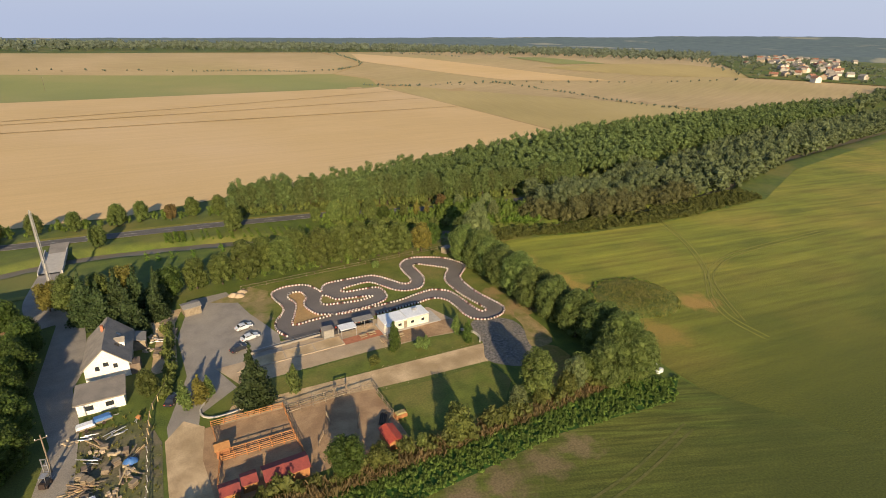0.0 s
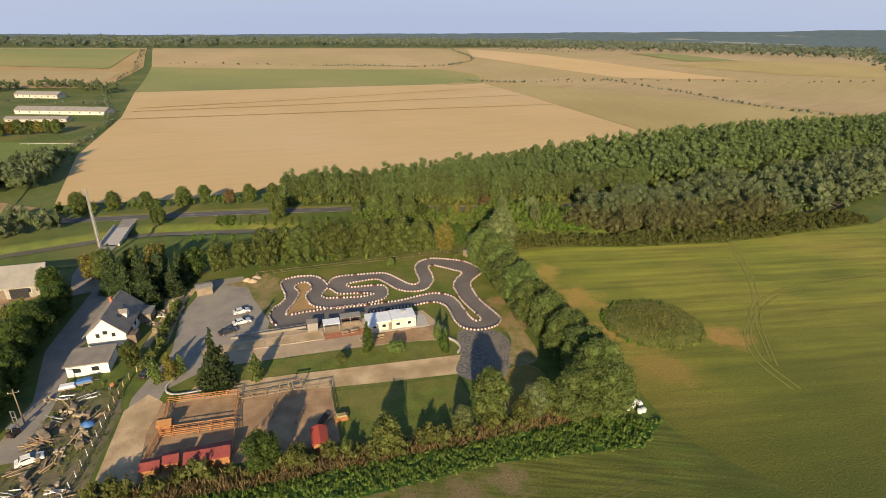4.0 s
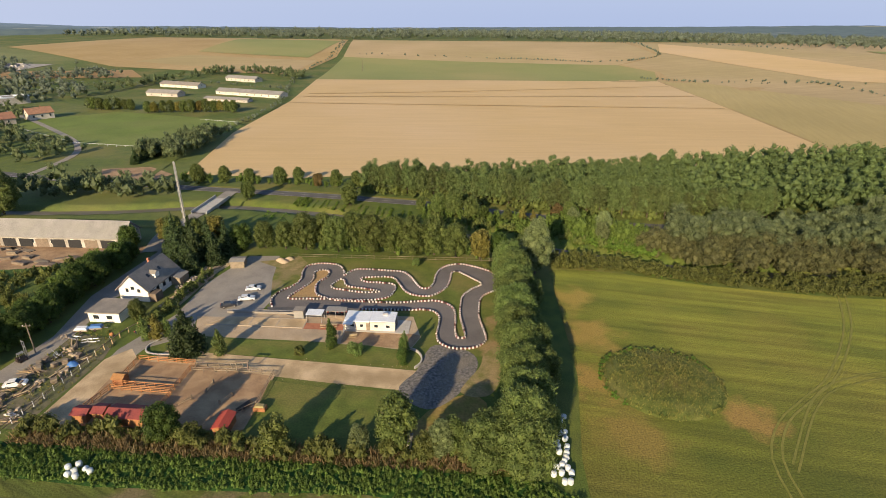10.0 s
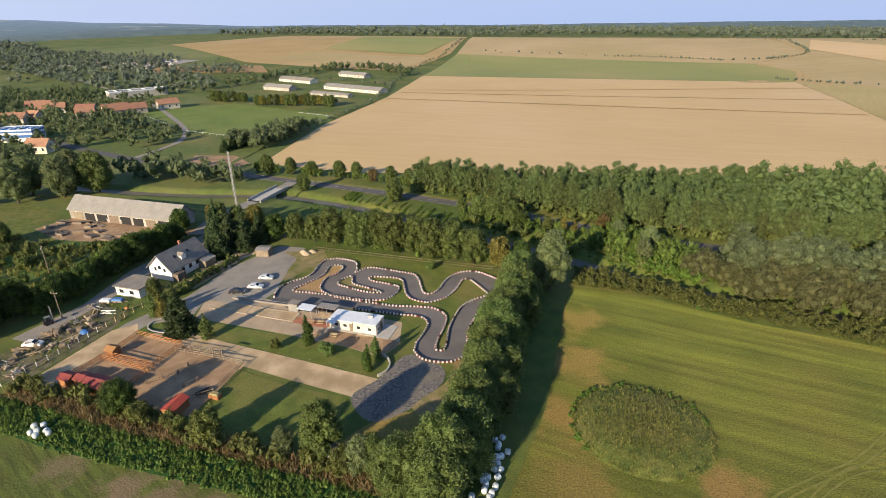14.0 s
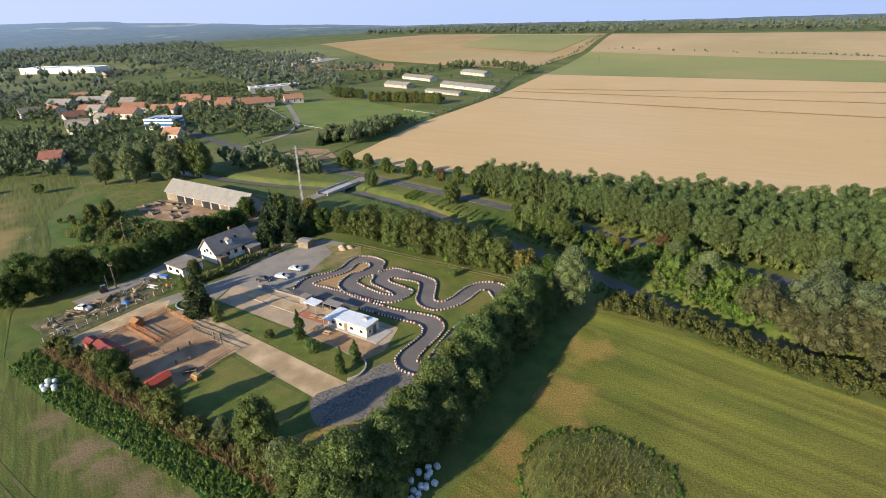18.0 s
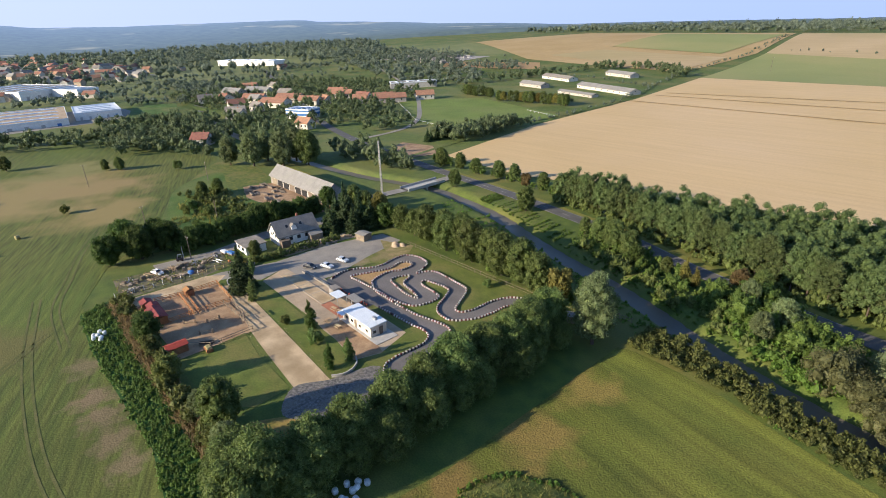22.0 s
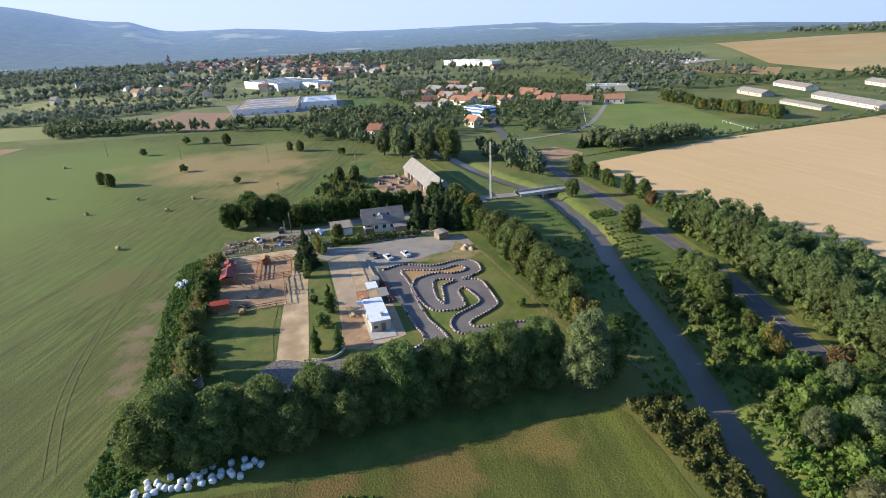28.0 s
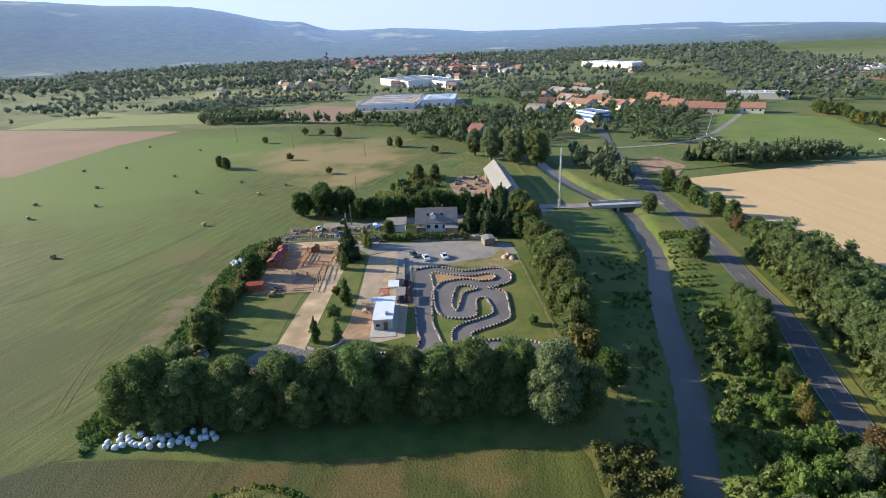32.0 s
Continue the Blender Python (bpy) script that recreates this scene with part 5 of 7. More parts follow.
for k, x, y, s in [("column1", 18.6, 96, 1.3), ("column0", 43.5, 100.5, 1.15), ("column0", 61.2, 95.6, 0.95), ("column1", 61, 100.5, 1.1), ("shrub0", 37, 96.8, 0.9), ("shrub1", 50, 98, 1.2), ("shrub0", 80, 147, 0.7), ("shrub1", 58, 147.5, 0.8), ("shrub1", 20, 126, 0.0)]:
    if s:
        plant(k, x, y, s, "slim upright tree on the lawn" if k[0] == "c" else "small rounded green garden shrub", "tree" if k[0] == "c" else "shrub")
# road trees and river bank
for i, (x, y) in enumerate([(-52, 226), (-40, 228), (-28, 227), (-14, 228), (-6, 230), (4, 226), (12, 228), (22, 226), (-20, 206), (24, 203)]):
    plant("brown0" if i in (5,) else f"row{i % 3}", x, y, random.uniform(0.75, 1.0), "roundish green roadside tree", "tree", "roadside trees")
for k, x, y, s in [("row1", 54, 199, 0.6), ("broad0", 61, 197, 0.6), ("broad2", 67.5, 195.5, 0.7), ("broad1", 74.5, 193, 0.62), ("dark1", 79, 189, 0.6), ("column2", 94, 189.5, 1.0), ("column2", 97.5, 188, 0.85), ("brown0", 107, 193, 0.8), ("row0", 112, 194, 0.75), ("row1", 88, 190, 0.5), ("grey1", 112, 186, 0.6), ("grey2", 122, 180, 0.7), ("grey0", 120, 172, 0.6)]:
    plant(k, x, y, s, "leafy tree on the river bank", "tree", "river bank trees")
mass("roadside_bushes", ["green0", "green1", "green2"], along([(-60, 229), (-30, 229.5), (0, 229), (26, 225)], 3.0, 0, 0.3, 0.9, 44, 0.6), "bushes under the roadside trees", "bushes")
mass("north_row_undergrowth", ["green0", "green1", "green2"], along([(-12, 158), (20, 157), (50, 156.5), (80, 155.5)], 2.4, 0, 0.35, 0.75, 45, 0.5), "bushes under the tree row", "bushes")
mass("south_bank_rank_growth", ["bush0", "bush1", "bush2"], scatter([(20, 164), (60, 162), (92, 160), (108, 156), (110, 160), (92, 166), (76, 171), (56, 177), (36, 184), (20, 188)], 2.6, 0.3, 0.7, 46, 0.5, lambda x, y: noise.noise((x / 9, y / 9, 4)) < 0.05), "patches of rank weeds on the meadow by the river", "weeds")
# rank growth on the mound, the banks and the crop strip
MOUND = [(118 + 13 * math.cos(a), 94 + 12.5 * math.sin(a)) for a in np.linspace(0, 2 * math.pi, 16, endpoint=False)]
mound = Solid()
rings = [(1.0, 0.0), (0.88, 0.55), (0.6, 0.85), (0.3, 1.0), (0.02, 1.05)]
mv = [(118 + 13 * r * math.cos(a), 94 + 12.5 * r * math.sin(a), z) for r, z in rings for a in np.linspace(0, 2 * math.pi, 24, endpoint=False)]
mound.add(mv, [(r * 24 + j, r * 24 + (j + 1) % 24, (r + 1) * 24 + (j + 1) % 24, (r + 1) * 24 + j) for r in range(4) for j in range(24)])
tagged(new("grass_mound", mound.mesh("grass_mound", M["rough_grass"], True)), "low round mound overgrown with weeds", "mound", kind="structure")
mass("mound_weeds", ["tuft0", "tuft1", "tuft2"], [(x, y, 1.05 * (1 - (math.hypot((x - 118) / 13, (y - 94) / 12.5)) ** 2) - 0.1, s) for x, y, z, s in scatter(MOUND, 0.7, 0.5, 0.95, 14)], "tall olive weeds on the mound", "weeds")
mass("mound_rim", ["bush0", "bush1", "bush2"], [(118 + 12.6 * math.cos(a) + random.uniform(-0.7, 0.7), 94 + 12.2 * math.sin(a) + random.uniform(-0.7, 0.7), -0.3, random.uniform(0.3, 0.55)) for a in np.linspace(0.4, 3.9, 60)], "dark green nettles round the mound", "weeds")
mass("bank_bushes", ["bush0", "bush1", "bush2"], [(x, y, -0.2, s * 1.2) for x, y, z, s in scatter([(106, 180), (120, 178), (142, 168), (134, 160), (118, 167)], 2.0, 0.7, 1.3, 15)], "bright green bushes on the river bank", "bushes")
mass("crop_plants", ["crop0", "crop1", "crop2"], [(x, y, -0.12, s) for x, y, z, s in scatter([(-10, 66), (88, 65), (96, 61), (88, 56), (60, 59.5), (40, 58.5), (15, 57.5), (-6, 58.5)], 1.25, 0.4, 0.62, 16)], "dense dark green leafy crop", "crop")
mass("dry_weeds", ["dry0", "dry1", "dry2"], scatter([(-8, 69), (30, 69.5), (60, 68.5), (86, 69), (86, 66), (50, 65), (20, 65), (-8, 66)], 0.75, 0.8, 1.9, 23), "dry yellow grass under the hedge", "weeds")

mass("bank_thicket", ["green0", "green1", "green2"], [(x, y, -0.3, s * (0.42 if y < 184 - (x - 80) * 0.36 + 3 else (0.6 if x < 104 else 1.0))) for x, y, z, s in scatter([(52, 190), (62, 187), (80, 181.5), (98, 176), (114, 170), (130, 164), (140, 178), (112, 192), (92, 193), (68, 198), (56, 200)], 3.0, 0.5, 1.2, 19)], "dense green thicket between river and road", "thicket")
mass("plantation_undergrowth", ["bank0", "bank1", "bank2"], along([(26, 219), (50, 215), (72, 210.5), (96, 204.5), (120, 198.5), (150, 196), (200, 198), (262, 211)], 2.4, 0, 0.35, 0.8, 27, 0.4), "bushy undergrowth at the plantation's edge", "undergrowth")
mass("plantation_inner_growth", ["bank0", "bank1", "bank2"], along([(30, 222), (74, 214), (112, 205), (150, 201), (200, 204), (262, 217)], 3.0, 0, 0.4, 0.9, 28, 0.4), "bushes under the first poplars", "undergrowth")
mass("north_bank_weeds", ["bush0", "bush1", "bush2"], [(x, y + o, -0.6, s) for o in (5.0, 7.0, 9.0, 11.0, 13.0) for x, y, z, s in along([(0, 197), (19, 193.5), (40, 186), (60, 180), (79, 174.5), (96, 168.5), (112, 163), (135, 156)], 2.1, 0, 0.3, 0.75, 20)], "weeds on the river's north bank", "weeds")
mass("south_bank_weeds", ["bush0", "bush1", "bush2"], [(x, y - o, -0.8, s) for o in (5.5, 8.5, 11) for x, y, z, s in along([(-5, 197), (19, 193.5), (40, 186), (60, 180), (79, 174.5), (96, 168.5), (112, 163), (135, 156)], 3.2, 0, 0.35, 0.8, 21)], "weeds on the river's south bank", "weeds")
mass("bank_scrub", ["hedge0", "hedge1", "hedge2"], [(x, y + (7.5 if i % 2 else 9.5), -0.3, s) for i, (x, y, z, s) in enumerate(along([(60, 180), (79, 174.5), (96, 168.5), (112, 163), (128, 158)], 3.0, 0, 0.5, 1.0, 17))], "scrub along the river bank", "scrub")
mass("south_bank_scrub", ["scrub0", "scrub1", "scrub2"], [(x, y, -0.4, s) for x, y, z, s in scatter([(99.4, 148), (103, 149.4), (113, 149.4), (123, 148), (145, 142.6), (180, 138), (255, 140), (255, 155), (180, 148.5), (146, 151), (125, 155.5), (113.5, 158.5), (102, 160)], 1.7, 0.7, 1.5, 18)], "dense low scrub between field and river", "scrub")
# far woods, hedges and village greenery
FARH = [([(-131, 944), (22, 929), (100, 914)], 14), ([(100, 914), (149, 910), (245, 880)], 4), ([(245, 880), (300, 892)], 9), ([(300, 892), (365, 959), (379, 1100), (379, 1183), (279, 1243)], 4.5),
        ([(275, 712), (330, 683)], 3.5), ([(330, 683), (419, 676), (467, 674)], 9), ([(467, 674), (488, 551), (483, 448), (500, 365)], 5.5), ([(388, 697), (524, 655), (716, 561), (888, 493)], 15),
        ([(-92, 345), (-104, 480), (-160, 690)], 6), ([(-160, 690), (-170, 900), (-205, 1150)], 8), ([(505, 1180), (576, 1105), (610, 1030)], 7), ([(-640, 560), (-400, 560), (-250, 600), (-130, 560)], 7)]
hp = []
for i, (ln, gp) in enumerate(FARH):
    hp += along(ln, gp, 0, 0.35, 0.75, 30 + i, 0.6)
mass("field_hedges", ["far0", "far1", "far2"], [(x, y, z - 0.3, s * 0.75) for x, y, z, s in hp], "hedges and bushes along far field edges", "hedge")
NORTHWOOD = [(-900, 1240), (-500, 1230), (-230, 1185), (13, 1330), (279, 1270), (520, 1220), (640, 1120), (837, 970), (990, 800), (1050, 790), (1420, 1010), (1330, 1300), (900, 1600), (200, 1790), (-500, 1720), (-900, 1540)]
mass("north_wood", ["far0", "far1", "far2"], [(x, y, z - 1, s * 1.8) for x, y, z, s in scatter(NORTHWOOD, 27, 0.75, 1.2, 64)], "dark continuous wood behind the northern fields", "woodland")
wood_zones = [
    ([(-118, 222), (-62, 216), (-42, 208), (-62, 200), (-118, 198)], 6), ([(-92, 262), (-78, 275), (-88, 335), (-104, 340), (-106, 265)], 5.5),
    ([(-185, 405), (-118, 415), (-118, 426), (-185, 418)], 6), ([(-240, 414), (-205, 418), (-205, 430), (-240, 428)], 6),
    ([(-340, 430), (-310, 455), (-293, 600), (-272, 712), (-200, 745), (-130, 655), (-150, 640), (-205, 700), (-255, 680), (-275, 600), (-290, 480)], 10),
    ([(-300, 200), (-200, 195), (-150, 180), (-170, 160), (-250, 165), (-310, 180)], 10),
    ([(-323, -88), (-309, -9), (-338, -8), (-400, -100)], 6.5), ([(-435, -192), (-417, -110), (-472, 10), (-467, 38), (-500, 12), (-530, -150)], 8),
    ([(-310, -9), (-293, 34), (-297, 57), (-306, 55), (-303, 34), (-318, -8)], 6), ([(-298, 56), (-262, 118), (-270, 122), (-307, 60)], 6),
    ([(-300, 62), (-262, 115), (-208, 105), (-206, 130), (-242, 178), (-300, 190), (-320, 178), (-318, 140), (-285, 118)], 8.5), ([(-465, 172), (-430, 216), (-408, 212), (-412, 165)], 7),
    ([(-690, -352), (-665, -266), (-763, -134), (-800, -150), (-730, -290)], 9), ([(-560, 235), (-385, 225), (-380, 250), (-560, 290)], 10),
    ([(-330, 280), (-200, 270), (-170, 300), (-280, 350), (-400, 330)], 15),
]
far_pts = []
for i, (pl, gp) in enumerate(wood_zones):
    far_pts += [q for q in scatter(pl, gp, 0.6, 1.15, 50 + i) if not inside(q[0], q[1], GREEN)]
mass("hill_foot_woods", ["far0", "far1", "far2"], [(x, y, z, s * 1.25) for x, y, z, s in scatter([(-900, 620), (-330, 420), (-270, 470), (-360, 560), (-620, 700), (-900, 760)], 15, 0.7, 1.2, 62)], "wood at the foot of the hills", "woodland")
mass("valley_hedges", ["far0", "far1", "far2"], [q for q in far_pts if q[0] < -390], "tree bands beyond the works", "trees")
mass("village_trees", ["wood0", "wood1", "wood2"], [q for q in far_pts if q[0] >= -390], "trees and gardens of the village", "trees")


def clumpy(limit, size, seed):
    return lambda x, y: noise.noise((x / size, y / size, seed)) < limit


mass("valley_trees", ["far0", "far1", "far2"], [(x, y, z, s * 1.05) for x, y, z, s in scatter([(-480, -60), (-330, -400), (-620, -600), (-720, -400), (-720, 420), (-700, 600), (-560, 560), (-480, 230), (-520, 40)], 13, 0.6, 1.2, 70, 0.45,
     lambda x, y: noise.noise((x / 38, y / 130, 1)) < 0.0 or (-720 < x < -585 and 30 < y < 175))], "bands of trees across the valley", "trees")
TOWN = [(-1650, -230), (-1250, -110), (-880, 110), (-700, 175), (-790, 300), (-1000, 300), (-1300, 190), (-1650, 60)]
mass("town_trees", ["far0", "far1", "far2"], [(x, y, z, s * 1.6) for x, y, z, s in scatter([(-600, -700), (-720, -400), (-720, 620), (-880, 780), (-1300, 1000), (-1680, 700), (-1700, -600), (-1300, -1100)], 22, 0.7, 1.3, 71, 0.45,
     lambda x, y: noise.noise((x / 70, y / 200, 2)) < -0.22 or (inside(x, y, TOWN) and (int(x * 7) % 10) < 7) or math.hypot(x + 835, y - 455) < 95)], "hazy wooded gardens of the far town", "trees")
mass("garden_trees", ["wood0", "wood1", "wood2"], [(x, y, z, s * 0.85) for x, y, z, s in scatter([(-150, 262), (-135, 320), (-190, 345), (-270, 400), (-420, 440), (-520, 380), (-480, 210), (-300, 204), (-220, 212), (-160, 240)], 9.5, 0.55, 1.1, 73, 0.45,
     lambda x, y: clumpy(-0.45, 50, 5)(x, y) or inside(x, y, [(-268, 352), (-209, 416), (-90, 384), (-84, 345), (-98, 284), (-168, 292)]))], "garden trees between the village houses", "trees")
mass("meadow_edge_trees", ["wood0", "wood1", "wood2"], along([(-287, 55), (-262, 92), (-235, 118), (-200, 135), (-165, 148)], 5.0, 0, 0.5, 1.0, 74, 0.9), "row of trees at the meadow's edge", "trees")
mass("river_trees", ["wood0", "wood1", "wood2"], scatter([(-330, 120), (-240, 122), (-190, 142), (-150, 160), (-160, 205), (-230, 216), (-330, 205)], 9, 0.6, 1.2, 75, 0.45, lambda x, y: clumpy(-0.25, 40, 7)(x, y) or inside(x, y, GREEN) or float(river_gap(x, y)) < 7), "trees along the river above the bridge", "trees")
mass("north_west_woods", ["far0", "far1", "far2"], scatter([(-900, 760), (-640, 700), (-660, 790), (-480, 730), (-440, 700), (-300, 640), (-330, 600), (-520, 600), (-700, 620)], 11, 0.7, 1.2, 72, 0.45, clumpy(0.0, 90, 3)), "woods around the farm", "trees")


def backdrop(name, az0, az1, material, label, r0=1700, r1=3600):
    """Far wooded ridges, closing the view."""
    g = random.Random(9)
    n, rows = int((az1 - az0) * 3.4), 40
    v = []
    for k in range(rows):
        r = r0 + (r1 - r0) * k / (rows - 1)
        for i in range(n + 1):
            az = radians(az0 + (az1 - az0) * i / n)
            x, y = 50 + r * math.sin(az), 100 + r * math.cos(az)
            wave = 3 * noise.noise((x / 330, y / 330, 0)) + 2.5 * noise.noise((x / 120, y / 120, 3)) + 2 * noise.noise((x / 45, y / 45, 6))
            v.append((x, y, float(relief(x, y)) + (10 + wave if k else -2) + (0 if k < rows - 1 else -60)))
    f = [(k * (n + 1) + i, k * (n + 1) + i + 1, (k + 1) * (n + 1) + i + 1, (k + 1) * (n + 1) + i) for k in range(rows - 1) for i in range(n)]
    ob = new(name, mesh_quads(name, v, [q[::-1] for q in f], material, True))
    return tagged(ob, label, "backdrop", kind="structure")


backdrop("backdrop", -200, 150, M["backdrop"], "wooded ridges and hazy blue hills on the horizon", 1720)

# limes in front of the farm, and around the meadow's north edge
for i in range(13):
    plant("yellow0" if i % 3 == 1 else f"row{i % 3}", -184 + 5.4 * i, 408 + 0.9 * i + random.uniform(-2, 2), random.uniform(0.85, 1.05), "brownish lime tree in the row before the farm", "tree", "farm limes", z=float(relief(-150, 412)))
for i in range(7):
    plant(f"row{i % 3}", -240 + 6 * i, 418 + random.uniform(-3, 3), random.uniform(0.8, 1.0), "leafy tree beside the sports field", "tree", "sports field trees", z=float(relief(-220, 418)))
for i in range(16):
    plant(f"spruce{i % 3}", -103 + random.uniform(-2, 2), 258 + 4.2 * i, random.uniform(0.5, 0.75), "dark young conifer in the belt by the stubble", "tree", "conifer belt")


# ---- buildings ----
def hole(parent, name, c, size, rz, material, label="", depth=0.12):
    """A window or door leaf set into a wall: frame and pane."""
    w = part(name, Solid().box(c, (size[0], depth, size[1]), rz), M["white_wall"], parent, label)
    part("pane", Solid().box((c[0], c[1], c[2] + 0.08), (size[0] - 0.18, depth + 0.05, size[1] - 0.16), rz), material, w)
    return w


def house(x, y, l, w, eave, rise, rz, wall_mat, roof_mat, label, category="house", windows=3, chimney=True, name="house", group=""):
    """A gabled house: body, two roof slopes, windows on the long sides, chimney. Ridge along its own x."""
    t = thing(name, label, category, (x, y, float(relief(x, y))), rz, group)
    part("wall", Solid().pent((0, 0, -0.3), (l, w, eave + 0.3), rise), wall_mat, t)
    part("roof", Solid().gable((0, 0, eave), (l, w), rise, 0, 0.6), roof_mat, t)
    for s in (-1, 1):
        for i in range(windows):
            hole(t, "window", (-l / 2 + l * (i + 0.5) / windows, s * (w / 2), eave * 0.35), (min(1.4, l / windows * 0.5), eave * 0.4), 0, M["glass"])
    for s in (-1, 1):
        hole(t, "window", (s * (l / 2), 0, eave * 0.9), (min(1.2, w * 0.2), 1.1), 90, M["glass"])
    if chimney:
        part("chimney", Solid().box((l * 0.15, w * 0.08, eave + rise * 0.6), (0.6, 0.6, rise * 0.4 + 1.0)), M["brick_red"], t)
    return t


home = house(-15.4, 125.6, 14.2, 8.4, 3.7, 4.0, 87, M["white_wall"], M["grey_roof"], "white gabled house with a grey roof", windows=5)
for x in (-3.5, 1.5):
    part("skylight", Solid().add([(x, -2.6, 5.56), (x + 0.9, -2.6, 5.56), (x + 0.9, -1.8, 6.32), (x, -1.8, 6.32)], [(0, 1, 2, 3)]), M["glass"], home)
dm = part("dormer", Solid().pent((-1, -2.6, 4.7), (1.8, 1.8, 1.3), 0.6, 90), M["white_wall"], home)
part("dormer_roof", Solid().gable((-1, -2.6, 6.0), (1.8, 1.8), 0.6, 90, 0.2, 0.1), M["grey_roof"], dm)
for y in (-1.7, 1.7):
    hole(home, "window", (-7.1, y, 2.6), (1.0, 1.2), 90, M["glass"])
part("lean_to", Solid().box((5.4, -5.6, 0), (4.4, 2.8, 2.2)), M["old_wood"], home, "brown wooden lean-to")
part("lean_to_roof", Solid().add([(3.0, -7.2, 2.2), (7.8, -7.2, 2.2), (7.8, -4.0, 3.0), (3.0, -4.0, 3.0), (3.0, -7.2, 2.32), (7.8, -7.2, 2.32), (7.8, -4.0, 3.12), (3.0, -4.0, 3.12)],
     [(3, 2, 1, 0), (4, 5, 6, 7), (0, 1, 5, 4), (1, 2, 6, 5), (2, 3, 7, 6), (3, 0, 4, 7)]), M["eternit"], home)
part("porch", Solid().box((-5.4, -5.2, 0), (3.0, 2.0, 2.4)), M["old_wood"], home, "brown wooden porch")
annex = thing("annex", "low white flat-roofed annex of the house", "building", (-16.8, 110.6, 0))
part("wall", Solid().box((0, 0, 0), (8.2, 6.8, 2.7)), M["white_wall"], annex)
part("roof", Solid().box((0, 0, 2.7), (9.0, 7.6, 0.3)), M["grey_roof"], annex)
for i in (-2, 1.5):
    hole(annex, "window", (i, -3.42, 0.9), (1.6, 1.2), 0, M["glass"])
hall = house(-64.5, 156, 49, 9.5, 4.0, 4.0, 1.5, M["barn_wall"], M["eternit"], "long barn with pale corrugated roof", "barn", 7, False, "barn")

for i in range(8):                                     # dark panels on the wall stand for the shade in open bays, yard side
    part("bay", Solid().box((-20.5 + 5.6 * i, -4.78, 0), (4.4, 0.12, 2.9)), M["dark"] if i % 3 else M["old_wood"], hall, "dark panel for the shade of an open bay")

kb = thing("kart_clubhouse", "white flat-roofed clubhouse of two container units beside the track", "clubhouse", (51, 111.2, 0))
for i, x in enumerate((-3.2, 3.2)):
    part("container", Solid().box((x, 0, 0), (6.2, 4.6, 2.75 if i else 2.6)), M["cream_wall"], kb)
    part("roof", Solid().box((x, 0, 2.75 if i else 2.6), (6.3, 5.0, 0.22)), M["white_roof"], kb)
for x in (-4.4, -2.0, 1.6, 4.6):
    hole(kb, "window", (x, -2.3, 1.0), (1.1, 0.9), 0, M["glass"])
part("slab", Solid().box((1.5, 0, 0), (16.5, 6.2, 0.16)), M["concrete"], kb)


def shed(x, y, l, w, h, rz, roof_mat, wall_mat, label, name="shed", rise=0.5):
    t = thing(name, label, "shed", (x, y, 0), rz)
    part("wall", Solid().box((0, 0, 0), (l, w, h)), wall_mat, t)
    part("roof", Solid().gable((0, 0, h), (l, w), rise, 0, 0.25, 0.08), roof_mat, t)
    return t


shed(11.2, 73.4, 7.2, 3.6, 2.1, 0, M["dark_red_roof"], M["wood"], "long stable shed with dark red roof", "stable", 0.7)
shed(30.4, 72.6, 4.4, 2.6, 2.0, 92, M["red_roof"], M["wood"], "small wooden shelter with bright red roof", "shelter")
shed(2.0, 73.2, 2.8, 2.6, 1.9, 0, M["dark_red_roof"], M["wood"], "small stable shed with red roof", "stable")
shed(5.2, 74, 2.2, 2.6, 1.9, 0, M["dark_red_roof"], M["wood"], "small stable shed with red roof", "stable")
shed(2.4, 84.2, 2.2, 2.2, 1.8, 0, M["wood"], M["wood"], "orange wooden hut in the paddock", "hut")
shed(3, 142.5, 4.2, 3.6, 2.3, 10, M["eternit"], M["old_wood"], "grey wooden kiosk with pale roof", "kiosk", 0.3)
shed(65.5, 71, 1.5, 1.5, 2.1, 0, M["eternit"], M["concrete"], "small pale hut in the hedge", "hut", 0.2)
shed(85, 149, 2.6, 2.2, 2.0, 30, M["eternit"], M["old_wood"], "small grey hut at the track corner", "hut", 0.4)
canopy = thing("pit_canopy", "flat white canopy over the pit", "canopy", (36.2, 112.6, 0))
part("roof", Solid().box((0, 0, 2.4), (4.2, 3.0, 0.12)), M["white_roof"], canopy)
for x in (-1.9, 1.9):
    for y in (-1.3, 1.3):
        part("post", Solid().box((x, y, 0), (0.1, 0.1, 2.4)), M["metal"], canopy)

mast = thing("mast", "tall slim pale lattice mast", "mast", (-31, 174.4, 0))
part("core", Solid().cyl((0, 0, 0), (0, 0, 24.3), 0.3, 0.2, 8), M["concrete"], mast)
bridge = thing("bridge", "small concrete road bridge over the river", "bridge", (-32.3, 197.5, 0))
part("deck", Solid().box((0, 0, -0.2), (6.5, 21, 0.45)), M["concrete"], bridge)
for s in (-1, 1):
    part("parapet", Solid().box((s * 3.1, 0, 0.25), (0.3, 21, 0.9)), M["concrete"], bridge)
part("pier", Solid().box((0, 0, -3.2), (6, 0.8, 3.0)), M["concrete"], bridge)
for s in (-1, 1):
    part("abutment", Solid().box((0, s * 9, -3.2), (6.5, 2.5, 3.0)), M["concrete"], bridge)


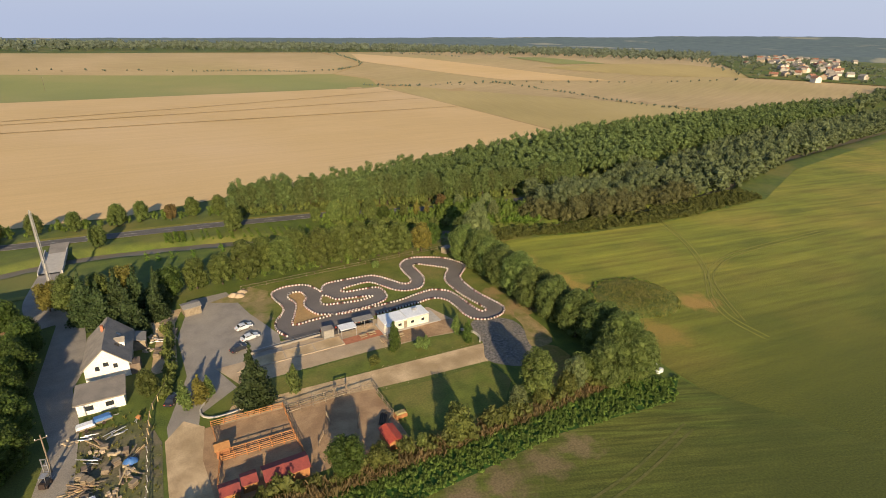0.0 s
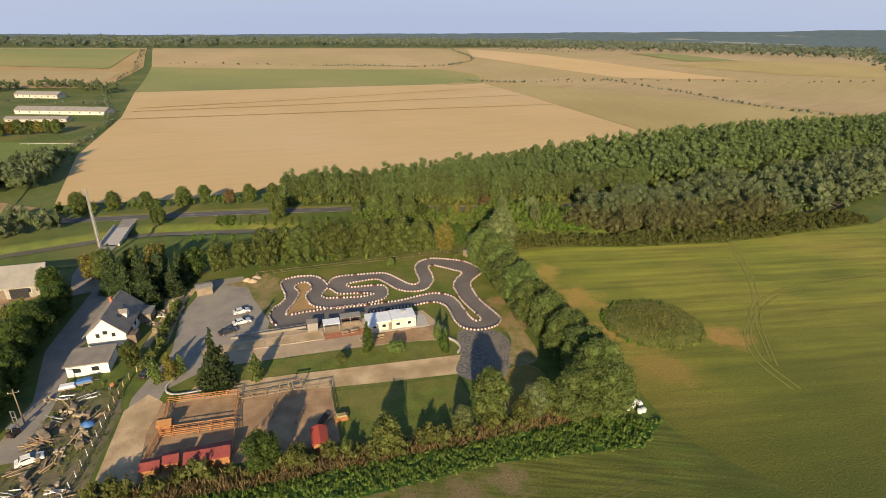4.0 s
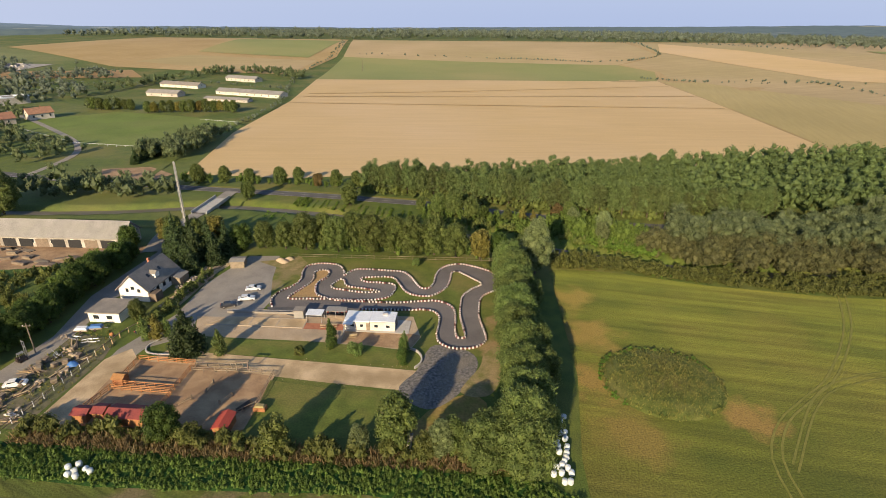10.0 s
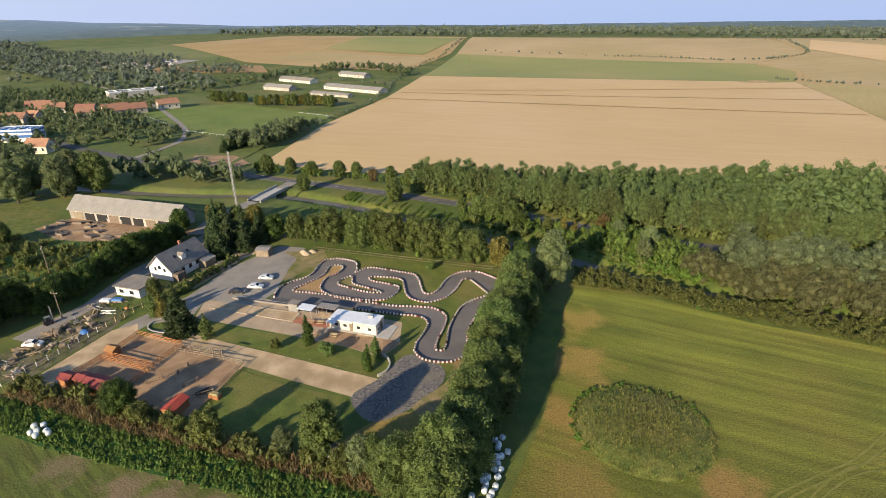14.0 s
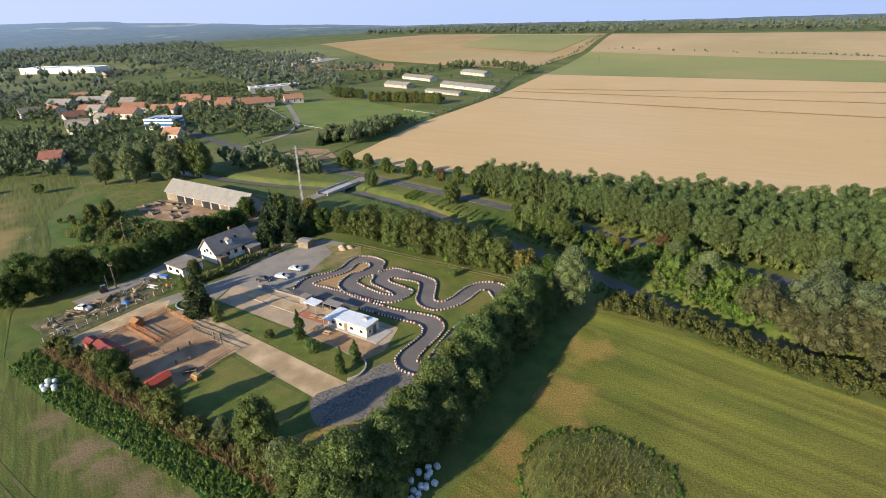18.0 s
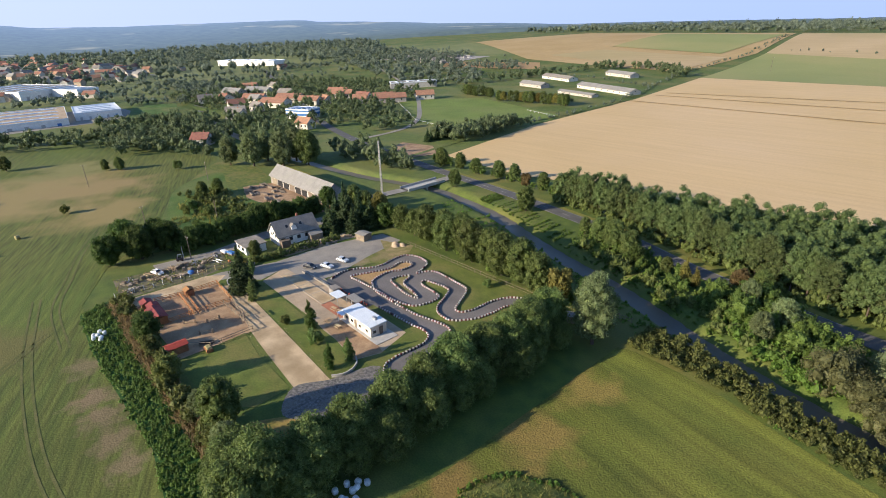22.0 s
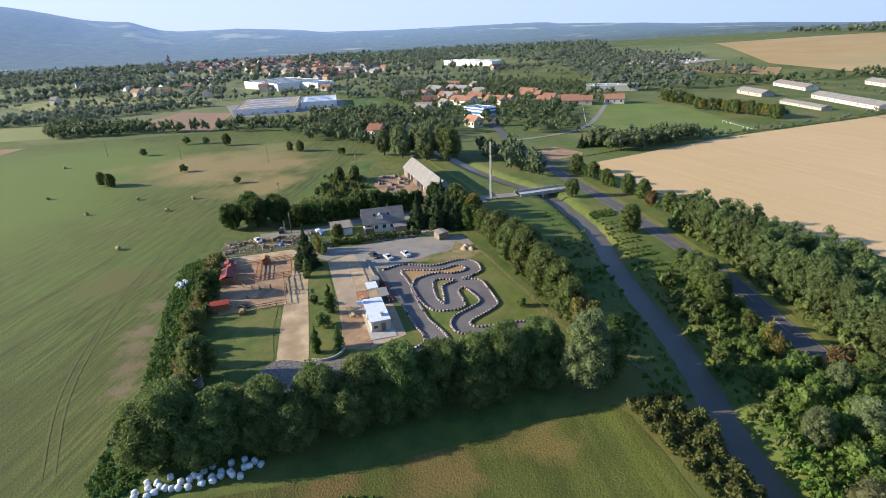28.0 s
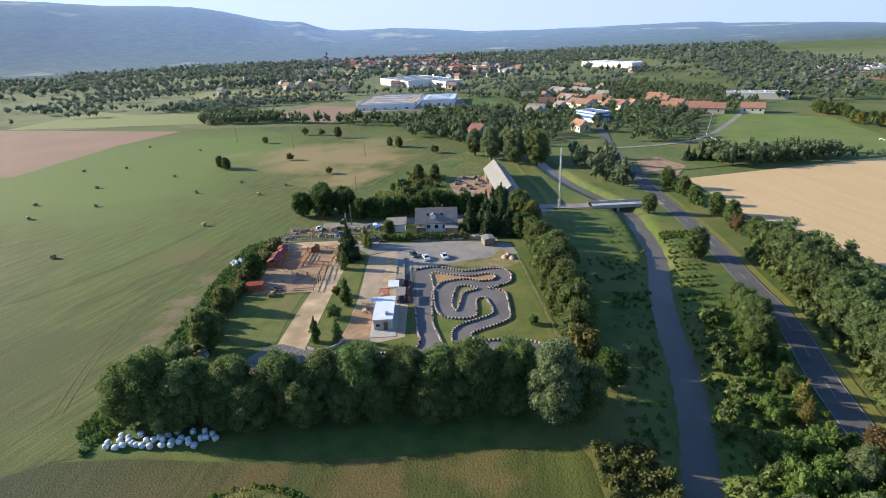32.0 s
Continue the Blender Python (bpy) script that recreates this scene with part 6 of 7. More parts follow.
# ---- kart circuit ----
def tyre_ring(n=10, r=0.32, hole_r=0.16, h=0.34):
    """One tyre lying flat: an open ring with a rounded shoulder."""
    prof = [(hole_r, h), (r * 0.85, h), (r, h * 0.75), (r, h * 0.2), (r * 0.9, 0)]
    v = [(p * math.cos(a), p * math.sin(a), z) for p, z in prof for a in (2 * math.pi * i / n for i in range(n))]
    f = [(k * n + i, (k + 1) * n + i, (k + 1) * n + (i + 1) % n, k * n + (i + 1) % n) for k in range(len(prof) - 1) for i in range(n)]
    return np.array(v), np.array(f)[:, ::-1]


TYRE = tyre_ring(8, 0.255, 0.11, 0.22)


def tyre_stack(material, seed):
    g = random.Random(seed)
    V = [TYRE[0] + (g.uniform(-0.04, 0.04), g.uniform(-0.04, 0.04), 0.22 * k) for k in range(2)]
    return mesh_quads("tyre", np.concatenate(V), np.concatenate([TYRE[1], TYRE[1] + len(TYRE[0])]), material)


STACKS = {k: [tyre_stack(M[k], 3 * i + 1) for i in range(3)] for k in ("tyre_white", "tyre_red", "rubber")}


def barrier(line, closed, label, seed, step=0.48):
    """A low wall of stacked tyres along a bend, white and dark in turn; every stack is a part."""
    g = random.Random(seed)
    p = curve(line, 0.25, closed)
    seg = np.concatenate([[0], np.cumsum(np.hypot(*np.diff(p, axis=0).T))])
    n = int(seg[-1] / step)
    xs, ys = np.interp(np.arange(n) * step, seg, p[:, 0]), np.interp(np.arange(n) * step, seg, p[:, 1])
    t = thing("tyre_barrier", label, "tyre barrier", (0, 0, 0), 0, "tyre barriers of the track")
    for i in range(n):
        k = "tyre_white" if i % 2 == 0 else ("tyre_red" if g.random() < 0.65 else "rubber")
        if g.random() < 0.05:
            k = "rubber"
        ob = part("tyre", STACKS[k][i % 3], None, t)
        ob.matrix_basis = pose(float(xs[i]) + g.uniform(-0.05, 0.05), float(ys[i]) + g.uniform(-0.05, 0.05), 0.07, 0, 0, g.uniform(0, 360))
    return t


barrier(OUTER_N, False, "white and dark red tyre wall along the outer north bends", 1)
barrier(OUTER_E, False, "white and dark tyre wall around the east hairpin", 2)
barrier([(67.7, 108.5), (67.9, 116), (66, 119.4), (62.8, 120.1), (60.1, 119.6), (54, 119.2), (46, 118.7)], False, "white and dark tyre wall behind the clubhouse", 3)
barrier(ISLAND_W, True, "white and dark red tyre wall round the dirt island", 4)
barrier(ISLAND_P, True, "white and dark red tyre wall round the hairpin island", 5)
barrier(ISLAND_A, False, "white and dark tyre wall along the inner bends", 6)
barrier(ISLAND_B, False, "white and dark red tyre wall along the start straight", 7)


def kart(x, y, rz, label):
    t = thing("kart", label, "kart", (x, y, 0.06), rz, "karts parked in the pit")
    part("frame", Solid().box((0, 0, 0.08), (1.5, 0.7, 0.08)).box((0.75, 0, 0.1), (0.25, 1.1, 0.16)).box((-0.75, 0, 0.1), (0.2, 1.2, 0.2)), M["dark"], t)
    part("seat", Solid().box((-0.15, 0, 0.16), (0.45, 0.4, 0.1)).box((-0.38, 0, 0.2), (0.1, 0.42, 0.45)), M["dark"], t)
    part("fairing", Solid().box((0.62, 0, 0.16), (0.5, 0.55, 0.28), 0, 0.4), M["red_roof"], t)
    for i in (-1, 1):
        for j in (-1, 1):
            part("wheel", Solid().cyl((0.55 * i, 0.5 * j - 0.1, 0.16), (0.55 * i, 0.5 * j + 0.1, 0.16), 0.15, n=8), M["rubber"], t)
    return t


k0 = kart(30.5, 116.2, 70, "small dark racing kart parked in the pit")
for i in range(1, 11):
    copy_thing(k0, pose(30.5 + 1.25 * i, 116.2 + random.uniform(-0.3, 0.3), 0.06, 0, 0, 70 + random.uniform(-12, 12)))

# clubhouse fittings
part("door", Solid().box((6.42, 0.6, 0.16), (0.1, 1.0, 2.1)), M["old_wood"], kb, "brown door")
part("door", Solid().box((-0.4, -2.33, 0.16), (0.9, 0.1, 2.0)), M["old_wood"], kb, "brown door")
hole(kb, "window", (6.4, -1.3, 1.0), (1.1, 0.9), 90, M["glass"])
part("roof_unit", Solid().box((3.6, 0.8, 2.97), (1.3, 0.7, 0.5)).box((3.6, 0.8, 3.47), (1.0, 0.5, 0.1)), M["metal"], kb, "grey ventilation unit")
part("porch_roof", Solid().box((-5.2, -3.3, 2.55), (2.4, 1.3, 0.1)), M["white_roof"], kb)
part("porch_post", Solid().box((-6.2, -3.8, 0), (0.12, 0.12, 2.55)), M["white_wall"], kb)
part("gutter", Solid().box((3.2, -2.57, 2.7), (6.3, 0.12, 0.12)), M["metal"], kb)

pit = thing("pit_shelter", "long low pit shelter with pale metal roof", "shelter", (41.2, 114.8, 0))
part("roof", Solid().box((0, 0, 2.3), (5.2, 2.6, 0.12)), M["eternit"], pit)
for x in (-2.4, 0, 2.4):
    for y in (-1.1, 1.1):
        part("post", Solid().box((x, y, 0), (0.1, 0.1, 2.3)), M["metal"], pit)
part("counter", Solid().box((0, -0.9, 0), (4.6, 0.5, 1.0)), M["old_wood"], pit)
kiosk2 = thing("ticket_shed", "grey flat shed at the pit entrance", "shed", (31.6, 114.2, 0))
part("wall", Solid().box((0, 0, 0), (2.6, 2.2, 2.2)), M["eternit"], kiosk2)
part("roof", Solid().box((0, 0, 2.2), (2.9, 2.5, 0.12)), M["grey_roof"], kiosk2)

plat = thing("foundation", "low concrete foundation wall with sandy top", "foundation", (0, 0, 0))
for a, b in (((9, 108.5), (34, 108.7)), ((14, 112.5), (34, 112.7)), ((9, 108.5), (14, 112.5)), ((34, 108.7), (34, 112.7)), ((20, 108.6), (20, 112.6)), ((27, 108.6), (27, 112.6))):
    part("wall", Solid().beam((*a, 0.1), (*b, 0.1), 0.3, 0.2), M["stone"], plat)
retain = thing("retaining_wall", "long low dark retaining wall beside the pit", "wall", (0, 0, 0))
part("wall", Solid().beam((12, 114.4, 0.3), (30, 115.3, 0.3), 0.3, 0.6), M["grey_roof"], retain)
part("handrail", Solid().beam((12, 114.4, 1.0), (30, 115.3, 1.0), 0.06), M["metal"], retain)

# curved kerb wall at the lawn's end
kerb = thing("kerb_wall", "curved white kerb wall round the lawn's end", "wall")
cw = curve([(61, 102), (63.4, 101), (65, 98.8), (65.2, 96.2), (64, 94.2)], 0.9)
for a, b in zip(cw[:-1], cw[1:]):
    part("block", Solid().beam((*a, 0.3), (*b, 0.3), 0.3, 0.6), M["concrete"], kerb)
kerb2 = thing("lawn_kerb", "curved pale kerb round the lawn by the lane", "wall")
cw = curve([(14, 96.3), (8, 95.2), (3, 94.8), (0.6, 96), (0.2, 98.5), (2, 101.5)], 1.0)
for a, b in zip(cw[:-1], cw[1:]):
    part("block", Solid().beam((*a, 0.15), (*b, 0.15), 0.3, 0.34), M["concrete"], kerb2)


# ---- fences ----
def fence(line, gap, h, rails, rail_mat, post_mat, label, name="fence", w=0.12, group=""):
    """Posts and rails along a line, each its own part."""
    p = np.array(line, float)
    seg = np.concatenate([[0], np.cumsum(np.hypot(*np.diff(p, axis=0).T))])
    n = max(2, int(round(seg[-1] / gap)) + 1)
    d = np.linspace(0, seg[-1], n)
    q = np.column_stack([np.interp(d, seg, p[:, 0]), np.interp(d, seg, p[:, 1])])
    t = thing(name, label, "fence", (float(q[0][0]), float(q[0][1]), 0), 0, group)
    o = q[0]
    pm = Solid().box((0, 0, -0.2), (w, w, h + 0.2)).mesh("post", post_mat)
    for x, y in q - o:
        b = part("post", pm, None, t)
        b.matrix_basis = pose(float(x), float(y), 0, random.uniform(-2, 2), random.uniform(-2, 2), random.uniform(0, 40))
    for a, b in zip((q - o)[:-1], (q - o)[1:]):
        for z in rails:
            part("rail", Solid().beam((*a, z), (*b, z), w * 0.5, w * 1.1), rail_mat, t)
    return t


R = M["rail"]
for ln in ([(1.5, 92.3), (15.0, 91.6)], [(15.0, 91.6), (14.9, 82.8)], [(14.9, 82.8), (1.9, 83.3)], [(1.5, 92.3), (1.9, 83.3)], [(1.9, 83.3), (0.4, 75.5)], [(14.9, 82.8), (15.3, 75.3)], [(1.9, 81.8), (14.9, 81.3)]):
    fence(ln, 2.2, 1.5, (0.45, 0.9, 1.35), R, R, "orange-brown wooden paddock fence", group="paddock fences")
O = M["old_wood"]
for ln in ([(15.3, 89.2), (33.6, 89.6)], [(33.6, 89.6), (33.8, 79.2)], [(33.8, 79.2), (30, 75.2)], [(15.3, 90.9), (26, 91.3)]):
    fence(ln, 2.6, 1.4, (0.6, 1.2), O, O, "weathered grey-brown paddock fence", group="paddock fences")
fence([(17, 150.2), (40, 151), (60, 151.6), (86, 152.6)], 2.5, 1.4, (0.5, 1.3), O, O, "thin fence on wooden posts behind the track", w=0.06)
fence([(-9.4, 93), (-8.5, 102), (-5.6, 109), (-3.4, 116), (-2.6, 136)], 2.6, 1.5, (1.3,), O, M["pale_wood"], "pale wooden post fence along the lane", w=0.16)
fence([(-9.4, 93), (-9.8, 81.5), (-10.4, 73.2), (-10.8, 68)], 2.6, 1.4, (0.6, 1.2), O, M["line"], "old wooden fence by the scrap yard")
fence([(88, 158), (96, 159)], 1.6, 1.6, (0.4, 1.2), O, O, "short wooden fence at the river corner")
fence([(-128, 380), (-95, 372)], 5, 1.2, (1.1,), M["line"], M["line"], "white rail fence of the sports field")
fence([(-262, 352), (-164, 298), (-100, 289)], 6, 1.1, (1.0,), M["line"], M["line"], "white rail round the sports field")


# ---- cars ----
def car(x, y, rz, paint, label, long=4.3):
    """A small car: shaped body, glazed cabin, wheels, lamps."""
    t = thing("car", label, "car", (x, y, 0.06), rz, "parked cars")
    k = long / 4.3
    side = [(-2.15, 0.35), (-2.1, 0.85), (-1.5, 0.95), (-1.15, 1.42), (0.25, 1.46), (0.95, 0.98), (1.95, 0.82), (2.15, 0.55), (2.1, 0.3)]
    s = Solid()
    n = len(side)
    v = [(a * k, w * (0.84 if z < 1.2 else 0.66), z) for w in (-1, 1) for a, z in side]
    s.add(v, [tuple(range(n)), tuple(range(2 * n - 1, n - 1, -1))] + [(i, n + i, n + (i + 1) % n, (i + 1) % n) for i in range(n)])
    body = part("body", s, M[paint], t)
    part("windscreen", Solid().add([(0.33 * k, -0.6, 1.42), (0.33 * k, 0.6, 1.42), (0.97 * k, 0.74, 1.0), (0.97 * k, -0.74, 1.0)], [(0, 3, 2, 1)]), M["glass"], t)
    part("rear_window", Solid().add([(-1.2 * k, -0.6, 1.41), (-1.2 * k, 0.6, 1.41), (-1.53 * k, 0.72, 0.99), (-1.53 * k, -0.72, 0.99)], [(0, 1, 2, 3)]), M["glass"], t)
    for w in (-1, 1):
        part("side_window", Solid().add([(-1.3 * k, w * 0.82, 1.0), (0.8 * k, w * 0.82, 1.0), (0.2 * k, w * 0.69, 1.4), (-1.05 * k, w * 0.69, 1.4)], [(0, 1, 2, 3)]), M["glass"], t)
        for a in (-1.3, 1.35):
            wh = part("wheel", Solid().cyl((a * k, w * 0.72, 0.31), (a * k, w * 0.88, 0.31), 0.31, n=12), M["rubber"], t)
            part("rim", Solid().cyl((a * k, w * 0.87, 0.31), (a * k, w * 0.9, 0.31), 0.19, n=8), M["metal"], wh)
        part("headlight", Solid().box((2.08 * k, w * 0.6, 0.6), (0.14, 0.36, 0.16)), M["line"], t)
        part("tail_light", Solid().box((-2.12 * k, w * 0.62, 0.65), (0.08, 0.3, 0.2)), M["red_roof"], t)
    return t


car(13.8, 127.4, 14, "paint_silver", "silver hatchback parked on the asphalt")
car(14.2, 121.6, 16, "paint_silver", "silver estate car parked on the asphalt", 4.5)
car(11.0, 117.6, 22, "paint_dark", "dark parked car beside the silver one")
car(-4.4, 104.0, 62, "paint_dark", "black car parked on the lane")
car(-19, 81.4, 20, "line", "old white car in the scrap yard")


# ---- bales ----
bale = thing("wrapped_bale", "round silage bale wrapped in white film", "bale", (0, 0, -50), 0, "wrapped bales")
bs = Solid()
prof = [(0.02, 0), (0.42, 0.02), (0.51, 0.1), (0.54, 0.32), (0.54, 0.7), (0.49, 0.92), (0.37, 1.0), (0.02, 1.02)]
bs.add([(r * math.cos(a), r * math.sin(a), z) for r, z in prof for a in (2 * math.pi * i / 14 for i in range(14))],
       [(k * 14 + i, k * 14 + (i + 1) % 14, (k + 1) * 14 + (i + 1) % 14, (k + 1) * 14 + i) for k in range(7) for i in range(14)])
part("film", bs, M["wrap"], bale, smooth=True)
part("seam", Solid().cyl((0, 0, 0.46), (0, 0, 0.52), 0.546, n=14), M["white_roof"], bale)
g3 = random.Random(4)
spots = [(91.6 + 1.35 * r + g3.uniform(-0.3, 0.3), 64.6 + 1.62 * k + g3.uniform(-0.35, 0.35)) for r in range(3) for k in range(13) if not (r == 0 and k % 4 == 0) and not (r == 2 and k > 10)]
spots += [(8.6, 59.4), (10, 60.4), (11.2, 61), (9.4, 61.6), (12.4, 60.2), (10.6, 59), (8, 60.8)]
bale.matrix_basis = pose(*spots[0], 0.02)
for x, y in spots[1:]:
    lie = g3.random() < 0.3
    copy_thing(bale, pose(x, y, 0.55 if lie else 0.03, 90 if lie else 0, 0, g3.uniform(0, 360)))
hay = thing("hay_bale", "round straw bale lying on the mown meadow", "bale", (0, 0, 0), 0, "hay bales in the meadow")
part("roll", Solid().cyl((-0.65, 0, 0.72), (0.65, 0, 0.72), 0.75, n=14), M["straw"], hay)
part("net", Solid().cyl((-0.5, 0, 0.72), (0.5, 0, 0.72), 0.758, n=14), M["straw"], hay)
hs = [(-3, -7), (-52, -49), (-74, -61), (-67, -29), (-102, -48), (-148, -57), (-145, -80), (-196, -32), (-218, -76), (-31, 34), (-120, -16), (-83, 10), (-99, 27), (-74, 43), (-89, 52), (-40, -75), (-20, -110)]
hay.matrix_basis = pose(*hs[0], 0.05)
for i, (x, y) in enumerate(hs[1:]):
    copy_thing(hay, pose(x, y, 0.05, 0, 0, 40 + 47 * i))


# ---- yards ----
def stack(x, y, rz, n, length, label, m="old_wood"):
    """A pile of boards in layers."""
    t = thing("timber_stack", label, "timber", (x, y, 0.05), rz, "timber stacks")
    for i in range(n):
        part("board", Solid().box((random.uniform(-0.15, 0.15), (i % 3 - 1) * 0.65, 0.3 * (i // 3)), (length * random.uniform(0.85, 1), 0.6, 0.26)), M[m], t)
    return t


g4 = random.Random(8)
for i in range(26):
    stack(g4.uniform(-88, -40), g4.uniform(136, 149), g4.uniform(-20, 40), g4.choice((3, 4, 6, 7)), g4.uniform(3, 6.5), "stack of sawn pale timber in the yard")
for i in range(5):
    stack(g4.uniform(-6, -2), g4.uniform(122, 142), g4.uniform(0, 90), 4, 2.6, "small stack of boards beside the house")


def scrap(x, y, rz, kind):
    t = thing("scrap_pile", ("heap of grey scrap metal and pipes", "pile of pale rubble blocks", "stack of old wooden pallets", "loose pile of long pale boards")[kind], "scrap", (x, y, 0.04), rz, "scrap in the yard")
    for i in range(7):
        a, b = g4.uniform(-1.2, 1.2), g4.uniform(-0.9, 0.9)
        if kind == 0:
            part("pipe", Solid().cyl((a - 0.9, b, 0.1 + 0.09 * i), (a + g4.uniform(0.4, 1.4), b + g4.uniform(-0.6, 0.6), 0.15 + 0.1 * i), 0.09, n=6), M["metal"], t)
        elif kind == 3:
            part("board", Solid().box((a * 0.5, b, 0.05 + 0.05 * i), (g4.uniform(2.2, 4.8), 0.22, 0.06), g4.uniform(-16, 16)), M["old_wood"] if i % 3 else M["pale_wood"], t)
        elif kind == 1:
            part("block", Solid().box((a, b, 0.0), (g4.uniform(0.3, 0.9), g4.uniform(0.3, 0.7), g4.uniform(0.2, 0.6)), g4.uniform(0, 90), 0.1), M["stone"], t)
        else:
            part("pallet", Solid().box((a * 0.1, b * 0.1, 0.15 * i), (1.2, 0.9, 0.13), g4.uniform(-6, 6)), M["old_wood"], t)
    return t


for i in range(42):
    scrap(g4.uniform(-22, -11), g4.uniform(71, 101), g4.uniform(0, 180), g4.randrange(4))
for i in range(10):
    scrap(g4.uniform(-9, -3), g4.uniform(118, 142), g4.uniform(0, 180), g4.randrange(3))
for x, y in ((14.5, 147.6), (17, 148.6), (16, 146.4), (-3, 131), (-4, 136)):
    t = thing("earth_heap", "low heap of pale excavated earth", "heap", (x, y, 0))
    hv = [(r * math.cos(a) * (1 + 0.15 * g4.uniform(-1, 1)), r * 0.8 * math.sin(a), z) for r, z in ((1.6, 0), (1.2, 0.45), (0.7, 0.8), (0.03, 0.95)) for a in (2 * math.pi * i / 12 for i in range(12))]
    part("soil", Solid().add(hv, [(k * 12 + i, k * 12 + (i + 1) % 12, (k + 1) * 12 + (i + 1) % 12, (k + 1) * 12 + i) for k in range(3) for i in range(12)]), M["gravel"], t, smooth=True)
stones = Solid()
for ln in ([(34, 88.6), (62, 86.6)], [(14, 96.6), (63, 94.4)], [(10, 103), (44, 102.8)]):
    for x, y, z, s in along(ln, 0.7, 0, 0.04, 0.12, 44, 0.8):
        stones.box((x, y, 0.02), (s * 1.6, s * 1.2, s), g4.uniform(0, 90), 0.3)
tagged(new("border_stones", stones.mesh("border_stones", M["stone"])), "loose stones bordering the sandy path", "stones", kind="stuff")
feeder = thing("hay_feeder", "wooden hay feeder filled with straw", "feeder", (35, 78.3, 0))
part("trough", Solid().box((0, 0, 0), (2.4, 1.4, 0.9)), M["wood"], feeder)
part("straw", Solid().box((0, 0, 0.9), (2.2, 1.2, 0.3), 0, 0.25), M["straw"], feeder)
logs = thing("log_pile", "pile of cut logs beside the paddock", "logs", (31.5, 79, 0), 60)
for i in range(7):
    part("log", Solid().cyl((-1.6, 0.35 * (i % 4) - 0.5, 0.17 + 0.3 * (i // 4)), (1.6, 0.35 * (i % 4) - 0.5, 0.17 + 0.3 * (i // 4)), 0.16, n=8), M["bark"], logs)


# ---- posts and masts ----
def pole(x, y, h, label, arm=True):
    t = thing("utility_pole", label, "pole", (x, y, float(relief(x, y))), g4.uniform(0, 180), "utility poles")
    part("mast", Solid().cyl((0, 0, -0.3), (0, 0, h), 0.16, 0.1, 8), M["old_wood"], t)
    if arm:
        part("crossarm", Solid().box((0, 0, h - 0.8), (1.8, 0.12, 0.12)), M["old_wood"], t)
        for d in (-0.8, 0, 0.8):
            part("insulator", Solid().cyl((d, 0, h - 0.68), (d, 0, h - 0.45), 0.06, n=6), M["white_wall"], t)
    return t


for x, y, h in ((-222, -15, 11), (-185, 34, 11), (-150, 85, 11), (-85, 745, 16), (-66, 90, 9), (-52, 112, 9), (-24, 93, 8), (-115, 130, 10)):
    pole(x, y, h, "wooden power pole with crossarm")
# lattice of the tall mast
for k in range(12):
    a0, a1 = 0.62 * (1 - 0.035 * k), 0.62 * (1 - 0.035 * (k + 1))
    for i in range(3):
        t0, t1 = 2.094 * i, 2.094 * (i + 1)
        part("brace", Solid().beam((a0 * math.cos(t0), a0 * math.sin(t0), 2 * k), (a1 * math.cos(t1), a1 * math.sin(t1), 2 * k + 2), 0.06), M["metal"], mast)
for i in range(3):
    part("leg", Solid().cyl((0.62 * math.cos(2.094 * i), 0.62 * math.sin(2.094 * i), 0), (0.36 * math.cos(2.094 * i), 0.36 * math.sin(2.094 * i), 24), 0.07, n=6), M["metal"], mast)

# road markings
marks = Solid()
rl = curve([(-150, 232), (-75, 222), (-45, 218.5), (-20, 216.5), (12, 213.5), (40, 209.5), (66, 205.5), (91, 198), (130, 190)], 4.0)
for i, (a, b) in enumerate(zip(rl[:-1], rl[1:])):
    if i % 3 == 0:
        marks.beam((*a, 0.23), (*b, 0.23), 0.14, 0.02)
    d = (b - a) / np.hypot(*(b - a))
    for s in (-2.75, 2.75):
        o = np.array((-d[1], d[0])) * s
        marks.beam((*(a + o), 0.23), (*(b + o), 0.23), 0.12, 0.02)
tagged(new("road_markings", marks.mesh("road_markings", M["line_worn"])), "white lane lines of the country road", "road marking", kind="structure")


# ---- village and farms ----
V, W, T, E, G = M["village_wall"], M["white_wall"], M["tile_roof"], M["eternit"], M["grey_roof"]
house(-144, 513, 74, 13, 3, 2.4, -16.5, V, E, "long white farm building with pale roof", "farm building", 9, False, "farm_building", "farm buildings")
house(-150, 475, 44, 8, 2.2, 1.2, -11, V, E, "low white farm building", "farm building", 7, False, "farm_building", "farm buildings")
house(-200, 628, 44, 12, 3.4, 2.4, -20, V, E, "white farm building with grey roof", "farm building", 7, False, "farm_building", "farm buildings")
house(-240, 565, 50, 12, 3, 2.4, -16, V, G, "white farm building with dark roof", "farm building", 6, False, "farm_building", "farm buildings")
house(-222, 500, 34, 11, 3.2, 2.4, -10, V, E, "white farmhouse block with white roof", "farm building", 3, False, "farm_building", "farm buildings")


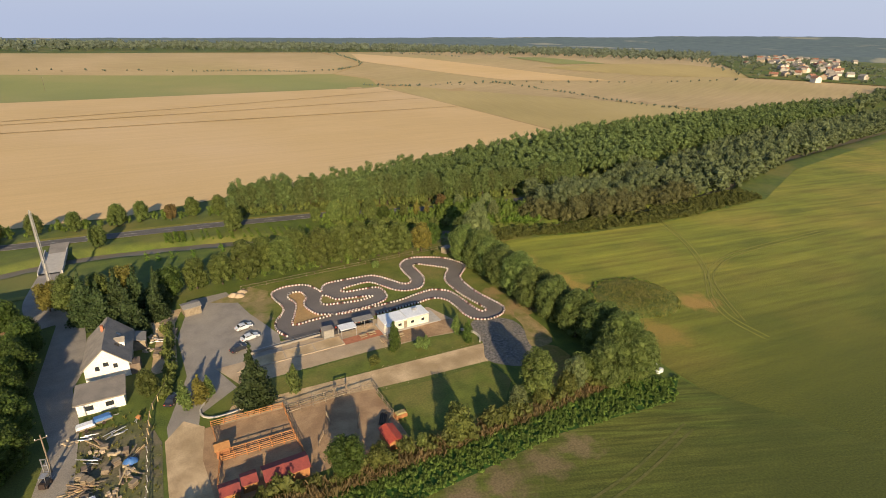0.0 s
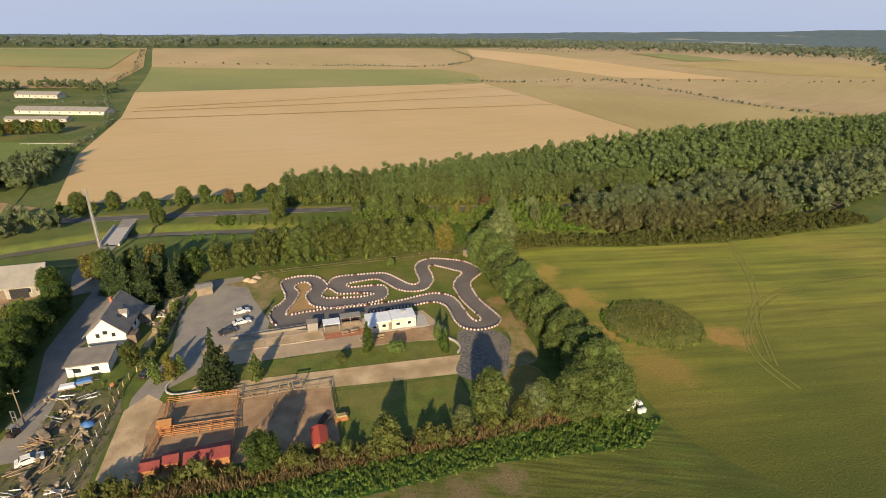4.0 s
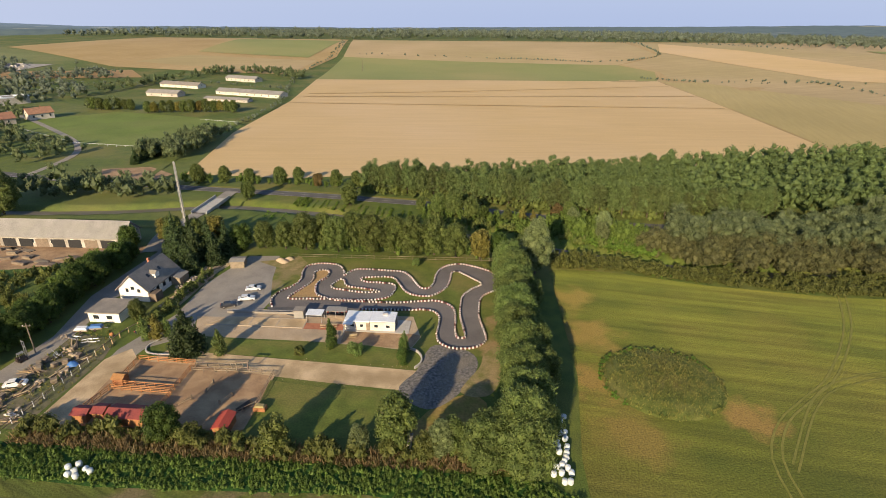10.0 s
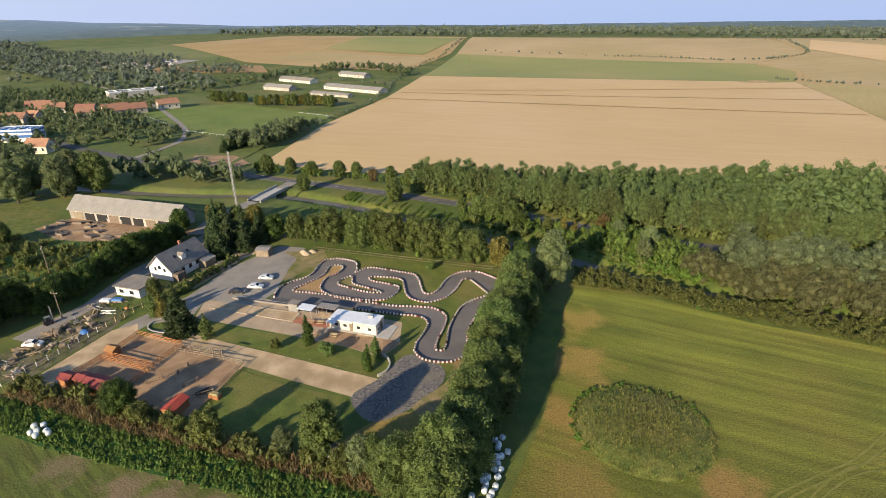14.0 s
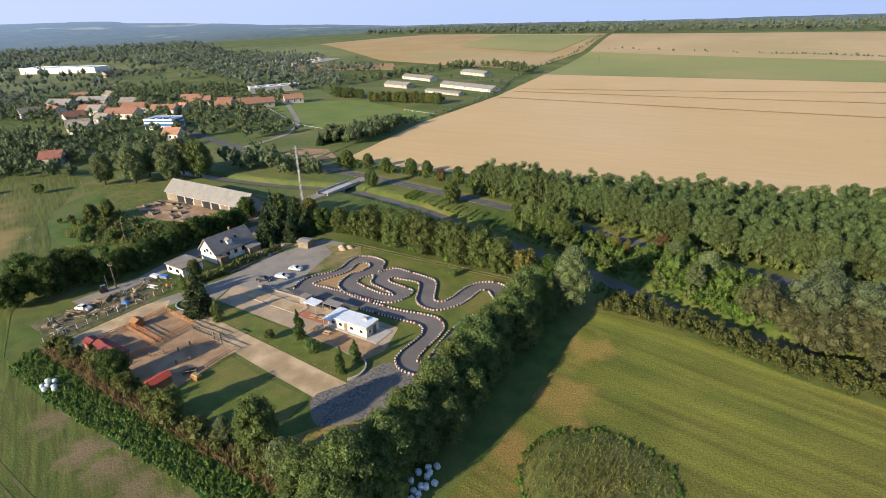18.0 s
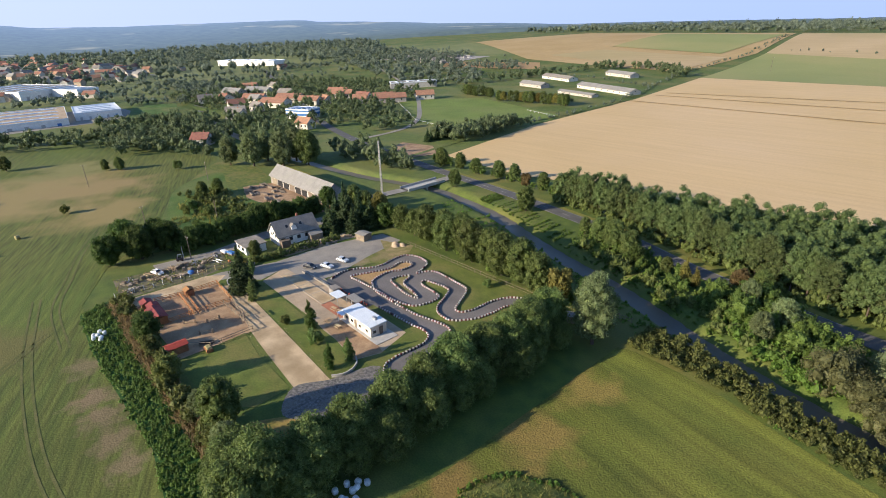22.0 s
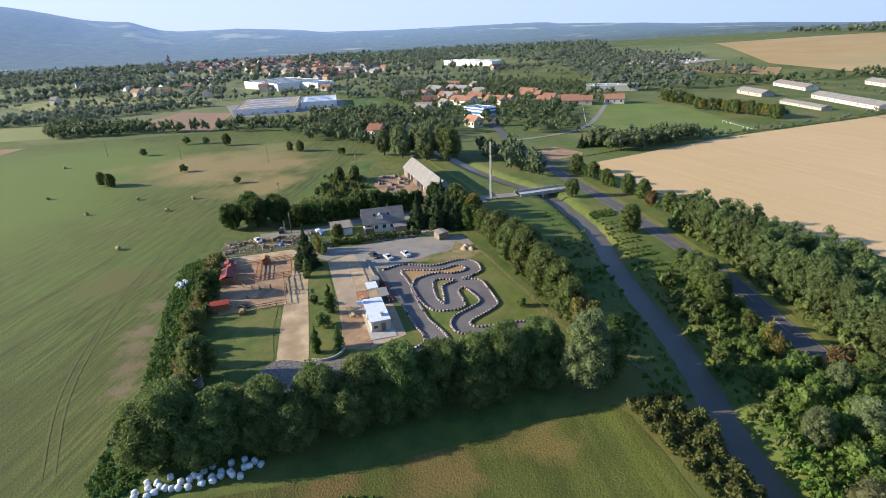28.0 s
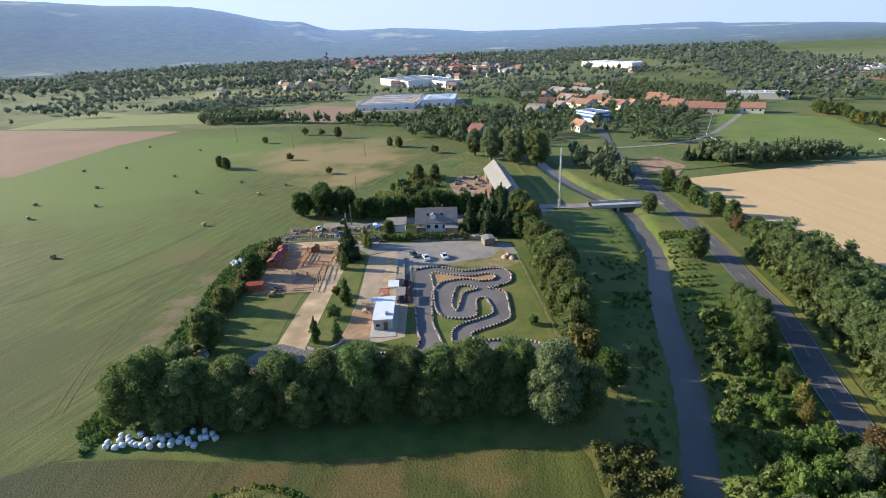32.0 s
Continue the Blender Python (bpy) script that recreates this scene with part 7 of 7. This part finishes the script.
def works(x, y, l, w, h, rz, wall, roof, label, bands=()):
    """A flat-roofed works hall: walls, roof with parapet, roof lights, dock doors."""
    t = thing("works_hall", label, "works hall", (x, y, float(relief(x, y))), rz, "works halls")
    part("wall", Solid().box((0, 0, -0.5), (l, w, h + 0.5)), wall, t)
    part("roof", Solid().box((0, 0, h), (l - 0.8, w - 0.8, 0.15)), roof, t)
    for s in (-1, 1):
        part("parapet", Solid().box((0, s * (w / 2), h - 0.4), (l + 0.4, 0.4, 1.0)), M["white_roof"], t)
        part("parapet", Solid().box((s * (l / 2), 0, h - 0.4), (0.4, w, 1.0)), M["white_roof"], t)
    for i in range(4):
        part("roof_light", Solid().box((-l * 0.36 + l * 0.24 * i, 0, h + 0.15), (l * 0.035, w * 0.8, 0.7), 0, 0.2), M["white_roof"], t)
    for i in range(5):
        part("gate", Solid().box((l / 2, -w * 0.38 + w * 0.19 * i, 0), (0.3, w * 0.05, h * 0.45)), M["blue"] if i == 4 else M["concrete"], t)
    for z, m in bands:
        part("band", Solid().box((0, 0, z), (l + 0.3, w + 0.3, 1.6)), m, t)
    return t


works(-416, 86, 88, 56, 5.0, -6, M["white_wall"], M["gravel"], "large white works hall with a flat gravel roof")
works(-412, 136, 52, 34, 5.8, -6, M["white_wall"], M["white_roof"], "white works hall annex with a blue door", ())
works(-835, 455, 130, 30, 8, 24, M["white_wall"], M["white_roof"], "very long white plant building")
works(-655, 104, 96, 66, 9, 28, M["white_wall"], M["eternit"], "pale works hall at the edge of town")
works(-600, 150, 40, 26, 8, 28, M["white_wall"], M["concrete"], "grey works hall at the edge of town")
for k in range(7):
    works(-795 - 21 * k, -128 + 22 * k, 24, 12, 5, 45, M["white_wall"], M["eternit"], "row of low pale works sheds")
works(-247, 250, 22, 14, 7, 25, M["white_wall"], M["white_roof"], "white and blue two-storey building", ((2.6, M["blue"]), (5.6, M["blue"])))
works(-329, 425, 50, 14, 6, 60, M["concrete"], M["eternit"], "long grey building among trees")
for x, y, l, w, rz, r in ((-287, 212, 14, 10, 30, G), (-322, 262, 26, 14, 25, T), (-321, 331, 20, 10, 40, T), (-258, 344, 26, 10, 60, T), (-248, 375, 16, 10, 60, T), (-205, 158, 11, 9, 40, T),
                          (-310, 240, 12, 9, 10, G), (-345, 235, 14, 10, 80, T), (-360, 260, 12, 9, 20, E), (-300, 300, 13, 9, 0, T), (-276, 322, 12, 9, 50, T), (-380, 300, 14, 10, 30, G), (-395, 244, 16, 12, 0, T), (-300, 217, 15, 11, 60, G), (-367, 262, 22, 10, 35, T), (-405, 228, 13, 9, 80, G), (-436, 268, 24, 12, 20, E), (-422, 290, 30, 12, 25, E),
                          (-340, 285, 24, 14, 35, T), (-306, 288, 20, 12, 30, T), (-203, 229, 12, 8, 15, T), (-341, 338, 20, 9, 30, T), (-288, 334, 14, 9, 20, T), (-268, 342, 18, 9, 60, T), (-450, 320, 14, 10, 0, G), (-470, 300, 16, 10, 50, T)):
    house(x, y, l, w, 4.5, 3.4, rz, V, r, "village house with a tiled roof" if r is T else "village house with a grey roof", "house", 3, True, "village_house", "village houses")


def small_house(x, y, l, w, rz, r, label, grp, wall=None):
    t = thing("town_house", label, "house", (x, y, float(relief(x, y))), rz, grp)
    h = g4.choice((4.5, 5.5, 6.5))
    part("wall", Solid().pent((0, 0, -1), (l, w, h + 1), w * 0.36), wall or g4.choice((V, V, M["barn_wall"], M["stone"])), t)
    part("roof", Solid().gable((0, 0, h), (l, w), w * 0.36, 0, 0.5, 0.3), r, t)


def free(x, y):
    return not (-500 < x < -340 and 30 < y < 190)


n = 0
while n < 270:
    x, y = g4.uniform(-1660, -560), g4.uniform(-330, 560)
    near_town = inside(x, y, TOWN)
    if (near_town or (n % 4 == 0 and abs(y - (60 + 0.25 * (x + 900))) < 330)) and free(x, y) and math.hypot(x + 835, y - 455) > 100:
        k = 0.95 if x > -900 else 1.15
        small_house(x, y, g4.uniform(10, 19) * k, g4.uniform(8, 11) * k, g4.uniform(0, 180), g4.choice((T, T, T, T, G, E)), "small pale town house with a pitched roof", "town houses")
        n += 1
for i in range(90):
    k = g4.random() ** 1.3
    x, y = 905 + 600 * k + g4.uniform(-70, 70) * (0.6 + k), 455 + 400 * k + g4.uniform(-75, 90) * (0.6 + k)
    small_house(x, y, g4.uniform(9, 14), g4.uniform(7, 9), g4.uniform(0, 180), g4.choice((T, T, G, G, E)), "small far village house with a pitched roof", "eastern village houses")
church = thing("church", "town church with a tall pale tower", "church", (-1600, -190, float(relief(-1600, -190))))
part("nave", Solid().pent((0, 0, 0), (40, 16, 12), 9), W, church)
part("roof", Solid().gable((0, 0, 12), (40, 16), 9, 0, 0.5, 0.4), T, church)
part("tower", Solid().box((-22, 0, 0), (8, 8, 24)), W, church)
part("spire", Solid().cyl((-22, 0, 24), (-22, 0, 36), 5, 0.2, 8), G, church)
rub = Solid()
for i in range(260):
    x, y = g4.uniform(-650, -505), g4.uniform(615, 705)
    rub.box((x, y, float(relief(x, y))), (g4.uniform(3, 9), g4.uniform(3, 8), g4.uniform(1, 4)), g4.uniform(0, 90), 0.4)
tagged(new("rubble_tip", rub.mesh("rubble_tip", M["rock"])), "pale heaps of a distant rubble tip", "rubble", kind="stuff")
mass("east_village_trees", ["far0", "far1", "far2"], scatter([(840, 560), (910, 390), (1100, 430), (1580, 790), (1600, 980), (1300, 960), (1000, 760)], 21, 0.5, 1.0, 81), "gardens of the far eastern village", "trees")
# shrubs and trees of the west meadow
for k, x, y, s in (("row0", -132, 8, 0.7), ("row1", -137, 3, 0.7), ("shrub0", -241, 30, 1.8), ("shrub1", -237, 43, 1.6), ("row2", -221, 58, 0.8), ("shrub0", -212, 8, 1.5), ("row0", -174, 104, 0.7), ("shrub1", -151, 127, 1.6), ("row1", -179, 98, 0.6),
                   ("shrub0", -110, 70, 1.2), ("shrub1", -150, 40, 1.4), ("grey0", -138, 150, 1.2), ("grey1", -126, 158, 1.4), ("grey2", -114, 169, 1.45), ("broad0", -107, 180, 1.3), ("grey1", -131, 168, 1.3), ("grey0", -121, 180, 1.4), ("row2", -86, 118, 0.8), ("row0", -90, 126, 0.7), ("shrub1", -75, 110, 1.5), ("shrub0", -68, 118, 1.3)):
    plant(k, x, y, s, "lone leafy tree in the meadow" if k[0] != "s" else "round shrub in the meadow", "tree", "meadow trees")
mass("meadow_scrub", ["hedge0", "hedge1", "hedge2"], scatter([(-105, 112), (-60, 108), (-40, 128), (-40, 148), (-60, 126), (-95, 130)], 5, 0.4, 0.9, 83), "rough scrub west of the lane", "scrub")


# small things of the yards
tarp = thing("tarpaulin_heap", "heap under a crumpled blue tarpaulin by the fence", "heap", (-12.2, 89.2, 0.05))
tv = [(r * math.cos(a) * 1.3, r * math.sin(a), z + 0.12 * math.sin(5 * a)) for r, z in ((1.0, 0.12), (0.75, 0.6), (0.4, 0.85), (0.02, 0.95)) for a in (2 * math.pi * i / 12 for i in range(12))]
part("sheet", Solid().add(tv, [(k * 12 + i, k * 12 + (i + 1) % 12, (k + 1) * 12 + (i + 1) % 12, (k + 1) * 12 + i) for k in range(3) for i in range(12)]), M["blue"], tarp, smooth=True)
mixer = thing("cement_mixer", "orange cement mixer on a small wheeled frame", "cement mixer", (-10.8, 100.6, 0.05), 30)
part("drum", Solid().cyl((0, 0, 0.7), (0.55, 0, 1.15), 0.5, 0.32, 12), M["rail"], mixer)
part("frame", Solid().beam((-0.5, -0.35, 0.05), (0.1, 0, 0.8), 0.08).beam((-0.5, 0.35, 0.05), (0.1, 0, 0.8), 0.08).beam((0.5, 0, 0.2), (0.1, 0, 0.8), 0.08), M["metal"], mixer)
for s in (-1, 1):
    part("wheel", Solid().cyl((0.5, 0.3 * s - 0.05, 0.22), (0.5, 0.3 * s + 0.05, 0.22), 0.22, n=10), M["rubber"], mixer)


def trailer(x, y, rz, cover, label):
    t = thing("trailer", label, "trailer", (x, y, 0.05), rz, "trailers by the annex")
    part("bed", Solid().box((0, 0, 0.5), (3.2, 1.6, 0.35)), M["old_wood"], t)
    part("cover", Solid().box((0, 0, 0.85), (3.1, 1.5, 0.5), 0, 0.18), M[cover], t)
    part("drawbar", Solid().beam((1.6, 0, 0.6), (2.7, 0, 0.45), 0.1), M["metal"], t)
    for s in (-1, 1):
        part("wheel", Solid().cyl((0, 0.85 * s - 0.1, 0.32), (0, 0.85 * s + 0.1, 0.32), 0.32, n=10), M["rubber"], t)
    return t


trailer(-16.6, 103.6, 12, "blue", "small trailer under a blue cover")
trailer(-19.4, 102.4, 8, "white_roof", "small trailer under a white cover")
gate = thing("paddock_gate", "weathered wooden gate frame of the riding paddock", "gate", (26.5, 90, 0))
for s in (-1.3, 1.3):
    part("gatepost", Solid().box((s, 0, 0), (0.22, 0.22, 2.6)), M["old_wood"], gate)
part("lintel", Solid().box((0, 0, 2.5), (3.0, 0.22, 0.22)), M["old_wood"], gate)
for z in (0.4, 0.8, 1.2):
    part("bar", Solid().box((0, 0, z), (2.4, 0.06, 0.1)), M["old_wood"], gate)
for x, y in ((22, 84), (27, 80.5), (19, 79)):
    j = thing("jump", "striped riding jump with low poles", "jump", (x, y, 0.05), g4.uniform(0, 180), "riding jumps")
    for s in (-1.5, 1.5):
        part("stand", Solid().box((s, 0, 0), (0.5, 0.12, 1.1), 0, 0.3), M["old_wood"], j)
    for z in (0.35, 0.75):
        part("pole", Solid().cyl((-1.5, 0, z), (1.5, 0, z), 0.06, n=8), M["pale_wood"], j)
bench = thing("picnic_table", "wooden picnic table in front of the clubhouse", "table", (47.5, 105.6, 0.08), 5, "picnic tables")
part("tabletop", Solid().box((0, 0, 0.7), (1.8, 0.75, 0.06)), M["pale_wood"], bench)
for s in (-0.65, 0.65):
    part("seat", Solid().box((0, s, 0.42), (1.8, 0.28, 0.05)), M["pale_wood"], bench)
for s in (-0.7, 0.7):
    part("leg", Solid().beam((s, -0.6, 0), (s, 0.3, 0.7), 0.08).beam((s, 0.6, 0), (s, -0.3, 0.7), 0.08), M["old_wood"], bench)
copy_thing(bench, pose(43, 105.2, 0.08, 0, 0, 95))
copy_thing(bench, pose(39.2, 109.4, 0.11, 0, 0, 10))
copy_thing(bench, pose(41.6, 109.8, 0.11, 0, 0, 2))
# old forklift parked at the lane
fork = thing("forklift", "old dark forklift with a tall raised mast", "forklift", (-24.2, 90.6, 0.05), 70)
part("body", Solid().box((-0.9, 0, 0.35), (1.9, 1.1, 0.8), 0, 0.12), M["paint_dark"], fork)
part("counterweight", Solid().box((-1.75, 0, 0.3), (0.5, 1.0, 1.0), 0, 0.1), M["rubber"], fork)
mst = part("mast", Solid().box((0.25, -0.4, 0.1), (0.14, 0.12, 4.6)).box((0.25, 0.4, 0.1), (0.14, 0.12, 4.6)), M["metal"], fork, "dark steel mast")
for z in (0.5, 1.9, 3.2, 4.5):
    part("crossbar", Solid().box((0.25, 0, z), (0.1, 0.8, 0.14)), M["metal"], mst)
for s in (-1, 1):
    part("fork_arm", Solid().box((0.85, 0.28 * s, 0.12), (1.1, 0.12, 0.06)), M["metal"], fork)
    for x in (-0.25, -1.5):
        part("wheel", Solid().cyl((x, 0.5 * s, 0.32), (x, 0.66 * s, 0.32), 0.32, n=14), M["rubber"], fork)
part("roll_cage", Solid().beam((-0.2, -0.45, 1.1), (-0.3, -0.45, 2.1), 0.07).beam((-0.2, 0.45, 1.1), (-0.3, 0.45, 2.1), 0.07).beam((-1.5, -0.45, 1.1), (-1.4, -0.45, 2.1), 0.07).beam((-1.5, 0.45, 1.1), (-1.4, 0.45, 2.1), 0.07).box((-0.85, 0, 2.1), (1.3, 1.0, 0.06)), M["metal"], fork)
